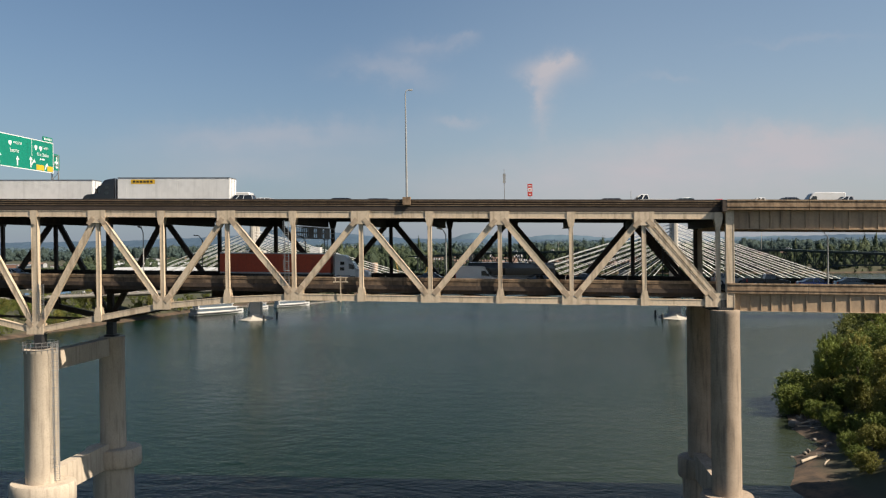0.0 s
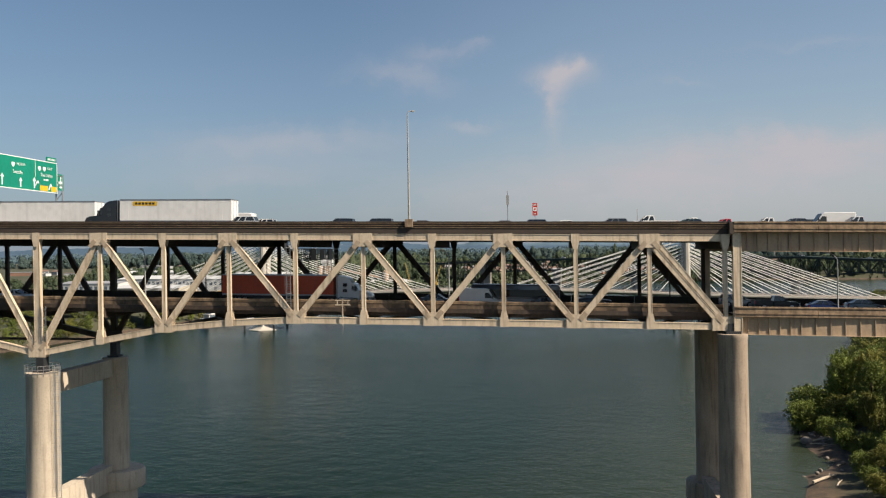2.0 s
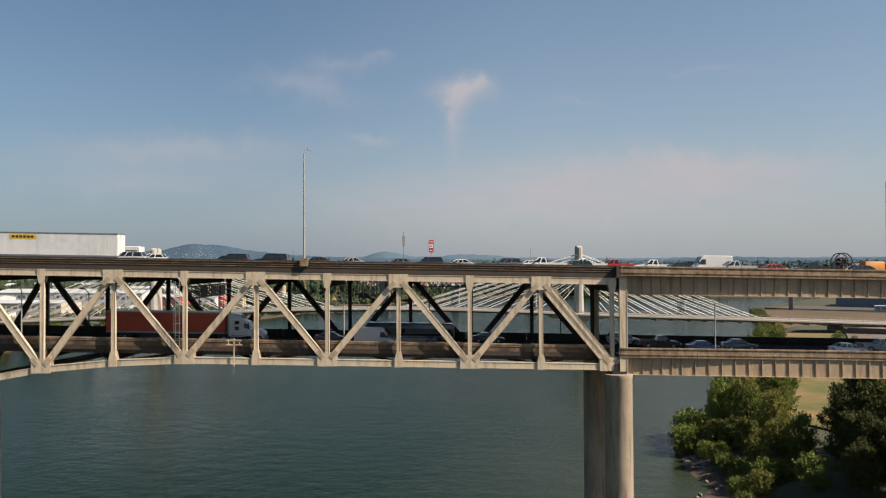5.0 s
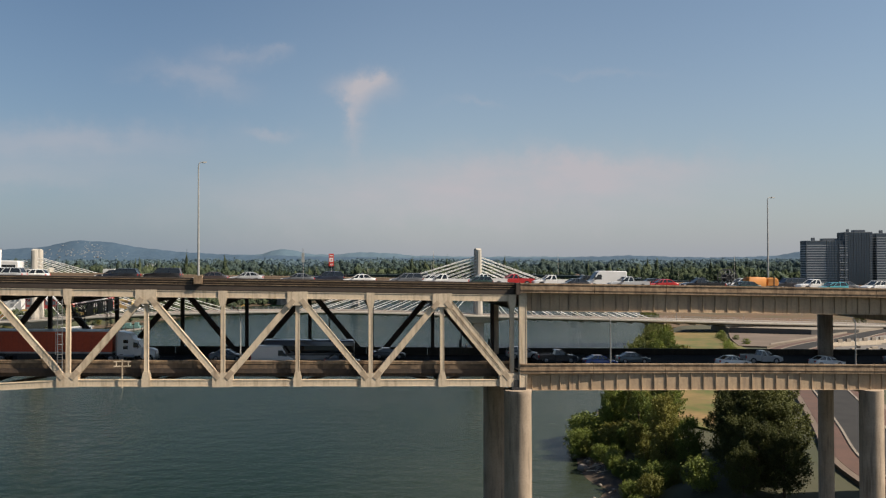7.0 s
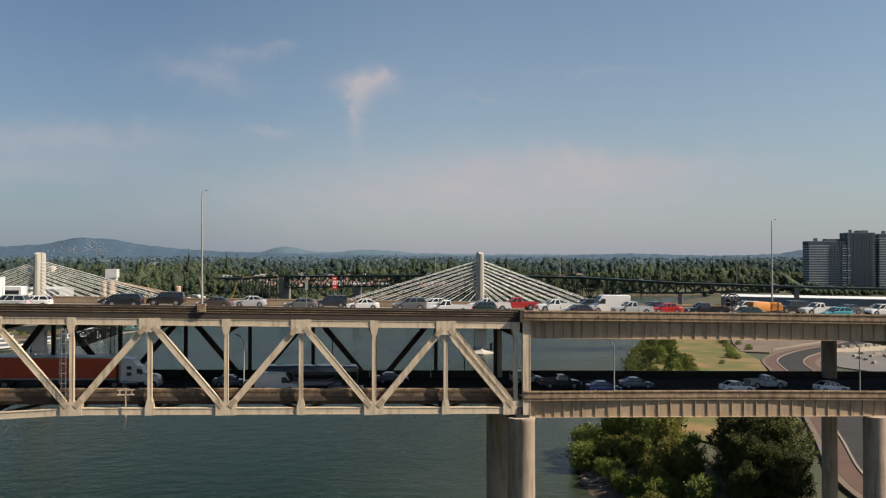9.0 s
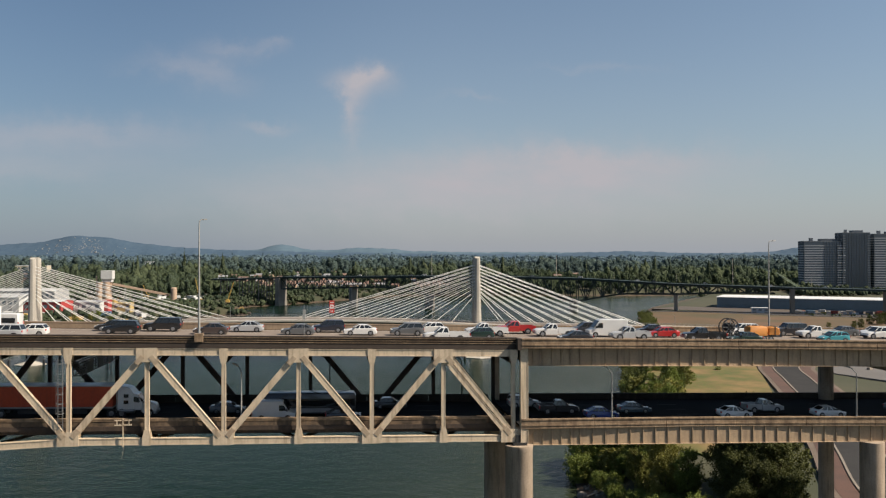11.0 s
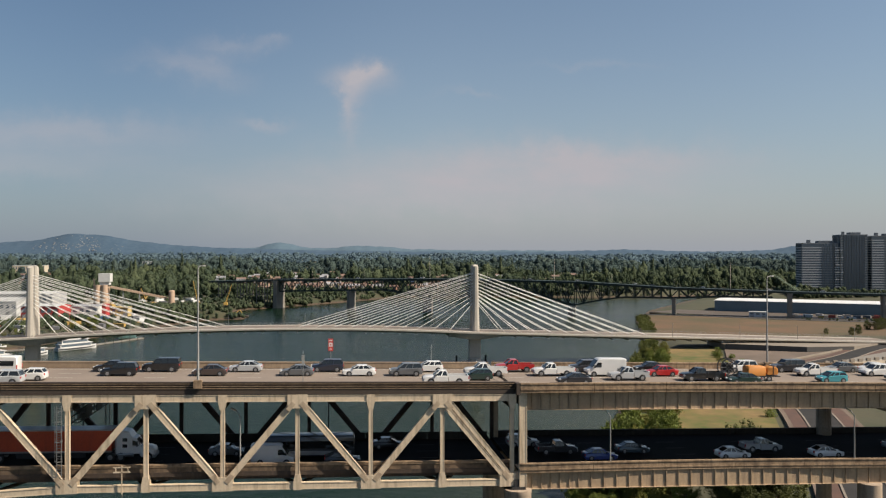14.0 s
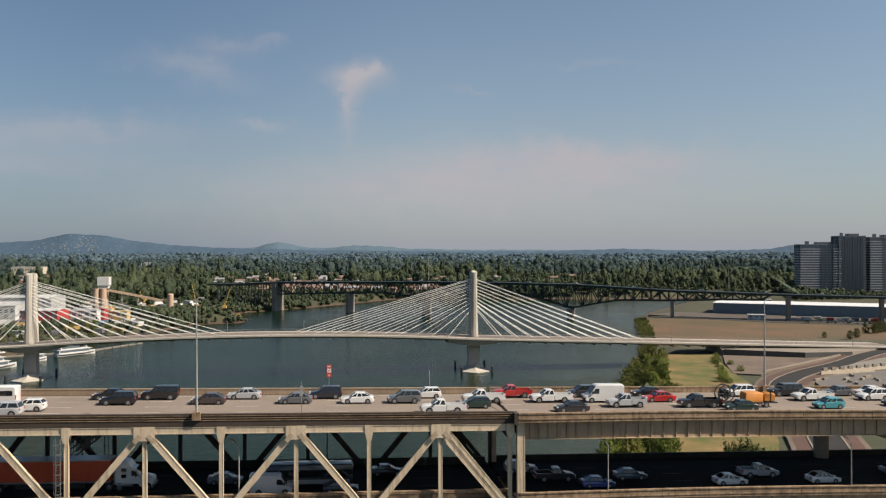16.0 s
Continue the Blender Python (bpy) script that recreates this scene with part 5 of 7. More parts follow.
# containers, parked trucks and stacked goods in the yards of the far bank
yard = Mesh()
for k in range(420):
    x, y = rng.uniform(-520, -175), rng.uniform(470, 900)
    if float(shore_distance(np.array([x]), np.array([y]))[0]) < 12:
        continue
    w, d, h = rng.choice(((2.3, 0.9, 1.5), (6, 1.2, 2.6), (3, 2, 2.2), (2.2, 0.9, 1.4), (4, 3, 3.4)))
    a = rng.uniform(0, math.pi)
    z = float(height(x, y)) - 0.1
    c, e = math.cos(a), math.sin(a)
    yard.loft([[(x + c * u - e * v, y + e * u + c * v, z + q) for u, v in ((-w, -d), (w, -d), (w, d), (-w, d))] for q in (0, h)])
for k in range(46):
    f, g = rng.uniform(0.2, 1), rng.uniform(-9, 9)
    x, y = 372 + 130 * f + g * 0.5, 620 - 88 * f + g
    w, d, h = rng.choice(((2.3, 0.9, 1.5), (2.3, 0.9, 1.5), (3, 1.2, 2.4), (1.2, 1.0, 1.2)))
    a = rng.uniform(-0.8, -0.3)
    c, e = math.cos(a), math.sin(a)
    yard.loft([[(x + c * u - e * v, y + e * u + c * v, 2.95 + q) for u, v in ((-w, -d), (w, -d), (w, d), (-w, d))] for q in (0, h)])
yard_ob = tagged(part("yard_goods", yard, WHITE), "parked trucks, containers and goods in the yards", "yard goods", kind="stuff")
yn = WHITE.copy()
yard_ob.data.materials[0] = yn
yn.name = "mixed_yard_paint"
yt = yn.node_tree
yg, yr = yt.nodes.new("ShaderNodeNewGeometry"), yt.nodes.new("ShaderNodeValToRGB")
yr.color_ramp.interpolation = "CONSTANT"
for pos, col in ((0.0, (0.5, 0.5, 0.49, 1)), (0.35, (0.12, 0.12, 0.13, 1)), (0.55, (0.32, 0.3, 0.27, 1)), (0.7, (0.3, 0.05, 0.03, 1)), (0.78, (0.4, 0.26, 0.08, 1)), (0.86, (0.06, 0.12, 0.2, 1))):
    el = yr.color_ramp.elements.new(pos) if pos else yr.color_ramp.elements[0]
    el.color = col
yt.links.new(yg.outputs["Random Per Island"], yr.inputs[0])
yt.links.new(yr.outputs[0], yt.nodes["Principled BSDF"].inputs["Base Color"])

# ---- vehicles ----
GLASS = bpy.data.materials.new("tinted_car_glass")
GLASS.use_nodes = True
gg = GLASS.node_tree.nodes["Principled BSDF"]
gg.inputs["Base Color"].default_value, gg.inputs["Roughness"].default_value, gg.inputs["Specular IOR Level"].default_value = (0.015, 0.018, 0.02, 1), 0.05, 0.7
RUBBER = material("black_rubber", (0.02, 0.02, 0.02), None, 0.85, scale=2, fine=20, bump=0.05)
ALLOY = material("grey_alloy", (0.45, 0.45, 0.46), None, 0.35, 0.8, fine=20, bump=0.0)
LAMPRED = paint("red_lamp_plastic", (0.45, 0.02, 0.015), 0.3)
LAMPWHITE = paint("clear_lamp_plastic", (0.8, 0.8, 0.78), 0.2)
BLACKPLASTIC = material("black_plastic", (0.02, 0.02, 0.021), None, 0.6, scale=2, fine=15, bump=0.05)
CARPAINT = {}


def car_paint(name, colour):
    if name not in CARPAINT:
        m = material(name, colour, tuple(c * 0.93 for c in colour), 0.35, scale=0.9, fine=14, bump=0.0, amount=0.12)
        b = m.node_tree.nodes["Principled BSDF"]
        b.inputs["Coat Weight"].default_value, b.inputs["Coat Roughness"].default_value = 0.8, 0.08
        CARPAINT[name] = m
    return CARPAINT[name]


COLOURS = {"white": (0.72, 0.71, 0.69), "black": (0.009, 0.009, 0.010), "charcoal": (0.030, 0.030, 0.034), "silver": (0.42, 0.43, 0.44), "navy": (0.015, 0.018, 0.032), "grey": (0.11, 0.115, 0.122),
           "slate": (0.045, 0.072, 0.09), "red": (0.42, 0.02, 0.02), "brown": (0.055, 0.04, 0.036), "green": (0.012, 0.035, 0.03), "teal": (0.05, 0.28, 0.33), "blue": (0.02, 0.05, 0.22), "paleblue": (0.20, 0.36, 0.38)}
MESHES = {}


def cached(key, make, smooth=False):
    if key not in MESHES:
        MESHES[key] = make().data(key[0] if isinstance(key, tuple) else key, smooth)
    return MESHES[key]


def hull(profile, w, shrink=0.10, tuck=0.06):
    """A body from its side profile (x, z): full width in the middle, drawn in towards the sides' edges."""
    cx = sum(p[0] for p in profile) / len(profile)
    zs = [p[1] for p in profile]
    mz = (min(zs) + max(zs)) / 2
    rings = []
    for y, k in ((-w, 1.0), (-w + tuck, 0.35), (-w + shrink + tuck, 0.0), (w - shrink - tuck, 0.0), (w - tuck, 0.35), (w, 1.0)):
        rings.append([(x - (0.10 * k if x > cx else -0.10 * k), y, z - (0.07 * k if z > mz else 0)) for x, z in profile])
    return Mesh().loft(rings)


def cabin(base, top, w0, w1):
    """A glasshouse: a wide base outline and a narrower roof outline, both (x0, x1, z)."""
    (a0, a1, z0), (b0, b1, z1) = base, top
    return Mesh().loft([[(a0, -w0, z0), (a1, -w0 * 0.94, z0), (a1, w0 * 0.94, z0), (a0, w0, z0)], [(b0, -w1, z1), (b1, -w1 * 0.96, z1), (b1, w1 * 0.96, z1), (b0, w1, z1)]])


def wheels(v, xs, w, r, kind):
    tyre = cached(("tyre", r), lambda: Mesh().loft([[(rr * math.cos(k * math.tau / 18), y, rr * math.sin(k * math.tau / 18)) for k in range(18)] for y, rr in ((-0.11, r * 0.88), (-0.08, r), (0.08, r), (0.11, r * 0.88))]), True)
    rim = cached(("rim", r), lambda: Mesh().loft([[(rr * math.cos(k * math.tau / 14), y, rr * math.sin(k * math.tau / 14)) for k in range(14)] for y, rr in ((-0.125, r * 0.5), (-0.115, r * 0.63), (0.115, r * 0.63), (0.125, r * 0.5))]))
    for x in xs:
        for s in (-1, 1):
            t = part("wheel", tyre, RUBBER, v)
            t.location = (x, s * (w - 0.10), r)
            part("rim", rim, ALLOY, t)
    arch = cached(("arch", r), lambda: Mesh().tube((0, -0.02, 0), (0, 0.02, 0), r * 1.16, r * 1.16, 18))
    for x in xs:
        for s in (-1, 1):
            a = part("wheel_arch", arch, BLACKPLASTIC, v)
            a.location = (x, s * (w - 0.005), r * 1.03)


SHAPES = {  # length, half width, body profile, cabin base, cabin roof, wheel x, wheel radius
    "sedan": (4.7, 0.92, [(-2.35, 0.35), (-2.33, 0.85), (-2.2, 1.02), (-1.5, 1.06), (0.75, 0.98), (1.9, 0.82), (2.28, 0.66), (2.35, 0.35), (2.1, 0.22), (-2.15, 0.22)], (-1.85, 1.05, 1.0), (-1.0, 0.25, 1.46), (-1.42, 1.4), 0.33),
    "hatch": (4.2, 0.90, [(-2.1, 0.35), (-2.1, 0.9), (-2.0, 1.08), (-1.3, 1.10), (0.75, 1.0), (1.7, 0.86), (2.05, 0.68), (2.1, 0.35), (1.9, 0.22), (-1.95, 0.22)], (-2.0, 1.05, 1.02), (-1.6, 0.2, 1.5), (-1.3, 1.28), 0.33),
    "suv": (4.75, 0.96, [(-2.37, 0.45), (-2.36, 1.0), (-2.3, 1.18), (-1.4, 1.2), (0.8, 1.12), (1.95, 1.0), (2.3, 0.8), (2.37, 0.45), (2.15, 0.3), (-2.2, 0.3)], (-2.28, 1.15, 1.14), (-1.95, 0.35, 1.74), (-1.42, 1.42), 0.38),
    "big_suv": (5.1, 1.0, [(-2.55, 0.5), (-2.54, 1.1), (-2.5, 1.25), (-1.4, 1.27), (0.9, 1.22), (2.15, 1.12), (2.5, 0.95), (2.55, 0.5), (2.3, 0.34), (-2.35, 0.34)], (-2.48, 1.2, 1.22), (-2.3, 0.55, 1.88), (-1.5, 1.55), 0.41),
}


def put(v, x, y, deck, way):
    v.matrix_basis = pose(x, y, deck + grade(x) + 0.012, 0, 1.2 * way, 0 if way > 0 else 180)
    return v


def car(shape, colour, x, y, deck, way, label=None):
    L, w, prof, base, roof, xs, r = SHAPES[shape]
    c = car_paint(colour + "_car_paint", COLOURS[colour])
    kind = {"sedan": "sedan", "hatch": "hatchback", "suv": "sport utility car", "big_suv": "large boxy utility car"}[shape]
    v = thing("car", label or "%s %s with tinted windows in slow traffic" % (colour, kind), "car", group="cars on the upper deck" if way < 0 else "cars on the lower deck")
    part("body", cached(("body", shape), lambda: hull(prof, w), True), c, v)
    part("glasshouse", cached(("windows", shape), lambda: cabin(base, roof, w - 0.08, w - 0.2)), GLASS, v)
    b0, b1, z1 = roof
    part("roof", cached(("roof", shape), lambda: Mesh().loft([[(b0 - 0.08, -w + 0.16, z1), (b1 + 0.1, -w + 0.18, z1), (b1 + 0.1, w - 0.18, z1), (b0 - 0.08, w - 0.16, z1)], [(b0 + 0.1, -w + 0.3, z1 + 0.06), (b1 - 0.1, -w + 0.3, z1 + 0.06), (b1 - 0.1, w - 0.3, z1 + 0.06), (b0 + 0.1, w - 0.3, z1 + 0.06)]])), c, v)

    (a0, a1, za), (t0, t1, zt) = base, roof
    for s in (-1, 1):
        for f in (0.0, 0.42, 0.72, 1.0):
            part("pillar", cached(("pillar", shape, s, f), lambda: Mesh().beam((a0 + (a1 - a0) * f, s * (w - 0.08), za), (t0 + (t1 - t0) * f, s * (w - 0.195), zt + 0.02), 0.09, 0.05, (0, 1, 0))), c, v)
    part("headlight", cached(("headlight", shape), lambda: Mesh().box(L / 2 - 0.35, L / 2 - 0.06, -w + 0.08, -w + 0.42, prof[4][1] - 0.36, prof[4][1] - 0.22)), LAMPWHITE, v)
    part("headlight", cached(("headlight2", shape), lambda: Mesh().box(L / 2 - 0.35, L / 2 - 0.06, w - 0.42, w - 0.08, prof[4][1] - 0.36, prof[4][1] - 0.22)), LAMPWHITE, v)
    for s in (-1, 1):
        part("taillight", cached(("taillight", shape, s), lambda: Mesh().box(-L / 2 - 0.01, -L / 2 + 0.22, *sorted((s * (w - 0.3), s * (w - 0.03))), prof[2][1] - 0.32, prof[2][1] - 0.1)), LAMPRED, v)
        part("mirror", cached(("mirror", shape, s), lambda: Mesh().box(base[1] - 0.3, base[1] - 0.12, *sorted((s * (w - 0.05), s * (w + 0.14))), base[2] + 0.02, base[2] + 0.16)), BLACKPLASTIC, v)
    part("bumper", cached(("bumper", shape), lambda: Mesh().box(L / 2 - 0.2, L / 2 + 0.02, -w + 0.15, w - 0.15, 0.3, 0.52)), BLACKPLASTIC, v)
    wheels(v, xs, w, r, shape)
    return put(v, x, y, deck, way)


def pickup(colour, x, y, deck, way, long=False, label=None):
    k = 0.45 if long else 0.0
    c = car_paint(colour + "_car_paint", COLOURS[colour])
    v = thing("pickup_truck", label or "%s crew-cab pickup truck with an open bed" % colour, "pickup", group="cars on the upper deck" if way < 0 else "cars on the lower deck")
    w, r = 0.99, 0.41
    part("body", cached(("pickup_body", k), lambda: hull([(-0.55, 0.45), (-0.55, 1.22), (1.05, 1.2), (2.3, 1.12), (2.72, 0.95), (2.8, 0.5), (2.5, 0.36), (-0.5, 0.36)], w), True), c, v)

    def bed():
        m = Mesh()
        x0, x1 = -2.9 - k, -0.58
        for s in (-1, 1):
            m.prism([(x0, s * w, 0.5), (x1, s * w, 0.5), (x1, s * w, 1.24), (x0, s * w, 1.24)], (0, -0.1 * s, 0))
        m.box(x0, x0 + 0.09, -w + 0.1, w - 0.1, 0.5, 1.22)
        return m
    part("bed", cached(("pickup_bed", k), bed), c, v)
    part("bed_floor", cached(("pickup_floor", k), lambda: Mesh().box(-2.85 - k, -0.5, -w + 0.1, w - 0.1, 0.55, 0.7)), BLACKPLASTIC, v)
    part("glasshouse", cached("pickup_windows", lambda: cabin((-0.5, 1.35, 1.18), (-0.3, 0.55, 1.8), w - 0.08, w - 0.2)), GLASS, v)
    part("roof", cached("pickup_roof", lambda: Mesh().loft([[(-0.42, -w + 0.16, 1.79), (0.66, -w + 0.18, 1.79), (0.66, w - 0.18, 1.79), (-0.42, w - 0.16, 1.79)], [(-0.25, -w + 0.3, 1.87), (0.4, -w + 0.3, 1.87), (0.4, w - 0.3, 1.87), (-0.25, w - 0.3, 1.87)]])), c, v)

    for s in (-1, 1):
        for f in (0.0, 0.48, 1.0):
            part("pillar", cached(("pickup_pillar", s, f), lambda: Mesh().beam((-0.5 + 1.85 * f, s * (w - 0.08), 1.18), (-0.32 + 0.9 * f, s * (w - 0.195), 1.81), 0.13, 0.05, (0, 1, 0))), c, v)
    for s in (-1, 1):
        part("headlight", cached(("pickup_head", s), lambda: Mesh().box(2.6, 2.79, *sorted((s * 0.6, s * 0.95)), 0.74, 0.94)), LAMPWHITE, v)
        part("taillight", cached(("pickup_tail", s, k), lambda: Mesh().box(-2.92 - k, -2.8 - k, *sorted((s * 0.85, s * 1.0)), 0.8, 1.2)), LAMPRED, v)
        part("mirror", cached(("pickup_mirror", s), lambda: Mesh().box(1.0, 1.16, *sorted((s * 0.94, s * 1.22)), 1.2, 1.45)), BLACKPLASTIC, v)
    part("bumper", cached(("pickup_bumper", k), lambda: Mesh().box(2.7, 2.86, -0.9, 0.9, 0.42, 0.66)), ALLOY, v)
    part("rear_bumper", cached(("pickup_rear_bumper", k), lambda: Mesh().box(-3.0 - k, -2.88 - k, -0.9, 0.9, 0.5, 0.7)), ALLOY, v)
    wheels(v, (-1.75 - k * 0.6, 1.75), w, r, "pickup")
    return put(v, x, y, deck, way)


def van(colour, x, y, deck, way, tall=True, length=5.9, windows=False, label=None):
    c = car_paint(colour + "_car_paint", COLOURS[colour])
    v = thing("van", label or "%s high-roof cargo van" % colour, "van", group="cars on the upper deck" if way < 0 else "cars on the lower deck")
    h, L, w = (2.6 if tall else 2.05), length / 2, 1.0
    key = (h, length)
    part("body", cached(("van_body", key), lambda: hull([(-L, 0.4), (-L, h - 0.12), (-L + 0.15, h), (L - 2.0, h), (L - 1.65, h - 0.1), (L - 0.85, 1.3), (L - 0.08, 1.0), (L, 0.5), (L - 0.15, 0.3), (-L + 0.1, 0.3)], w, 0.12, 0.08), True), c, v)
    part("windscreen", cached(("van_screen", key), lambda: Mesh().loft([[(L - 0.86, -w + 0.14, 1.36), (L - 0.86, w - 0.14, 1.36), (L - 0.80, w - 0.14, 1.36), (L - 0.80, -w + 0.14, 1.36)], [(L - 1.58, -w + 0.2, h - 0.22), (L - 1.58, w - 0.2, h - 0.22), (L - 1.48, w - 0.2, h - 0.22), (L - 1.48, -w + 0.2, h - 0.22)]])), GLASS, v)
    for s in (-1, 1):
        part("side_window", cached(("van_side", key, s), lambda: Mesh().prism([(L - 2.1, s * (w - 0.01), 1.35), (L - 1.05, s * (w - 0.01), 1.35), (L - 1.55, s * (w - 0.01), min(h - 0.35, 2.05)), (L - 2.1, s * (w - 0.01), min(h - 0.35, 2.05))], (0, 0.03 * s, 0))), GLASS, v)
        if windows:
            part("side_window", cached(("van_row", key, s), lambda: Mesh().prism([(-L + 0.4, s * (w - 0.01), 1.4), (L - 2.3, s * (w - 0.01), 1.4), (L - 2.3, s * (w - 0.01), 2.05), (-L + 0.4, s * (w - 0.01), 2.05)], (0, 0.03 * s, 0))), GLASS, v)
        part("headlight", cached(("van_head", key, s), lambda: Mesh().box(L - 0.25, L - 0.02, *sorted((s * 0.62, s * 0.95)), 0.78, 1.0)), LAMPWHITE, v)
        part("taillight", cached(("van_tail", key, s), lambda: Mesh().box(-L - 0.02, -L + 0.08, *sorted((s * 0.82, s * 0.98)), 0.9, 1.5)), LAMPRED, v)
        part("mirror", cached(("van_mirror", key, s), lambda: Mesh().box(L - 1.15, L - 1.0, *sorted((s * 0.96, s * 1.22)), 1.3, 1.7)), BLACKPLASTIC, v)
    part("bumper", cached(("van_bumper", key), lambda: Mesh().box(L - 0.3, L + 0.03, -0.93, 0.93, 0.32, 0.62)), BLACKPLASTIC, v)
    wheels(v, (-L + 1.25, L - 1.0), w, 0.36, "van")
    return put(v, x, y, deck, way)


def trailer_box(v, x0, x1, zb, zt, body, name="trailer"):
    t = part(name, Mesh().box(x0, x1, -1.28, 1.28, zb, zt), body, v)
    part("top_rail", Mesh().box(x0 - 0.02, x1 + 0.02, -1.31, 1.31, zt - 0.12, zt + 0.03), ALLOY, t)
    part("bottom_rail", Mesh().box(x0 - 0.02, x1 + 0.02, -1.31, 1.31, zb - 0.16, zb + 0.06), ALLOY, t)
    n = int((x1 - x0) / 1.22)
    for k in range(1, n):
        xx = x0 + k * (x1 - x0) / n
        for s in (-1, 1):
            part("panel_seam", Mesh().box(xx - 0.025, xx + 0.025, *sorted((s * 1.28, s * 1.292)), zb + 0.06, zt - 0.12), body, t)
    for s in (-1, 1):
        part("rear_door", Mesh().box(x0 - 0.05, x0 - 0.005, *sorted((s * 0.02, s * 1.22)), zb + 0.05, zt - 0.15), body, t)
        part("door_bar", Mesh().box(x0 - 0.09, x0 - 0.05, s * 0.5 - 0.03, s * 0.5 + 0.03, zb + 0.05, zt - 0.15), ALLOY, t)
    return t


def semi(x, y, deck, way, cab_colour, body, label, sleeper=True, container=False):
    """An articulated truck; the trailer's rear end is at local x = -11."""
    c = car_paint(cab_colour + "_car_paint", COLOURS[cab_colour])
    v = thing("semi_truck", label, "truck", group="large trucks on the bridge")
    t = trailer_box(v, -11.0, 5.15, 1.15 if not container else 1.35, 4.12, body, "container" if container else "trailer")
    part("chassis", Mesh().box(-10.8, 9.2, -0.5, 0.5, 0.85, 1.14), DARKSTEEL, v)
    part("side_skirt", Mesh().box(-6.5, 2.0, -1.25, -1.2, 0.5, 1.1).box(-6.5, 2.0, 1.2, 1.25, 0.5, 1.1), ALLOY if not container else DARKSTEEL, v)
    part("sleeper", Mesh().loft([[(5.75, -1.2, 0.95), (7.75, -1.2, 0.95), (7.75, 1.2, 0.95), (5.75, 1.2, 0.95)], [(5.75, -1.2, 3.1), (7.75, -1.2, 3.1), (7.75, 1.2, 3.1), (5.75, 1.2, 3.1)], [(5.75, -1.17, 3.95), (7.25, -1.08, 3.75), (7.25, 1.08, 3.75), (5.75, 1.17, 3.95)], [(5.8, -1.05, 4.05), (6.9, -0.95, 3.9), (6.9, 0.95, 3.9), (5.8, 1.05, 4.05)]]), c, v)
    part("cab", Mesh().loft([[(7.75, -1.15, 0.95), (8.75, -1.15, 0.95), (8.75, 1.15, 0.95), (7.75, 1.15, 0.95)], [(7.75, -1.15, 1.95), (8.7, -1.1, 1.95), (8.7, 1.1, 1.95), (7.75, 1.15, 1.95)], [(7.75, -1.12, 3.05), (8.2, -1.02, 2.95), (8.2, 1.02, 2.95), (7.75, 1.12, 3.05)]]), c, v)
    part("windscreen", Mesh().loft([[(8.3, -1.0, 2.02), (8.74, -1.0, 2.02), (8.74, 1.0, 2.02), (8.3, 1.0, 2.02)], [(8.0, -0.95, 2.86), (8.28, -0.95, 2.86), (8.28, 0.95, 2.86), (8.0, 0.95, 2.86)]]), GLASS, v)
    part("hood", hull([(8.6, 0.7), (8.6, 1.92), (9.9, 1.80), (10.4, 1.6), (10.6, 1.2), (10.6, 0.75), (10.4, 0.5), (8.8, 0.5)], 0.98), c, v, smooth=True)
    part("bumper", Mesh().box(10.3, 10.66, -1.15, 1.15, 0.42, 0.8), ALLOY, v)
    for s in (-1, 1):
        part("side_window", Mesh().prism([(7.75, s * 1.15, 2.0), (8.55, s * 1.13, 2.0), (8.2, s * 1.12, 2.6), (7.75, s * 1.15, 2.7)], (0, 0.03 * s, 0)), GLASS, v)
        for z0, z1 in ((2.55, 3.0), (1.75, 2.2)):
            part("sleeper_window", Mesh().box(6.5, 7.1, *sorted((s * 1.19, s * 1.22)), z0, z1), GLASS, v)
        part("fuel_tank", Mesh().tube((5.9, s * 0.95, 0.85), (7.9, s * 0.95, 0.85), 0.33, 0.33, 14), ALLOY, v, smooth=True)
        part("exhaust_stack", Mesh().tube((5.6, s * 1.05, 1.0), (5.6, s * 1.05, 3.9), 0.08, 0.08, 8), ALLOY, v)
        part("mirror", Mesh().box(8.3, 8.42, *sorted((s * 1.2, s * 1.42)), 1.9, 2.6), BLACKPLASTIC, v)
        part("headlight", Mesh().box(10.3, 10.55, *sorted((s * 0.66, s * 0.95)), 0.95, 1.2), LAMPWHITE, v)
        part("fender", Mesh().tube((9.75, s * 0.75, 0.62), (9.75, s * 1.22, 0.62), 0.62, 0.62, 14), c, v)
    wheels(v, (-9.8, -8.5, 5.0, 6.3, 9.75), 1.22, 0.51, "semi")
    return put(v, x, y, deck, way)


TOP, LOWD = 45.3, 34.86
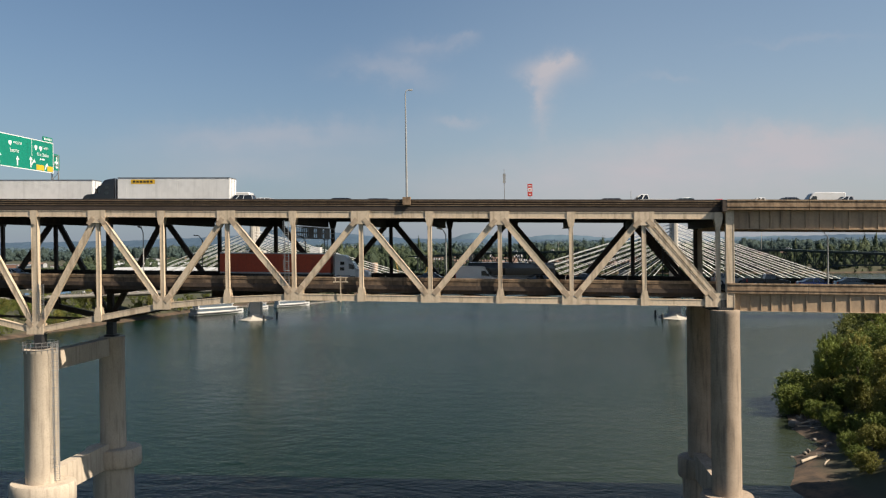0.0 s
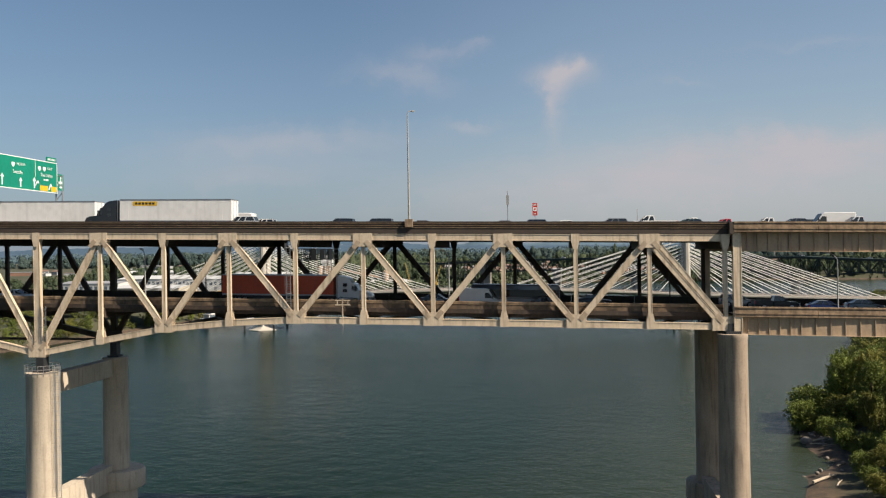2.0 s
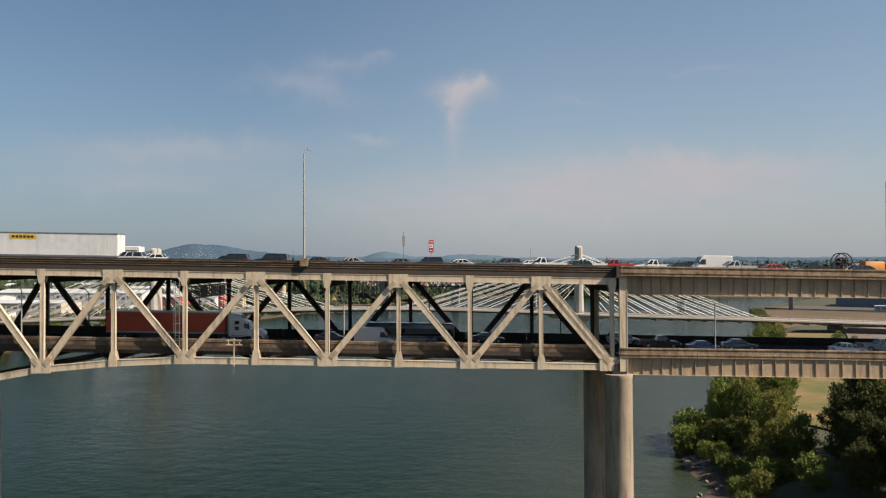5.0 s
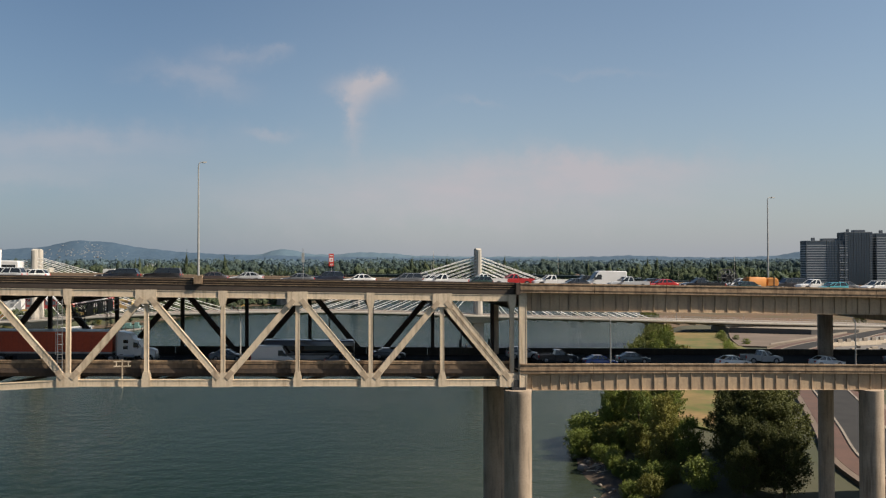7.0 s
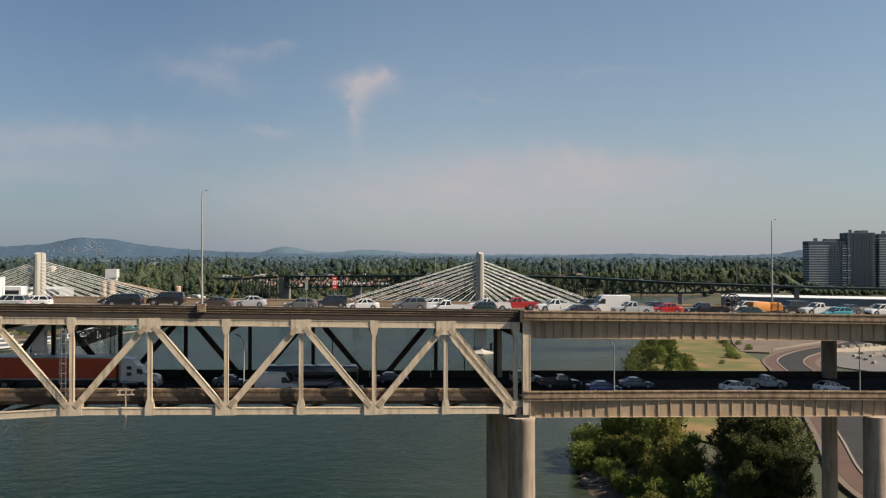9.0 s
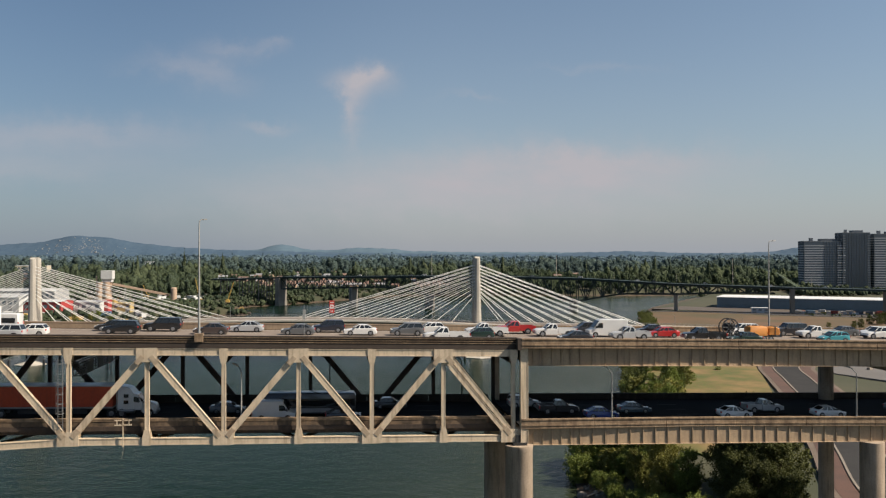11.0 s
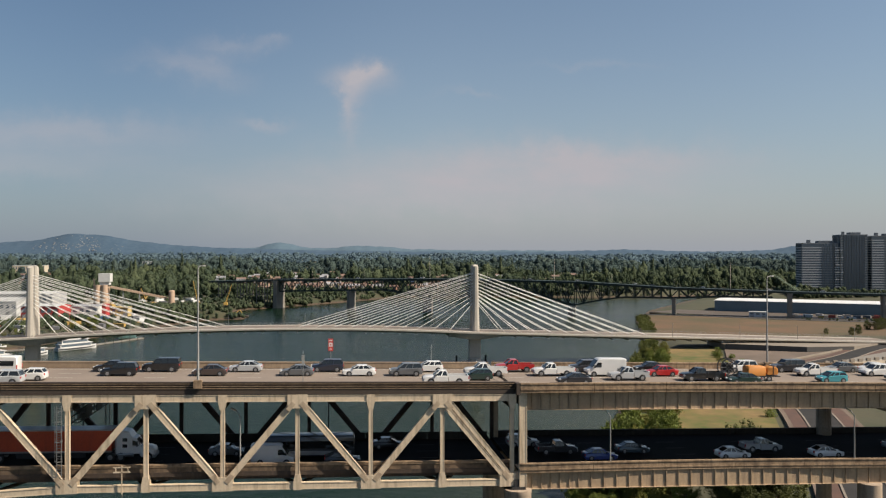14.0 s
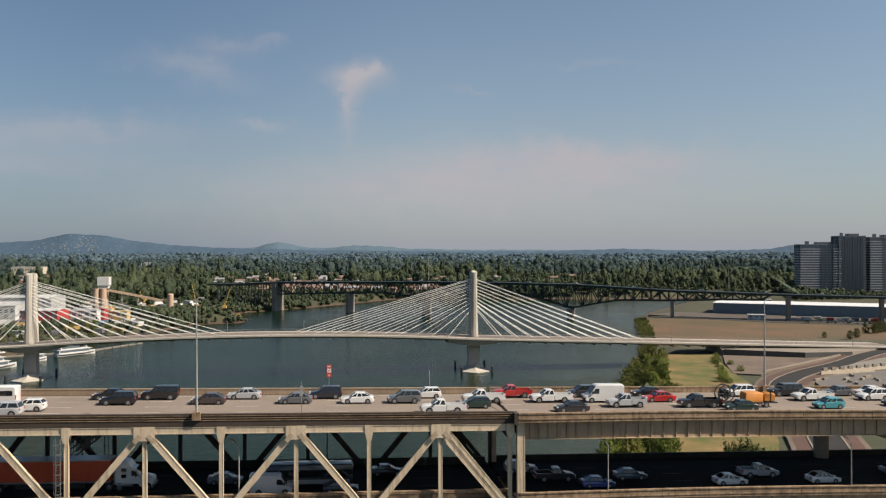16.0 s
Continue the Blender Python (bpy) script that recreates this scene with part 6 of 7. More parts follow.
# traffic on the upper deck, heading left along the bridge
for shape, colour, x, y in (("suv", "black", -52.5, 11.6), ("big_suv", "black", -47.8, 15.4), ("sedan", "black", -54.6, 15.5), ("sedan", "brown", -40.6, 11.6), ("sedan", "silver", -36.2, 15.4), ("hatch", "white", -62.7, 7.6),
                            ("suv", "silver", -64.6, 4.2), ("sedan", "grey", -28.8, 11.6), ("suv", "navy", -24.7, 15.4), ("sedan", "white", -20.2, 11.6), ("suv", "grey", -13.6, 11.5), ("hatch", "white", -9.9, 15.4),
                            ("hatch", "green", -4.0, 7.5), ("suv", "charcoal", 13.8, 15.4), ("sedan", "charcoal", 8.8, 4.2), ("sedan", "red", 24.2, 11.3), ("sedan", "black", 24.0, 15.4), ("suv", "white", 38.8, 15.3),
                            ("sedan", "green", 33.2, 4.0), ("big_suv", "charcoal", 46.6, 15.4), ("hatch", "teal", 47.3, 5.2), ("sedan", "grey", 55.6, 15.4), ("sedan", "white", 61.0, 15.4), ("suv", "white", 58.7, 11.4), ("sedan", "brown", 59.5, 6.6),
                            ("sedan", "white", -80.0, 11.6), ("big_suv", "black", -100.5, 11.6), ("sedan", "black", -84.5, 15.4), ("suv", "grey", 67.0, 7.0), ("sedan", "black", 71.0, 11.3)):
    car(shape, colour, x, y, TOP, -1)
pickup("white", -9.2, 4.2, TOP, -1, True)
pickup("red", 2.9, 15.4, TOP, -1, label="red pickup truck with an open bed")
pickup("white", -2.4, 11.5, TOP, -1, True)
pickup("white", 7.6, 11.4, TOP, -1, True)
pickup("silver", 17.7, 7.4, TOP, -1)
pickup("white", 48.4, 11.3, TOP, -1, True)
van("white", 15.6, 11.3, TOP, -1)
van("charcoal", 65.2, 14.7, TOP, -1, False, 5.2, label="dark passenger van in slow traffic")
van("white", -68.6, 11.6, TOP, -1, True, 6.4, True, "white shuttle van with a row of side windows")
# black pickup towing a trailer with a cable reel and orange machinery
tow = pickup("black", 28.2, 6.8, TOP, -1, True, "black pickup truck towing a utility trailer")
reel = thing("cable_reel", "large dark cable reel riding on a trailer", "reel")
for s in (-0.6, 0.54):
    rim = Mesh()
    for r0, r1 in ((1.12, 1.28), (0.34, 0.46)):
        rim.loft([[(r * math.cos(a), yy, 1.95 + r * math.sin(a)) for r, yy in ((r0, s), (r1, s), (r1, s + 0.06), (r0, s + 0.06))] for a in [k * math.tau / 24 for k in range(25)]], False)
    flange = part("flange", rim, DARKSTEEL, reel)
    for k in range(8):
        a = k * math.tau / 8
        part("spoke", Mesh().beam((0.4 * math.cos(a), s + 0.03, 1.95 + 0.4 * math.sin(a)), (1.16 * math.cos(a), s + 0.03, 1.95 + 1.16 * math.sin(a)), 0.05, 0.09, (0, 1, 0)), STEEL, flange)
part("drum", Mesh().tube((0, -0.53, 1.95), (0, 0.53, 1.95), 0.62, 0.62, 22), RUBBER, reel, smooth=True)
part("axle", Mesh().tube((0, -0.8, 1.95), (0, 0.8, 1.95), 0.07, 0.07, 8).beam((-0.7, -0.75, 0.7), (0, -0.75, 1.95), 0.1, 0.1).beam((0.7, -0.75, 0.7), (0, -0.75, 1.95), 0.1, 0.1), DARKSTEEL, reel)
part("stand", Mesh().box(-1.2, 1.2, -0.9, 0.9, 0.62, 0.75), DARKSTEEL, reel)
wheels(reel, (0.0,), 0.95, 0.36, "trailer")
put(reel, 32.2, 6.8, TOP, -1)
rig = thing("utility_trailer", "orange compressor and white tank on a flat trailer", "trailer")
ORANGE = paint("orange_machine_paint", (0.52, 0.20, 0.03), 0.6)
part("bed", Mesh().box(-2.3, 3.2, -1.0, 1.0, 0.62, 0.76), DARKSTEEL, rig)
part("compressor", hull([(-0.2, 0.78), (-0.2, 1.95), (0.0, 2.1), (2.4, 2.1), (2.6, 1.9), (2.6, 0.78)], 0.85), ORANGE, rig, smooth=True)
for k in range(6):
    part("louvre", Mesh().box(0.1 + k * 0.38, 0.34 + k * 0.38, -0.90, -0.84, 0.95, 1.75), LAMPWHITE, rig, "pale slatted side panel")
part("tank", hull([(-2.1, 0.9), (-2.2, 1.3), (-2.05, 1.85), (-1.6, 2.08), (-0.8, 2.05), (-0.45, 1.8), (-0.4, 0.9)], 0.7), ORANGE, rig, smooth=True)
part("strap", Mesh().box(-1.45, -1.35, -0.74, 0.74, 0.8, 2.12), RUBBER, rig)
wheels(rig, (-0.6, 0.4), 1.0, 0.36, "trailer")
put(rig, 37.6, 6.9, TOP, -1)
WHITEBOX, REDBOX = paint("white_trailer_skin", (0.74, 0.73, 0.71), 0.45), material("orange_red_container", (0.60, 0.085, 0.026), (0.54, 0.075, 0.026), 0.5, scale=0.3, fine=3, streak=0.25, stain=(0.2, 0.05, 0.03), bump=0.05)
white_truck = semi(-98.5, 7.6, TOP, -1, "white", WHITEBOX, "white articulated truck with a plain white box trailer")
yellow_truck = semi(-76.5, 4.0, TOP, -1, "black", WHITEBOX, "black-cab truck pulling a white trailer with yellow panel")
sign_panel = [o for o in yellow_truck.children if o.name.startswith("trailer")][0]
YELLOWP = paint("yellow_panel", (0.75, 0.45, 0.02), 0.5)
for s in (-1, 1):
    badge = part("logo_panel", Mesh().box(-0.3, 3.2, *sorted((s * 1.295, s * 1.30)), 3.25, 3.85), YELLOWP, sign_panel, "yellow logo panel")
    bars = Mesh()
    for k in range(6):
        bars.box(0.05 + k * 0.5, 0.42 + k * 0.5, *sorted((s * 1.301, s * 1.304)), 3.4, 3.7)
    part("logo_mark", bars, BLACKPLASTIC, sign_panel)
red_truck = semi(-57.5, 7.9, LOWD, 1, "white", REDBOX, "white-cab truck pulling an orange-red container", True, True)
box_truck = thing("box_truck", "white box truck with a plain cargo body", "truck", group="large trucks on the bridge")
trailer_box(box_truck, -4.6, 2.6, 0.95, 3.7, WHITEBOX, "cargo_box")
part("cab", hull([(2.8, 0.5), (2.8, 2.3), (3.0, 2.4), (3.9, 2.35), (4.5, 1.45), (5.3, 1.2), (5.4, 0.6), (5.2, 0.4)], 1.02), car_paint("white_car_paint", COLOURS["white"]), box_truck, smooth=True)
part("windscreen", Mesh().loft([[(4.35, -0.85, 1.5), (4.6, -0.85, 1.5), (4.6, 0.85, 1.5), (4.35, 0.85, 1.5)], [(3.85, -0.8, 2.25), (4.02, -0.8, 2.25), (4.02, 0.8, 2.25), (3.85, 0.8, 2.25)]]), GLASS, box_truck)
part("chassis", Mesh().box(-4.4, 4.8, -0.45, 0.45, 0.5, 0.8), DARKSTEEL, box_truck)
wheels(box_truck, (-3.0, 4.2), 1.05, 0.44, "box")
put(box_truck, -76.0, 15.6, TOP, -1)
# traffic on the lower deck, heading right
for shape, colour, x, y in (("sedan", "grey", -38.1, 9.5), ("suv", "white", -26.5, 12.8), ("sedan", "charcoal", -22.6, 4.4), ("sedan", "blue", 12.5, 4.4), ("sedan", "slate", 18.5, 8.0), ("sedan", "white", 31.8, 4.4),
                            ("sedan", "white", 45.9, 4.4), ("sedan", "charcoal", -53.0, 12.4), ("suv", "charcoal", -60.0, 12.4), ("suv", "silver", 3.5, 12.4), ("sedan", "black", -16.0, 12.4),
                            ("sedan", "white", -101.0, 8.2), ("sedan", "slate", 60.0, 8.0)):
    car(shape, colour, x, y, LOWD, 1)
van("white", -31.6, 4.5, LOWD, 1, True, 5.6)
pickup("charcoal", 7.4, 8.0, LOWD + 0.0, 1, False, "dark grey pickup truck with an open bed")
pickup("silver", 38.0, 8.0, LOWD, 1)
# a few cars crossing the green bridge
BEARING = math.degrees(math.atan2(RB.y - RA.y, RB.x - RA.x))
for k, (s, off, shape, colour) in enumerate(((0.03, -3, "sedan", "white"), (0.12, 2, "suv", "silver"), (0.22, -3, "suv", "white"), (0.37, 3, "sedan", "grey"), (0.40, -3, "suv", "white"), (0.55, 3, "sedan", "white"), (0.68, -3, "sedan", "silver"),
                                             (0.80, 3, "suv", "white"), (0.93, -3, "sedan", "white"), (0.97, 3, "suv", "charcoal"), (1.08, -3, "sedan", "silver"), (1.22, 3, "suv", "white"), (1.33, -3, "sedan", "white"))):
    v = car(shape, colour, 0, 0, 0, 1, "%s car crossing the green truss bridge" % colour)
    v.matrix_basis = pose(*rpt(s, off, rdeck(s) + 0.012), 0, 0, BEARING + (180 if off < 0 else 0))
    v["group"] = "cars on the green bridge"
bus = thing("articulated_bus", "dark city bus with a pale lower side", "bus")
part("body", hull([(-6.0, 0.45), (-6.0, 2.9), (-5.8, 3.05), (5.8, 3.05), (6.0, 2.8), (6.05, 0.5), (5.8, 0.32), (-5.8, 0.32)], 1.27), car_paint("charcoal_car_paint", COLOURS["charcoal"]), bus, smooth=True)
part("side_band", Mesh().box(-5.7, 5.6, -1.285, 1.285, 0.5, 1.05), GREYW, bus)
part("window_band", Mesh().box(-5.4, 5.9, -1.28, 1.28, 1.35, 2.35), GLASS, bus)
part("windscreen", Mesh().box(5.95, 6.06, -1.1, 1.1, 1.1, 2.7), GLASS, bus)
wheels(bus, (-3.6, 3.7), 1.27, 0.48, "bus")
put(bus, -27.0, 8.0, LOWD, 1)

# ---- lamps and signs of the big bridge ----


def tall_lamp(x, y, z, h, reach, label):
    p = thing("street_lamp", label, "street lamp", at=(x, y, z), group="tall lamps of the bridge")
    part("base", Mesh().box(-0.5, 0.5, -0.45, 0.3, -0.75, 0.25), STAINED, p)
    part("pole", Mesh().loft([[(r * math.cos(k * math.tau / 10), r * math.sin(k * math.tau / 10), zz) for k in range(10)] for r, zz in ((0.15, 0.2), (0.11, h * 0.5), (0.07, h - 0.5))]), LIGHTPOLE, p, smooth=True)
    a = Mesh()
    pts = [(0, 0, h - 0.6), (0.12 * reach, 0.1 * reach, h - 0.15), (0.5 * reach, 0.3 * reach, h), (reach, 0.6 * reach, h + 0.02)]
    for q, r in zip(pts, pts[1:]):
        a.tube(q, r, 0.06, 0.06, 6)
    part("arm", a, LIGHTPOLE, p)
    part("lamp_head", Mesh().beam((reach * 0.8, reach * 0.5, h), (reach * 1.5, reach * 0.9, h + 0.02), 0.34, 0.16), LIGHTPOLE, p)
    return p


tall_lamp(-40.25, -0.35, 46.3 + grade(-40.25), 14.3, 0.55, "tall slim grey lamp post on the bridge rail")
tall_lamp(45.1, 18.75, 46.1 + grade(45.1), 14.0, 1.1, "tall grey lamp post on the far parapet")
for x in (12.4, 47.0, -35.3, -77.0):
    p = thing("street_lamp", "short grey lamp post on the lower parapet", "street lamp", at=(x, 0.05 - overhang(x, 0.15) if x > 0 else 0.75, 35.75 + grade(x)), group="lamps of the lower deck")
    part("pole", Mesh().tube((0, 0, -0.4), (0, 0, 6.0), 0.1, 0.07, 8), LIGHTPOLE, p)
    part("arm", Mesh().tube((0, 0, 5.9), (-0.35, 0.3, 6.5), 0.06, 0.06, 6).tube((-0.35, 0.3, 6.5), (-0.75, 0.7, 6.75), 0.06, 0.06, 6), STEEL, p)
    part("lamp_head", Mesh().beam((-0.6, 0.6, 6.7), (-1.2, 1.1, 6.85), 0.3, 0.16), STEEL, p)
for x in (-75.6, -59, -24.5, -4.8):
    p = thing("street_lamp", "dark lamp post on the far side of the lower deck", "street lamp", at=(x, 17.55, 35.6 + grade(x)), group="lamps of the lower deck")
    part("pole", Mesh().tube((0, 0, -0.6), (0, 0, 5.2), 0.1, 0.08, 8).tube((0, 0, 5.2), (-0.5, -0.2, 5.9), 0.07, 0.07, 6), DARKSTEEL, p)
    part("lamp_head", Mesh().beam((-0.5, -0.2, 5.9), (-1.2, -0.5, 6.0), 0.3, 0.16), DARKSTEEL, p)

SIGNGREEN, SIGNWHITE = paint("green_sign_sheet", (0.0, 0.21, 0.135), 0.5), paint("white_sign_sheet", (0.78, 0.78, 0.76), 0.5)
GX = -100.8
gz = grade(GX)
gantry = thing("sign_gantry", "overhead lattice gantry carrying a green highway sign", "sign gantry")
for y in (18.9, -0.7):
    m = Mesh()
    for a in (-0.55, 0.55):
        m.tube((GX + a, y, 45.0 + gz), (GX + a, y, 54.4 + gz), 0.11, 0.11, 8)
    for k in range(7):
        z0 = 45.6 + gz + k * 1.2
        m.tube((GX - 0.55, y, z0), (GX + 0.55, y, z0 + 1.2), 0.05, 0.05, 6)
    part("leg", m, STEEL, gantry)
m = Mesh()
for a in (-0.55, 0.55):
    for z in (52.7, 54.2):
        m.tube((GX + a, -0.7, z + gz), (GX + a, 18.9, z + gz), 0.1, 0.1, 8)
for k in range(15):
    y0 = -0.7 + k * 19.6 / 15
    for a in (-0.55, 0.55):
        m.tube((GX + a, y0, 52.7 + gz), (GX + a, y0 + 19.6 / 15, 54.2 + gz), 0.05, 0.05, 6)
        m.tube((GX + a, y0, 54.2 + gz), (GX + a, y0 + 19.6 / 15, 52.7 + gz), 0.04, 0.04, 6)
part("truss", m, STEEL, gantry)
SY0, SY1, SZ0, SZ1 = 2.95, 17.05, 51.3 + gz, 56.15 + gz
sx = GX + 0.85
board = part("sign_board", Mesh().box(sx - 0.1, sx, SY0, SY1, SZ0, SZ1), SIGNGREEN, gantry, "large green highway sign board with white border")
edge = Mesh()
for y0, y1, z0, z1 in ((SY0, SY1, SZ0, SZ0 + 0.12), (SY0, SY1, SZ1 - 0.12, SZ1), (SY0, SY0 + 0.12, SZ0 + 0.12, SZ1 - 0.12), (SY1 - 0.12, SY1, SZ0 + 0.12, SZ1 - 0.12), (11.38, 11.46, SZ0 + 2.2, SZ1 - 0.12)):
    edge.box(sx, sx + 0.012, y0, y1, z0, z1)
part("border", edge, SIGNWHITE, board)


def arrow(y, z, h, slant=0.0):
    m = Mesh()
    m.prism([(sx + 0.003, y - 0.13, z), (sx + 0.003, y + 0.13, z), (sx + 0.003, y + 0.13 + slant * 0.8, z + h - 0.5), (sx + 0.003, y - 0.13 + slant * 0.8, z + h - 0.5)], (0.012, 0, 0))
    m.prism([(sx + 0.018, y - 0.42 + slant, z + h - 0.55), (sx + 0.018, y + 0.42 + slant, z + h - 0.55), (sx + 0.018, y + slant * 1.3, z + h)], (0.01, 0, 0))
    return m


for y, z, h, sl in ((3.7, SZ0 + 0.4, 1.7, 0), (7.87, SZ0 + 0.4, 1.4, 0), (11.13, SZ0 + 0.4, 1.7, 0), (11.29, SZ0 + 0.8, 1.0, 0.6), (14.78, SZ0 + 0.4, 1.1, 0.45)):
    part("arrow", arrow(y, z, h, sl), SIGNWHITE, board)
part("yellow_panel", Mesh().box(sx + 0.002, sx + 0.014, 12.54, 14.55, SZ0 + 0.2, SZ0 + 1.0), YELLOWP, board)
part("yellow_panel", Mesh().box(sx + 0.002, sx + 0.014, 15.38, 16.84, SZ0 + 0.2, SZ0 + 1.0), YELLOWP, board)
part("exit_tab", Mesh().box(sx - 0.1, sx, 14.3, 16.88, SZ1 + 0.02, SZ1 + 0.75), SIGNGREEN, board)
tab = Mesh()
for k in range(6):
    tab.box(sx + 0.003, sx + 0.012, 14.63 + k * 0.35, 14.84 + k * 0.35, SZ1 + 0.25, SZ1 + 0.55)
part("tab_bars", tab, SIGNWHITE, board)
for name, y in (("route_shield", 6.2), ("route_shield", 12.46), ("route_shield", 13.71)):
    part(name, Mesh().prism([(sx + 0.003, y + a, SZ1 - 1.3 + b) for a, b in ((-0.34, 0.36), (0.34, 0.36), (0.37, 0.0), (0.0, -0.42), (-0.37, 0.0))], (0.012, 0, 0)), SIGNWHITE, board)
part("airport_sign", Mesh().box(GX + 0.5, GX + 0.58, 17.6, 19.2, SZ0 + 0.6, SZ0 + 3.2), SIGNGREEN, gantry)
plane = Mesh().box(GX + 0.582, GX + 0.59, 18.3, 18.5, SZ0 + 0.9, SZ0 + 2.8).box(GX + 0.584, GX + 0.592, 17.8, 19.0, SZ0 + 1.7, SZ0 + 2.0).box(GX + 0.584, GX + 0.592, 18.05, 18.75, SZ0 + 1.0, SZ0 + 1.2)
part("plane_symbol", plane, SIGNWHITE, gantry)


def lettering(text, y, z, size):
    cu = bpy.data.curves.new("lettering", "FONT")
    cu.body, cu.size, cu.align_x = text, size, "CENTER"
    tmp = bpy.data.objects.new("lettering", cu)
    me = bpy.data.meshes.new_from_object(tmp)
    bpy.data.objects.remove(tmp)
    me.transform(pose(sx + 0.016, y, z, 90, 0, 90))
    me.materials.clear()
    me.materials.append(SIGNWHITE)
    ob = part("lettering", me, SIGNWHITE, board)
    return ob


lettering("NORTH", 8.0, SZ1 - 1.3, 0.56)
lettering("Seattle", 7.21, SZ1 - 2.55, 0.8)
lettering("EAST", 15.1, SZ1 - 1.3, 0.54)
lettering("The Dalles", 14.2, SZ1 - 2.45, 0.72)
bars = Mesh()
for y0, y1 in ((13.5, 13.8), (13.95, 14.7)):
    bars.box(sx + 0.003, sx + 0.012, y0, y1, SZ1 - 3.05, SZ1 - 2.8)
part("text_bar", bars, SIGNWHITE, board)

# small red and white navigation sign on the far rail, poles and hanging frame
nav = thing("rail_sign", "small red and white sign on a post", "sign", at=(-24.2, 18.75, 46.5 + grade(-24.2)))
part("post", Mesh().tube((0, 0.12, -0.9), (0, 0.12, 3.0), 0.05, 0.05, 6), STEEL, nav)
NAVRED = paint("red_sign_sheet", (0.55, 0.035, 0.02), 0.5)
part("panel", Mesh().box(-0.36, 0.36, 0, 0.05, 1.35, 3.2), NAVRED, nav)
part("white_mark", Mesh().box(-0.27, 0.27, -0.015, -0.003, 2.02, 2.6), SIGNWHITE, nav)
part("red_mark", Mesh().box(-0.1, 0.1, -0.022, -0.016, 2.18, 2.44), NAVRED, nav)
part("white_mark", Mesh().box(-0.16, -0.05, -0.015, -0.003, 1.5, 1.72), SIGNWHITE, nav)
part("white_mark", Mesh().box(0.05, 0.16, -0.015, -0.003, 1.5, 1.72), SIGNWHITE, nav)
part("white_mark", Mesh().box(-0.24, 0.24, -0.015, -0.003, 2.85, 3.0), SIGNWHITE, nav)
rod = thing("marker_pole", "slim white pole standing on the far rail", "pole", at=(-9.1, 18.9, 46.2 + grade(-9.1)))
part("pole", Mesh().tube((0, 0, -0.4), (0, 0, 2.6), 0.045, 0.04, 6), LIGHTPOLE, rod)
mast = thing("antenna_mast", "thin grey pole with a small cabinet", "pole", at=(-27.5, 4.0, 45.3 + grade(-27.5)))
mast.location.y = -0.2
mast.location.z += 0.9
part("pole", Mesh().tube((0, 0, -0.3), (0, 0, 4.0), 0.05, 0.04, 6), STEEL, mast)
part("cabinet", Mesh().box(-0.17, 0.17, -0.12, 0.12, 2.2, 3.4), LIGHTPOLE, mast)
hang = thing("hanging_frame", "small pale steel frame hung below the lower rail", "frame", at=(-49.2, -0.35, 35.3 + grade(-49.2)))
part("bar", Mesh().box(-1.0, 1.0, -0.25, -0.15, 0.0, 0.14).box(-1.0, 1.0, -0.25, -0.15, 0.6, 0.7), CREAM, hang)
part("upright", Mesh().box(-0.75, -0.65, -0.25, -0.15, 0.14, 0.6).box(0.65, 0.75, -0.25, -0.15, 0.14, 0.6).box(-0.06, 0.06, -0.25, -0.15, -2.6, 0.9), CREAM, hang)
part("rope", Mesh().tube((0.1, -0.2, -2.6), (-0.15, -0.2, -4.0), 0.018, 0.018, 5), TANBAR, hang)
# dark lattice gantry across the lower deck, with a ladder on the far post
lattice = thing("overhead_gantry", "dark steel lattice gantry spanning the lower deck", "gantry", at=(-55.0, 0, 0))
for a in (-0.4, 0.4):
    for z in (42.3, 43.05, 43.8):
        part("chord", Mesh().beam((a, 0.6, z), (a, 17.9, z), 0.10, 0.13), DARKSTEEL, lattice)
    for k in range(17):
        yy = 0.9 + k * 1.04
        part("upright", Mesh().beam((a, yy, 42.3), (a, yy, 43.8), 0.08, 0.08), DARKSTEEL, lattice)
for k in range(0, 17, 2):
    yy = 0.9 + k * 1.04
    part("cross_bar", Mesh().beam((-0.4, yy, 42.3), (0.4, yy, 42.3), 0.07, 0.07).beam((-0.4, yy, 43.8), (0.4, yy, 43.8), 0.07, 0.07), DARKSTEEL, lattice)
for yy in (4.6, 9.2, 13.8):
    part("sign_panel", Mesh().box(0.46, 0.52, yy - 1.3, yy + 1.3, 42.25, 43.7), DARKSTEEL, lattice)
part("ladder", caged_ladder(-0.55, 17.0, 36.6, 43.6, 0.28), DARKSTEEL, lattice, "dark caged ladder on the far post")

# ---- trees and scrub ----
LEAF_A = leaf_material("broad_green_leaves", (0.070, 0.096, 0.019), (0.195, 0.228, 0.045), 0.6, 0.25)
LEAF_B = leaf_material("dark_green_leaves", (0.030, 0.038, 0.011), (0.128, 0.134, 0.036), 0.7, 0.25)
LEAF_C = leaf_material("olive_bush_leaves", (0.088, 0.094, 0.020), (0.240, 0.222, 0.050), 0.6, 0.25)
FRINGE = leaf_material("far_leaf_sprays", (0.040, 0.063, 0.042), (0.100, 0.128, 0.060), 0.9, 0.35)
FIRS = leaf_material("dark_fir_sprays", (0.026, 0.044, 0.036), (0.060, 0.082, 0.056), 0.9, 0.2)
# foliage turns bluer and paler farther off: haze put into the colours
MIDFRINGE = leaf_material("haze_tinted_mid_sprays", (0.060, 0.092, 0.092), (0.082, 0.116, 0.104), 0.9, 0.3)
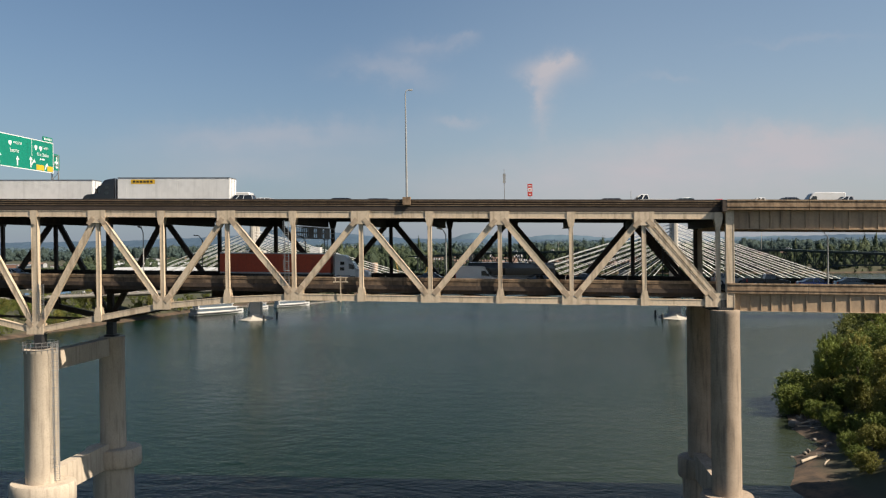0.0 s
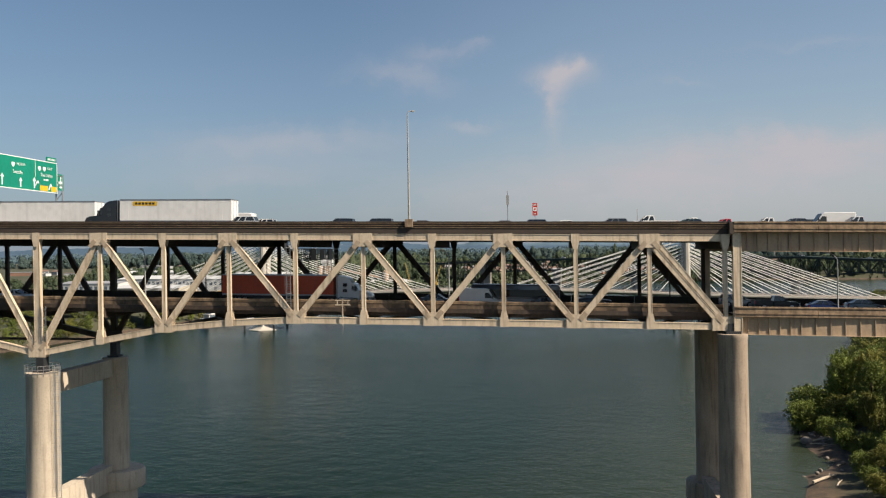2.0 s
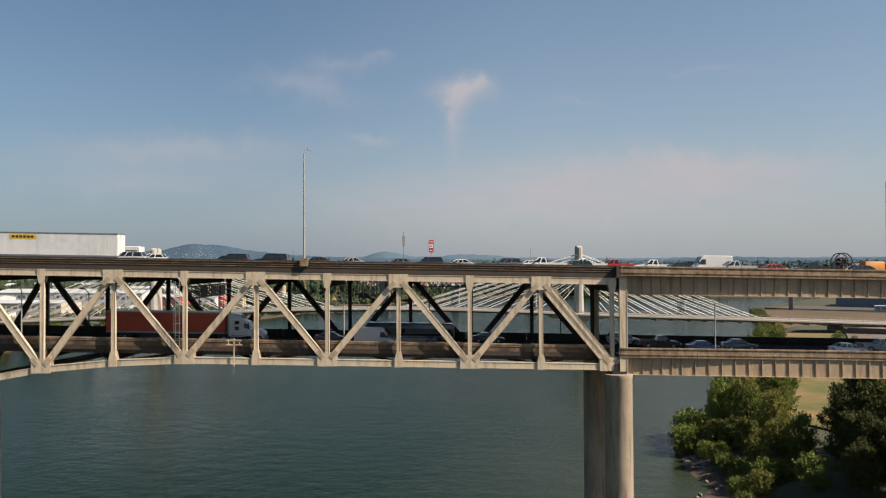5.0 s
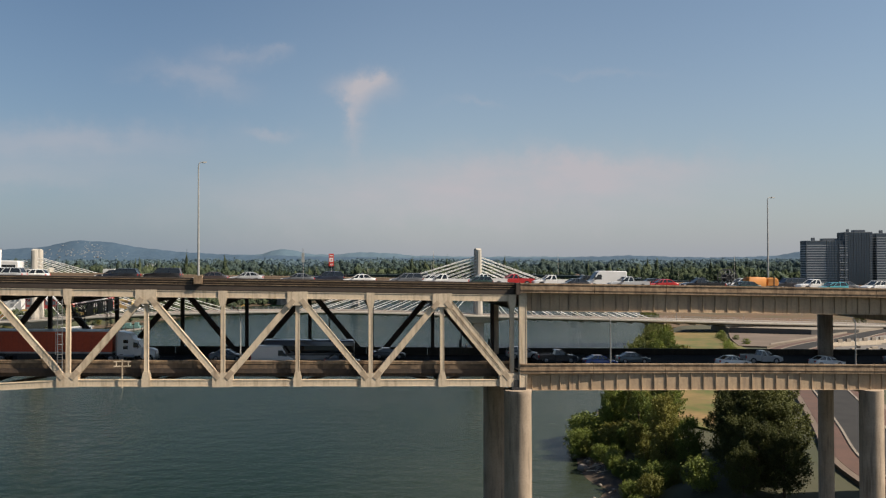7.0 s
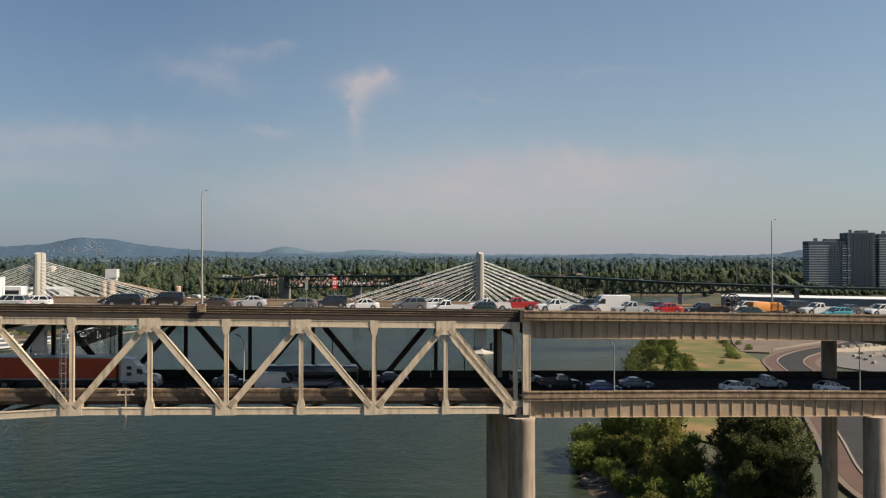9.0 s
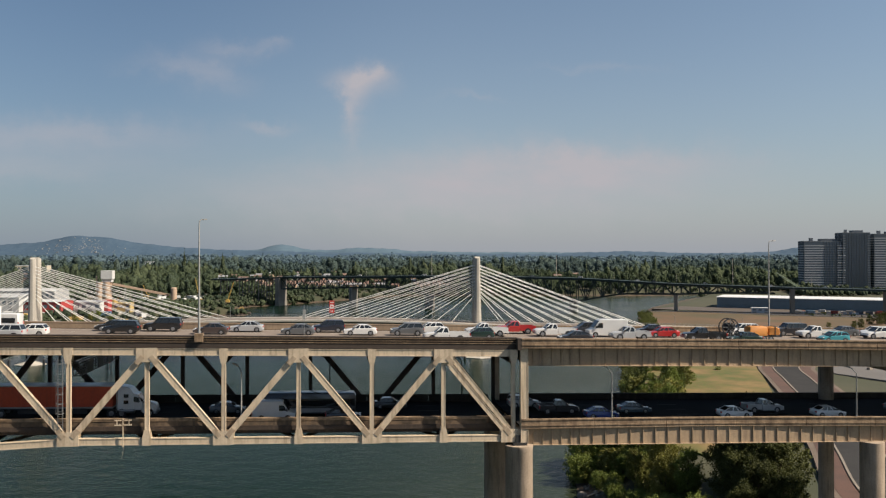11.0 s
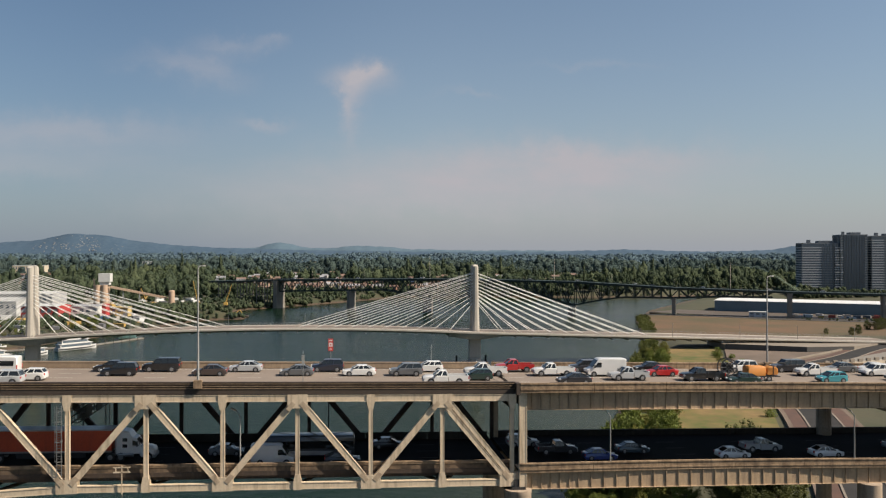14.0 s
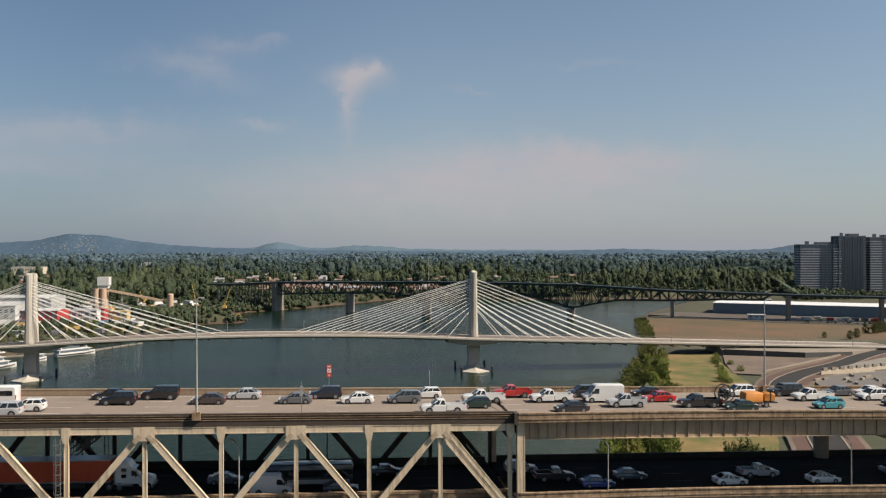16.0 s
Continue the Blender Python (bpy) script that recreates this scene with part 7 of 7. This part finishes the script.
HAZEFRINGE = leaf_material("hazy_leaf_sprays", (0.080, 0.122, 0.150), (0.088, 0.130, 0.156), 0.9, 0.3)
MIDLEAF = wood_material("haze_tinted_mid_foliage", (0.040, 0.061, 0.058), (0.060, 0.080, 0.068), 0.9)
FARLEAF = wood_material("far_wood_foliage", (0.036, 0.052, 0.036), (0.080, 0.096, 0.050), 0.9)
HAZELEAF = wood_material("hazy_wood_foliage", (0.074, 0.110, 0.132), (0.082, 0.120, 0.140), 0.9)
LEAF_D = leaf_material("deep_green_scrub_leaves", (0.052, 0.068, 0.015), (0.155, 0.165, 0.038), 0.6, 0.25)
BARK = material("brown_bark", (0.11, 0.08, 0.055), (0.07, 0.05, 0.035), 0.95, scale=1.0, fine=6, bump=0.4)


def leaf_quads(centres, normals, sizes, gen, jitter=0.4):
    """One bent-free small quad for each centre, facing about its normal."""
    n = len(centres)
    nn = normals + np.array([0, 0, 0.45]) + gen.normal(0, jitter, (n, 3))
    nn /= np.linalg.norm(nn, axis=1)[:, None]
    a = np.cross(nn, gen.normal(0, 1, (n, 3)))
    a /= np.linalg.norm(a, axis=1)[:, None]
    b = np.cross(nn, a)
    a *= (sizes * gen.uniform(0.7, 1.3, n))[:, None]
    b *= (sizes * gen.uniform(0.5, 1.0, n))[:, None]
    pts = np.stack([centres - a - b * 0.4, centres - b, centres + a + b * 0.3, centres + b], 1).reshape(-1, 3)
    return pts, np.arange(4 * n).reshape(-1, 4)


def crown_points(gen, count, h, base, spread, clumps):
    """Leaf places on an uneven crown of overlapping clumps, with gaps between them."""
    cc, rr = [], []
    for k in range(clumps):
        f = gen.uniform(0.0, 1.0)
        z = base + (h - base) * (0.12 + 0.8 * f)
        wide = spread * (0.45 + 0.55 * math.sin(math.pi * min(1, f * 0.85 + 0.15)))
        a, r = gen.uniform(0, math.tau), wide * math.sqrt(gen.uniform(0.05, 1))
        cc.append((r * math.cos(a), r * math.sin(a), z))
        rr.append(spread * gen.uniform(0.10, 0.26) * (1.35 if clumps < 20 else 1))
    cc, rr = np.array(cc), np.array(rr)
    pick = gen.integers(0, clumps, count)
    d = gen.normal(0, 1, (count, 3))
    d /= np.linalg.norm(d, axis=1)[:, None]
    # each clump strings its leaves along a twig that points up and outwards
    twig = cc * np.array([1, 1, 0]) / spread + np.array([0, 0, 0.9]) + gen.normal(0, 0.35, cc.shape)
    twig /= np.linalg.norm(twig, axis=1)[:, None]
    along = gen.uniform(-1.0, 1.5, count)
    thick = np.clip(1.05 - 0.45 * along, 0.25, 1.3)
    return cc[pick] + twig[pick] * (rr[pick] * along)[:, None] + d * (rr[pick] * thick * np.abs(gen.normal(0.55, 0.4, count)))[:, None], d, cc


def tree_master(seed, h, spread, leaves, mat, base=None, leaf=0.34):
    gen = np.random.default_rng(seed)
    base = h * 0.22 if base is None else base
    pts, nrm, cc = crown_points(gen, leaves, h, base, spread, 150)
    v, q = leaf_quads(pts, nrm * 0.45, np.full(leaves, leaf), gen, 0.55)
    crown = quad_mesh("crown", v, q, mat)
    t = Mesh()
    rad = h * 0.022
    lean = gen.normal(0, h * 0.02, 2)
    rings = []
    for f in (0, 0.15, 0.4, 0.7, 0.92):
        r = rad * (1.25 - f)
        rings.append([(lean[0] * f * f + r * math.cos(k * math.tau / 8), lean[1] * f * f + r * math.sin(k * math.tau / 8), h * 0.85 * f - 0.4) for k in range(8)])
    t.loft(rings)
    for c in cc[:14]:
        f = min(0.85, max(0.25, c[2] / h - 0.2))
        t.tube((lean[0] * f * f, lean[1] * f * f, h * 0.85 * f), tuple(c), rad * 0.4, rad * 0.1, 5)
    trunk = t.data("trunk", True)
    trunk.materials.append(BARK)
    return trunk, crown


KINDS = [(1, 15, 4.6, 17000, LEAF_A, 1.5, 0.165), (2, 13, 4.2, 15000, LEAF_C, 1.2, 0.15), (3, 18, 6.4, 24000, LEAF_B, 1.0, 0.185), (4, 10, 3.6, 12000, LEAF_C, 0.8, 0.145), (5, 12, 3.8, 13500, LEAF_A, 0.9, 0.15),
         (11, 4.5, 2.9, 5600, LEAF_C, 0.1, 0.13), (12, 5.5, 3.2, 6600, LEAF_A, 0.1, 0.13), (13, 3.6, 2.5, 4600, LEAF_A, 0.1, 0.12)]
NEARBY = [tree_master(*k) for k in KINDS]
FARTHER = [tree_master(k[0], k[1], k[2], k[3] // 6, k[4], k[5], k[6] * 1.9) for k in KINDS]


def plant_tree(kind, x, y, s, turn, label, category, group):
    trunk, crown = (NEARBY if y < 112 else FARTHER)[kind]
    t = thing("tree" if kind < 5 else "bush", label, category, at=(x, y, float(height(x, y)) - 0.1), turn=turn, group=group)
    t.scale = (s * 0.88, s * 0.88, s * 1.15) if kind in (0, 1, 3, 4) else (s, s, s)
    for name, me in (("trunk", trunk), ("crown", crown)):
        part(name, me, me.materials[0], t)
    return t


gen = random.Random(21)
TREES = [(3, "olive-green young tree with a loose crown"), (0, "broad green tree with an uneven crown"), (1, "light olive tree on the river bank"), (4, "green bank tree with low branches")]
# dense strip along the right bank
strip = [(254, 620), (221, 520), (192, 442), (158, 362), (129, 302), (92, 209), (64, 152), (47, 117), (38, 89)]
SCRUB = []
for (x0, y0), (x1, y1) in zip(strip, strip[1:]):
    n = int(math.hypot(x1 - x0, y1 - y0) / 3.0)
    for k in range(n):
        f = (k + gen.random()) / n
        yy = y0 + (y1 - y0) * f
        for row in range(5 if yy < 200 else 4 if yy < 330 else 2):
            if yy > 330:
                SCRUB.append((x0 + (x1 - x0) * f + row * 5.0 + gen.uniform(-2, 3), yy - row * 2.0 + gen.uniform(-2, 2)))
                continue
            off = -1.0 + row * 5.0 + gen.uniform(-1.5, 2.5)
            x, y = x0 + (x1 - x0) * f + off * 0.93, yy - off * 0.36 + gen.uniform(-2, 2)
            if 118 < yy < 205 and row < 2:
                plant_tree(7, x + 2.5, y, gen.uniform(0.4, 0.75), gen.uniform(0, 360), "low leafy bush on the river bank", "bush", "bushes on the bank")
                continue
            if row < 2 or gen.random() < 0.4:
                if yy > 215 or gen.random() < 0.35:
                    SCRUB.append((x, y))
                    continue
                plant_tree(gen.choice((5, 6, 7)), x, y, gen.uniform(0.75, 1.5), gen.uniform(0, 360), "dense leafy bush on the river bank", "bush", "bushes on the bank")
            elif gen.random() < 0.75:
                kind, label = gen.choice(TREES[:4])
                plant_tree(kind, x, y, gen.uniform(0.4, 0.75) if y > 130 else gen.uniform(0.55, 0.9), gen.uniform(0, 360), label, "tree", "trees on the bank")
for x, y, kind, s in ((50, 106, 0, 0.95), (52, 95, 1, 1.0), (49, 86, 4, 1.0), (45, 78, 1, 0.6), (44, 70, 3, 0.6), (50, 73, 1, 0.95), (47, 65, 1, 0.75), (49, 58, 0, 0.7), (43, 60, 3, 0.6), (47, 98, 0, 0.9)):
    plant_tree(kind, x, y, s, gen.uniform(0, 360), dict(TREES)[kind], "tree", "trees on the bank")
for x, y, s in ((61, 53, 1.1), (62, 60, 1.0), (61, 46, 1.0), (57, 45, 0.9), (54, 50, 0.8), (58, 39, 0.9), (53, 42, 0.7), (52, 35, 0.7), (54, 30, 0.65), (47, 31, 0.5)):
    plant_tree(2, x, y, s, gen.uniform(0, 360), "large dark green tree beside the approach viaduct", "tree", "dark trees by the viaduct")
for k in range(60):
    x, y = gen.uniform(42, 72), gen.uniform(36, 92)
    if x - 40 > (95 - y) * 0.9 or x > 57 or (y < 64 and x > 46.5):
        continue
    plant_tree(gen.choice((5, 6, 7)), x, y, gen.uniform(0.7, 1.2), gen.uniform(0, 360), "dense leafy bush under the trees", "bush", "bushes on the bank")
for x, y, s in ((176, 300, 1.0), (184, 318, 0.8), (172, 268, 0.9), (178, 290, 0.8), (150, 236, 0.8), (112, 196, 1.0), (136, 222, 0.6), (120, 150, 0.9), (340, 430, 1.6), (352, 440, 1.8), (330, 445, 1.2), (150, 330, 0.7), (175, 303, 0.8), (172, 294, 0.9), (168, 284, 0.7), (164, 272, 0.9), (159, 262, 0.8), (154, 250, 1.1), (149, 240, 1.2), (152, 245, 0.9), (385, 466, 2.2), (392, 470, 2.4), (400, 474, 2.0), (380, 470, 1.8)):
    plant_tree(*((2, x, y, s * 0.24) if y > 420 else (gen.choice((5, 6)), x, y, s * 0.7)), gen.uniform(0, 360), "round green bush on the grass", "bush", "bushes on the grass")
# left bank
for k in range(46):
    y = gen.uniform(230, 560)
    x = float(np.interp(y, [230, 300, 400, 470, 540, 600], [-272, -262, -243, -226, -192, -170])) - gen.uniform(4, 22)
    if gen.random() < 0.6:
        SCRUB.append((x, y))
    else:
        kind, label = gen.choice(TREES)
        plant_tree(kind, x, y, gen.uniform(0.45, 0.8), gen.uniform(0, 360), label, "tree", "trees on the bank")

for k in range(260):
    y = gen.uniform(190, 430)
    x = float(np.interp(y, [190, 300, 400, 470], [-272, -262, -243, -226])) - gen.uniform(3, 95)
    if gen.random() < 0.72:
        SCRUB.append((x, y))
    else:
        kind, label = gen.choice(TREES)
        plant_tree(kind, x, y, gen.uniform(0.5, 0.85), gen.uniform(0, 360), label, "tree", "trees on the bank")
for x, y, kind, s in ((37.5, 90, 5, 1.0), (38.5, 84, 6, 0.9), (39.5, 78, 5, 1.0), (39, 72, 7, 1.1), (41, 66, 6, 1.0), (42, 60, 5, 1.1), (38, 57, 7, 0.9), (35, 54, 5, 0.8), (33, 49, 6, 0.8), (36, 46, 5, 1.1), (32, 42, 7, 1.0), (37, 94, 6, 1.0), (31, 36, 5, 0.9), (40, 52, 6, 1.2), (39, 75, 6, 0.9), (40, 69, 5, 0.8), (38.5, 66, 7, 0.7), (41.5, 63, 6, 0.9), (38, 70.5, 7, 0.6), (38.5, 61.5, 5, 0.6)):
    plant_tree(kind, x, y, s * 0.85, gen.uniform(0, 360), "leafy bush at the edge of the beach", "bush", "bushes on the bank")

# driftwood and stones on the small beach
WOOD = material("bleached_driftwood", (0.50, 0.42, 0.32), (0.38, 0.30, 0.22), 0.9, scale=1.5, fine=8, bump=0.3)
ROCK = material("grey_boulder", (0.22, 0.185, 0.15), (0.16, 0.135, 0.11), 0.9, scale=0.8, fine=5, bump=0.5)
for x, y, L, a, r in ((36, 80, 5, 30, 0.2), (34.5, 77, 3.4, -20, 0.14), (26.5, 49, 7, 40, 0.28), (28, 46, 4, 60, 0.16), (36, 75, 2.6, 10, 0.1)):
    lg = thing("driftwood_log", "bleached driftwood log lying on the beach", "log", at=(x, y, float(height(x, y)) + r * 0.6), turn=a, group="driftwood on the beach")
    m = Mesh().tube((-L / 2, 0, 0), (0, 0.15, 0.1), r, r * 0.9, 8).tube((0, 0.15, 0.1), (L / 2, -0.1, 0.25), r * 0.9, r * 0.5, 8).tube((L * 0.2, 0, 0.1), (L * 0.35, 0.6, 0.6), r * 0.4, r * 0.15, 6)
    part("trunk", m, WOOD, lg, smooth=True)
stones = np.random.default_rng(8)
for k in range(34):
    t = stones.uniform(0, 1)
    x, y = (float(np.interp(t, [0, 0.4, 0.55, 0.8, 1], [36, 33, 33, 26, 22])) + stones.normal(2.0, 1.6), float(np.interp(t, [0, 0.4, 0.55, 0.8, 1], [95, 78, 64, 54, 34])))
    s = stones.uniform(0.2, 0.7) if k else 1.6
    b = thing("boulder", "rounded grey stone at the water's edge", "stone", at=(x, y, float(height(x, y)) + s * 0.2), turn=stones.uniform(0, 360), group="stones on the beach")
    m = Mesh()
    rings = []
    for i in range(1, 6):
        a = math.pi * i / 6
        rings.append([(s * math.sin(a) * math.cos(j * math.tau / 8) * (1 + 0.2 * math.sin(3 * j + k)), s * 0.8 * math.sin(a) * math.sin(j * math.tau / 8), s * 0.6 * math.cos(a) + 0.08 * s * math.sin(2 * j + i)) for j in range(8)])
    m.loft(rings)
    part("stone", m, ROCK, b, smooth=True)


# far woods: lumpy crowns of several overlapping clumps
CUBE = [(a, b, c) for a in (-1, 0, 1) for b in (-1, 0, 1) for c in (-1, 0, 1) if (a, b, c) != (0, 0, 0)]
LUMP = np.array(CUBE, float) / np.linalg.norm(np.array(CUBE, float), axis=1)[:, None]
LUMPFACES = []
for ax in range(3):
    u, w = [k for k in range(3) if k != ax]
    for s in (-1, 1):
        for p0 in (-1, 0):
            for q0 in (-1, 0):
                ring = []
                for du_, dw_ in ((0, 0), (1, 0), (1, 1), (0, 1)):
                    c = [0, 0, 0]
                    c[ax], c[u], c[w] = s, p0 + du_, q0 + dw_
                    ring.append(CUBE.index(tuple(c)))
                LUMPFACES.append(ring if (s > 0) == (ax != 1) else ring[::-1])
LUMPFACES = np.array(LUMPFACES)


def lumps(name, mat, centres, radii, taper, g, label, rough=0.2):
    n = len(centres)
    r = radii[:, None, :] * (1 + g.normal(0, rough, (n, 26, 1)))
    shape = np.repeat(LUMP[None], n, 0)
    shape[:, :, :2] *= 1 - taper[:, None, None] * (LUMP[None, :, 2:] + 0.75) / 1.8
    pts = (centres[:, None, :] + shape * r).reshape(-1, 3)
    quads = (LUMPFACES[None] + 26 * np.arange(n)[:, None, None]).reshape(-1, 4)
    return tagged(new(name, quad_mesh(name, pts, quads, mat, True)), label, "woods", kind="stuff")


def woods(name, seed, spots, tall, clumps, mat, conifer, label, wide=0.30, sprays=0, size=0.9, spray_mat=None):
    g = np.random.default_rng(seed)
    C, R, T = [], [], []
    hz = height(np.array([s[0] for s in spots]), np.array([s[1] for s in spots]))
    for (x, y), z in zip(spots, hz):
        h = (tall[0] + (tall[1] - tall[0]) * g.beta(1.8, 2.6)) * (0.8 + 0.38 * math.sin(x * 0.013 + 1.3 * math.sin(y * 0.017)))
        if g.random() < conifer:
            w = h * g.uniform(0.15, 0.22)
            C.append((x, y, z + h * 0.62)), R.append((w, w, h * 0.6)), T.append(0.95)
            for k in range(clumps - 2):
                f, a = g.uniform(0, 0.7), g.uniform(0, math.tau)
                e = w * (0.9 - f)
                C.append((x + e * math.cos(a), y + e * math.sin(a), z + h * (0.15 + f))), R.append((w * 0.35, w * 0.35, h * 0.13)), T.append(0.6)
            continue
        sp = h * g.uniform(wide * 0.75, wide * 1.3)
        C.append((x, y, z + h * 0.5)), R.append((sp * 0.8, sp * 0.8, h * 0.5)), T.append(g.uniform(0.0, 0.45))
        for k in range(clumps - 1):
            f = g.uniform(0.1, 0.9)
            a, r = g.uniform(0, math.tau), sp * g.uniform(0.35, 0.9) * (1.05 - 0.6 * f * f)
            w = sp * g.uniform(0.22, 0.5)
            C.append((x + r * math.cos(a), y + r * math.sin(a), z + h * (0.12 + 0.78 * f)))
            R.append((w, w, w * g.uniform(0.8, 1.7))), T.append(g.uniform(0, 0.5))
    C, R, T = np.array(C), np.array(R), np.array(T)
    if sprays:
        # leaf sprays that fray the outlines of the crowns
        n = sprays * len(spots)
        k = g.integers(0, len(C), n)
        d = g.normal(0, 1, (n, 3)) + np.array([0, -0.3, 0.35])
        d /= np.linalg.norm(d, axis=1)[:, None]
        v, q = leaf_quads(C[k] + d * R[k] * np.stack([1 - 0.45 * T[k] * (d[:, 2] + 0.75)] * 2 + [np.ones(n)], 1) * g.uniform(0.78, 1.25, (n, 1)), d * 0.45, size * g.uniform(0.6, 1.3, n), g, 0.9)
        tagged(new("foliage", quad_mesh("foliage", v, q, spray_mat or FRINGE)), "leafy outer sprays of the far trees", "woods", kind="stuff")
    return lumps(name, mat, C, R * (0.84 if sprays else 1.0), T, g, label, 0.26)


def leafy(name, seed, spots, tall, quads, size, mat, label):
    g = np.random.default_rng(seed)
    P, N, S = [], [], []
    hz = height(np.array([s[0] for s in spots]), np.array([s[1] for s in spots]))
    for (x, y), z in zip(spots, hz):
        h = g.uniform(*tall)
        p, d, _ = crown_points(g, quads, h, h * 0.05, h * g.uniform(0.4, 0.6), 12)
        P.append(p + np.array([x, y, z])), N.append(d), S.append(np.full(quads, size * g.uniform(0.8, 1.2)))
    v, q = leaf_quads(np.concatenate(P), np.concatenate(N), np.concatenate(S), g, 0.4)
    return tagged(new(name, quad_mesh(name, v, q, mat)), label, "bushes", kind="stuff")


sg = np.random.default_rng(33)


def scatter(n, x0, x1, y0, y1, keep, edge=9):
    x, y = sg.uniform(x0, x1, n), sg.uniform(y0, y1, n)
    ok = (shore_distance(x, y) > edge) & keep(x, y)
    return list(zip(x[ok], y[ok]))


houses = np.array(spots)


def clear(x, y):
    return np.min(np.hypot(x[:, None] - houses[:, 0], (y[:, None] + 14 - houses[:, 1]) * 0.55), 1) > 13


leafy("scrub", 20, [p for p in SCRUB if p[0] > 0 and p[1] > 330], (2.6, 4.8), 380, 0.27, LEAF_D, "low green scrub along the field's edge")
leafy("scrub", 19, [p for p in SCRUB if p[0] < 0 or p[1] <= 330], (4, 7.0), 460, 0.27, LEAF_D, "dense olive-green scrub along the river banks")
front = scatter(1500, -330, 900, 930, 1130, lambda x, y: (y < 1130) & clear(x, y))
front += scatter(1700, -420, 1000, 1130, 1420, lambda x, y: clear(x, y))
front += scatter(1100, -700, -130, 640, 1250, lambda x, y: ((y > 800) | (x < -300)) & (np.abs(x + 258) + np.abs(y - 752) > 45) & ~((x > -480) & (x < -280) & (y < 800)) & clear(x, y))
low = scatter(3600, -420, -60, 470, 1000, lambda x, y: (shore_distance(x, y) < 70) & (np.abs(x + 258) + np.abs(y - 752) > 30) & ~((x > -285) & (x < -185) & (y > 585) & (y < 645)) & (np.abs(x + 190) + np.abs(y - 745) > 14), 0.5)
woods("scrub", 9, low, (4, 12), 3, FARLEAF, 0.0, "low green scrub along the far bank", 0.55, 16, 0.45)
low2 = scatter(1300, -330, 900, 880, 1120, lambda x, y: shore_distance(x, y) < 40, 1)
low2 += scatter(2600, -150, 330, 690, 1080, lambda x, y: (shore_distance(x, y) < 60) & (x < 260) & (y > 640 + 0.0 * x), 0.5)
low2 += scatter(700, 560, 830, 850, 960, lambda x, y: y < 905 - (x - 630) * 0.22, 3)
woods("scrub", 29, low2, (5, 12), 4, FARLEAF, 0.0, "green trees at the water of the far bank", 0.5, 34, 0.55)
woods("woods", 5, front, (8, 27), 4, FARLEAF, 0.07, "dense mixed green woods on the far bank", 0.42, 150, 0.80)
firs = scatter(60, -520, 560, 1000, 1500, lambda x, y: clear(x, y), 14)
woods("woods", 41, firs, (24, 40), 9, FARLEAF, 1.0, "tall dark firs standing out of the far woods", 0.3, 220, 0.7, FIRS)
mid = scatter(4800, -1300, 1800, 1420, 2300, lambda x, y: clear(x, y))
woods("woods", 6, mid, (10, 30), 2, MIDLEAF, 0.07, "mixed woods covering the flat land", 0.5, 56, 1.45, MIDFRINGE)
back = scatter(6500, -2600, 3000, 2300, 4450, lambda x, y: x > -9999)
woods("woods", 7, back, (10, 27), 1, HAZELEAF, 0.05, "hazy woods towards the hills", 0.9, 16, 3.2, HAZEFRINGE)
shedside = [(float(x), float(y)) for x, y in zip(*(lambda f: (352 + 0.80 * f * 120 + 6 * np.sin(f * 40), 590 - 0.50 * f * 120 + 9 * np.sin(f * 71)))(np.linspace(0.3, 1.0, 26)))]
woods("scrub", 31, shedside, (2.5, 5.5), 4, FARLEAF, 0.0, "low scrub beside the riverside shed", 0.5, 40, 0.3)

# pale houses scattered over the far hill
hg = np.random.default_rng(12)
m = Mesh()
for k in range(150):
    x = hg.normal(-1390, 105)
    f = float(np.clip(hg.normal(0.66, 0.14), 0.42, 0.97))
    top = float(np.interp(x, [-1840, -1660, -1546, -1457, -1308, -1097, -853], [116, 124, 150, 166, 156, 122, 95]))
    y, z = 4560 - 150 * (1 - f) / 0.58, 10 + (top - 10) * f
    w = hg.uniform(1.5, 4.5)
    m.box(x - w, x + w, y - 6, y, z - 2, z + hg.uniform(0.6, 2.2))
tagged(part("hillside_houses", m, GREYW), "tiny pale houses scattered over a far hill", "houses", kind="stuff")
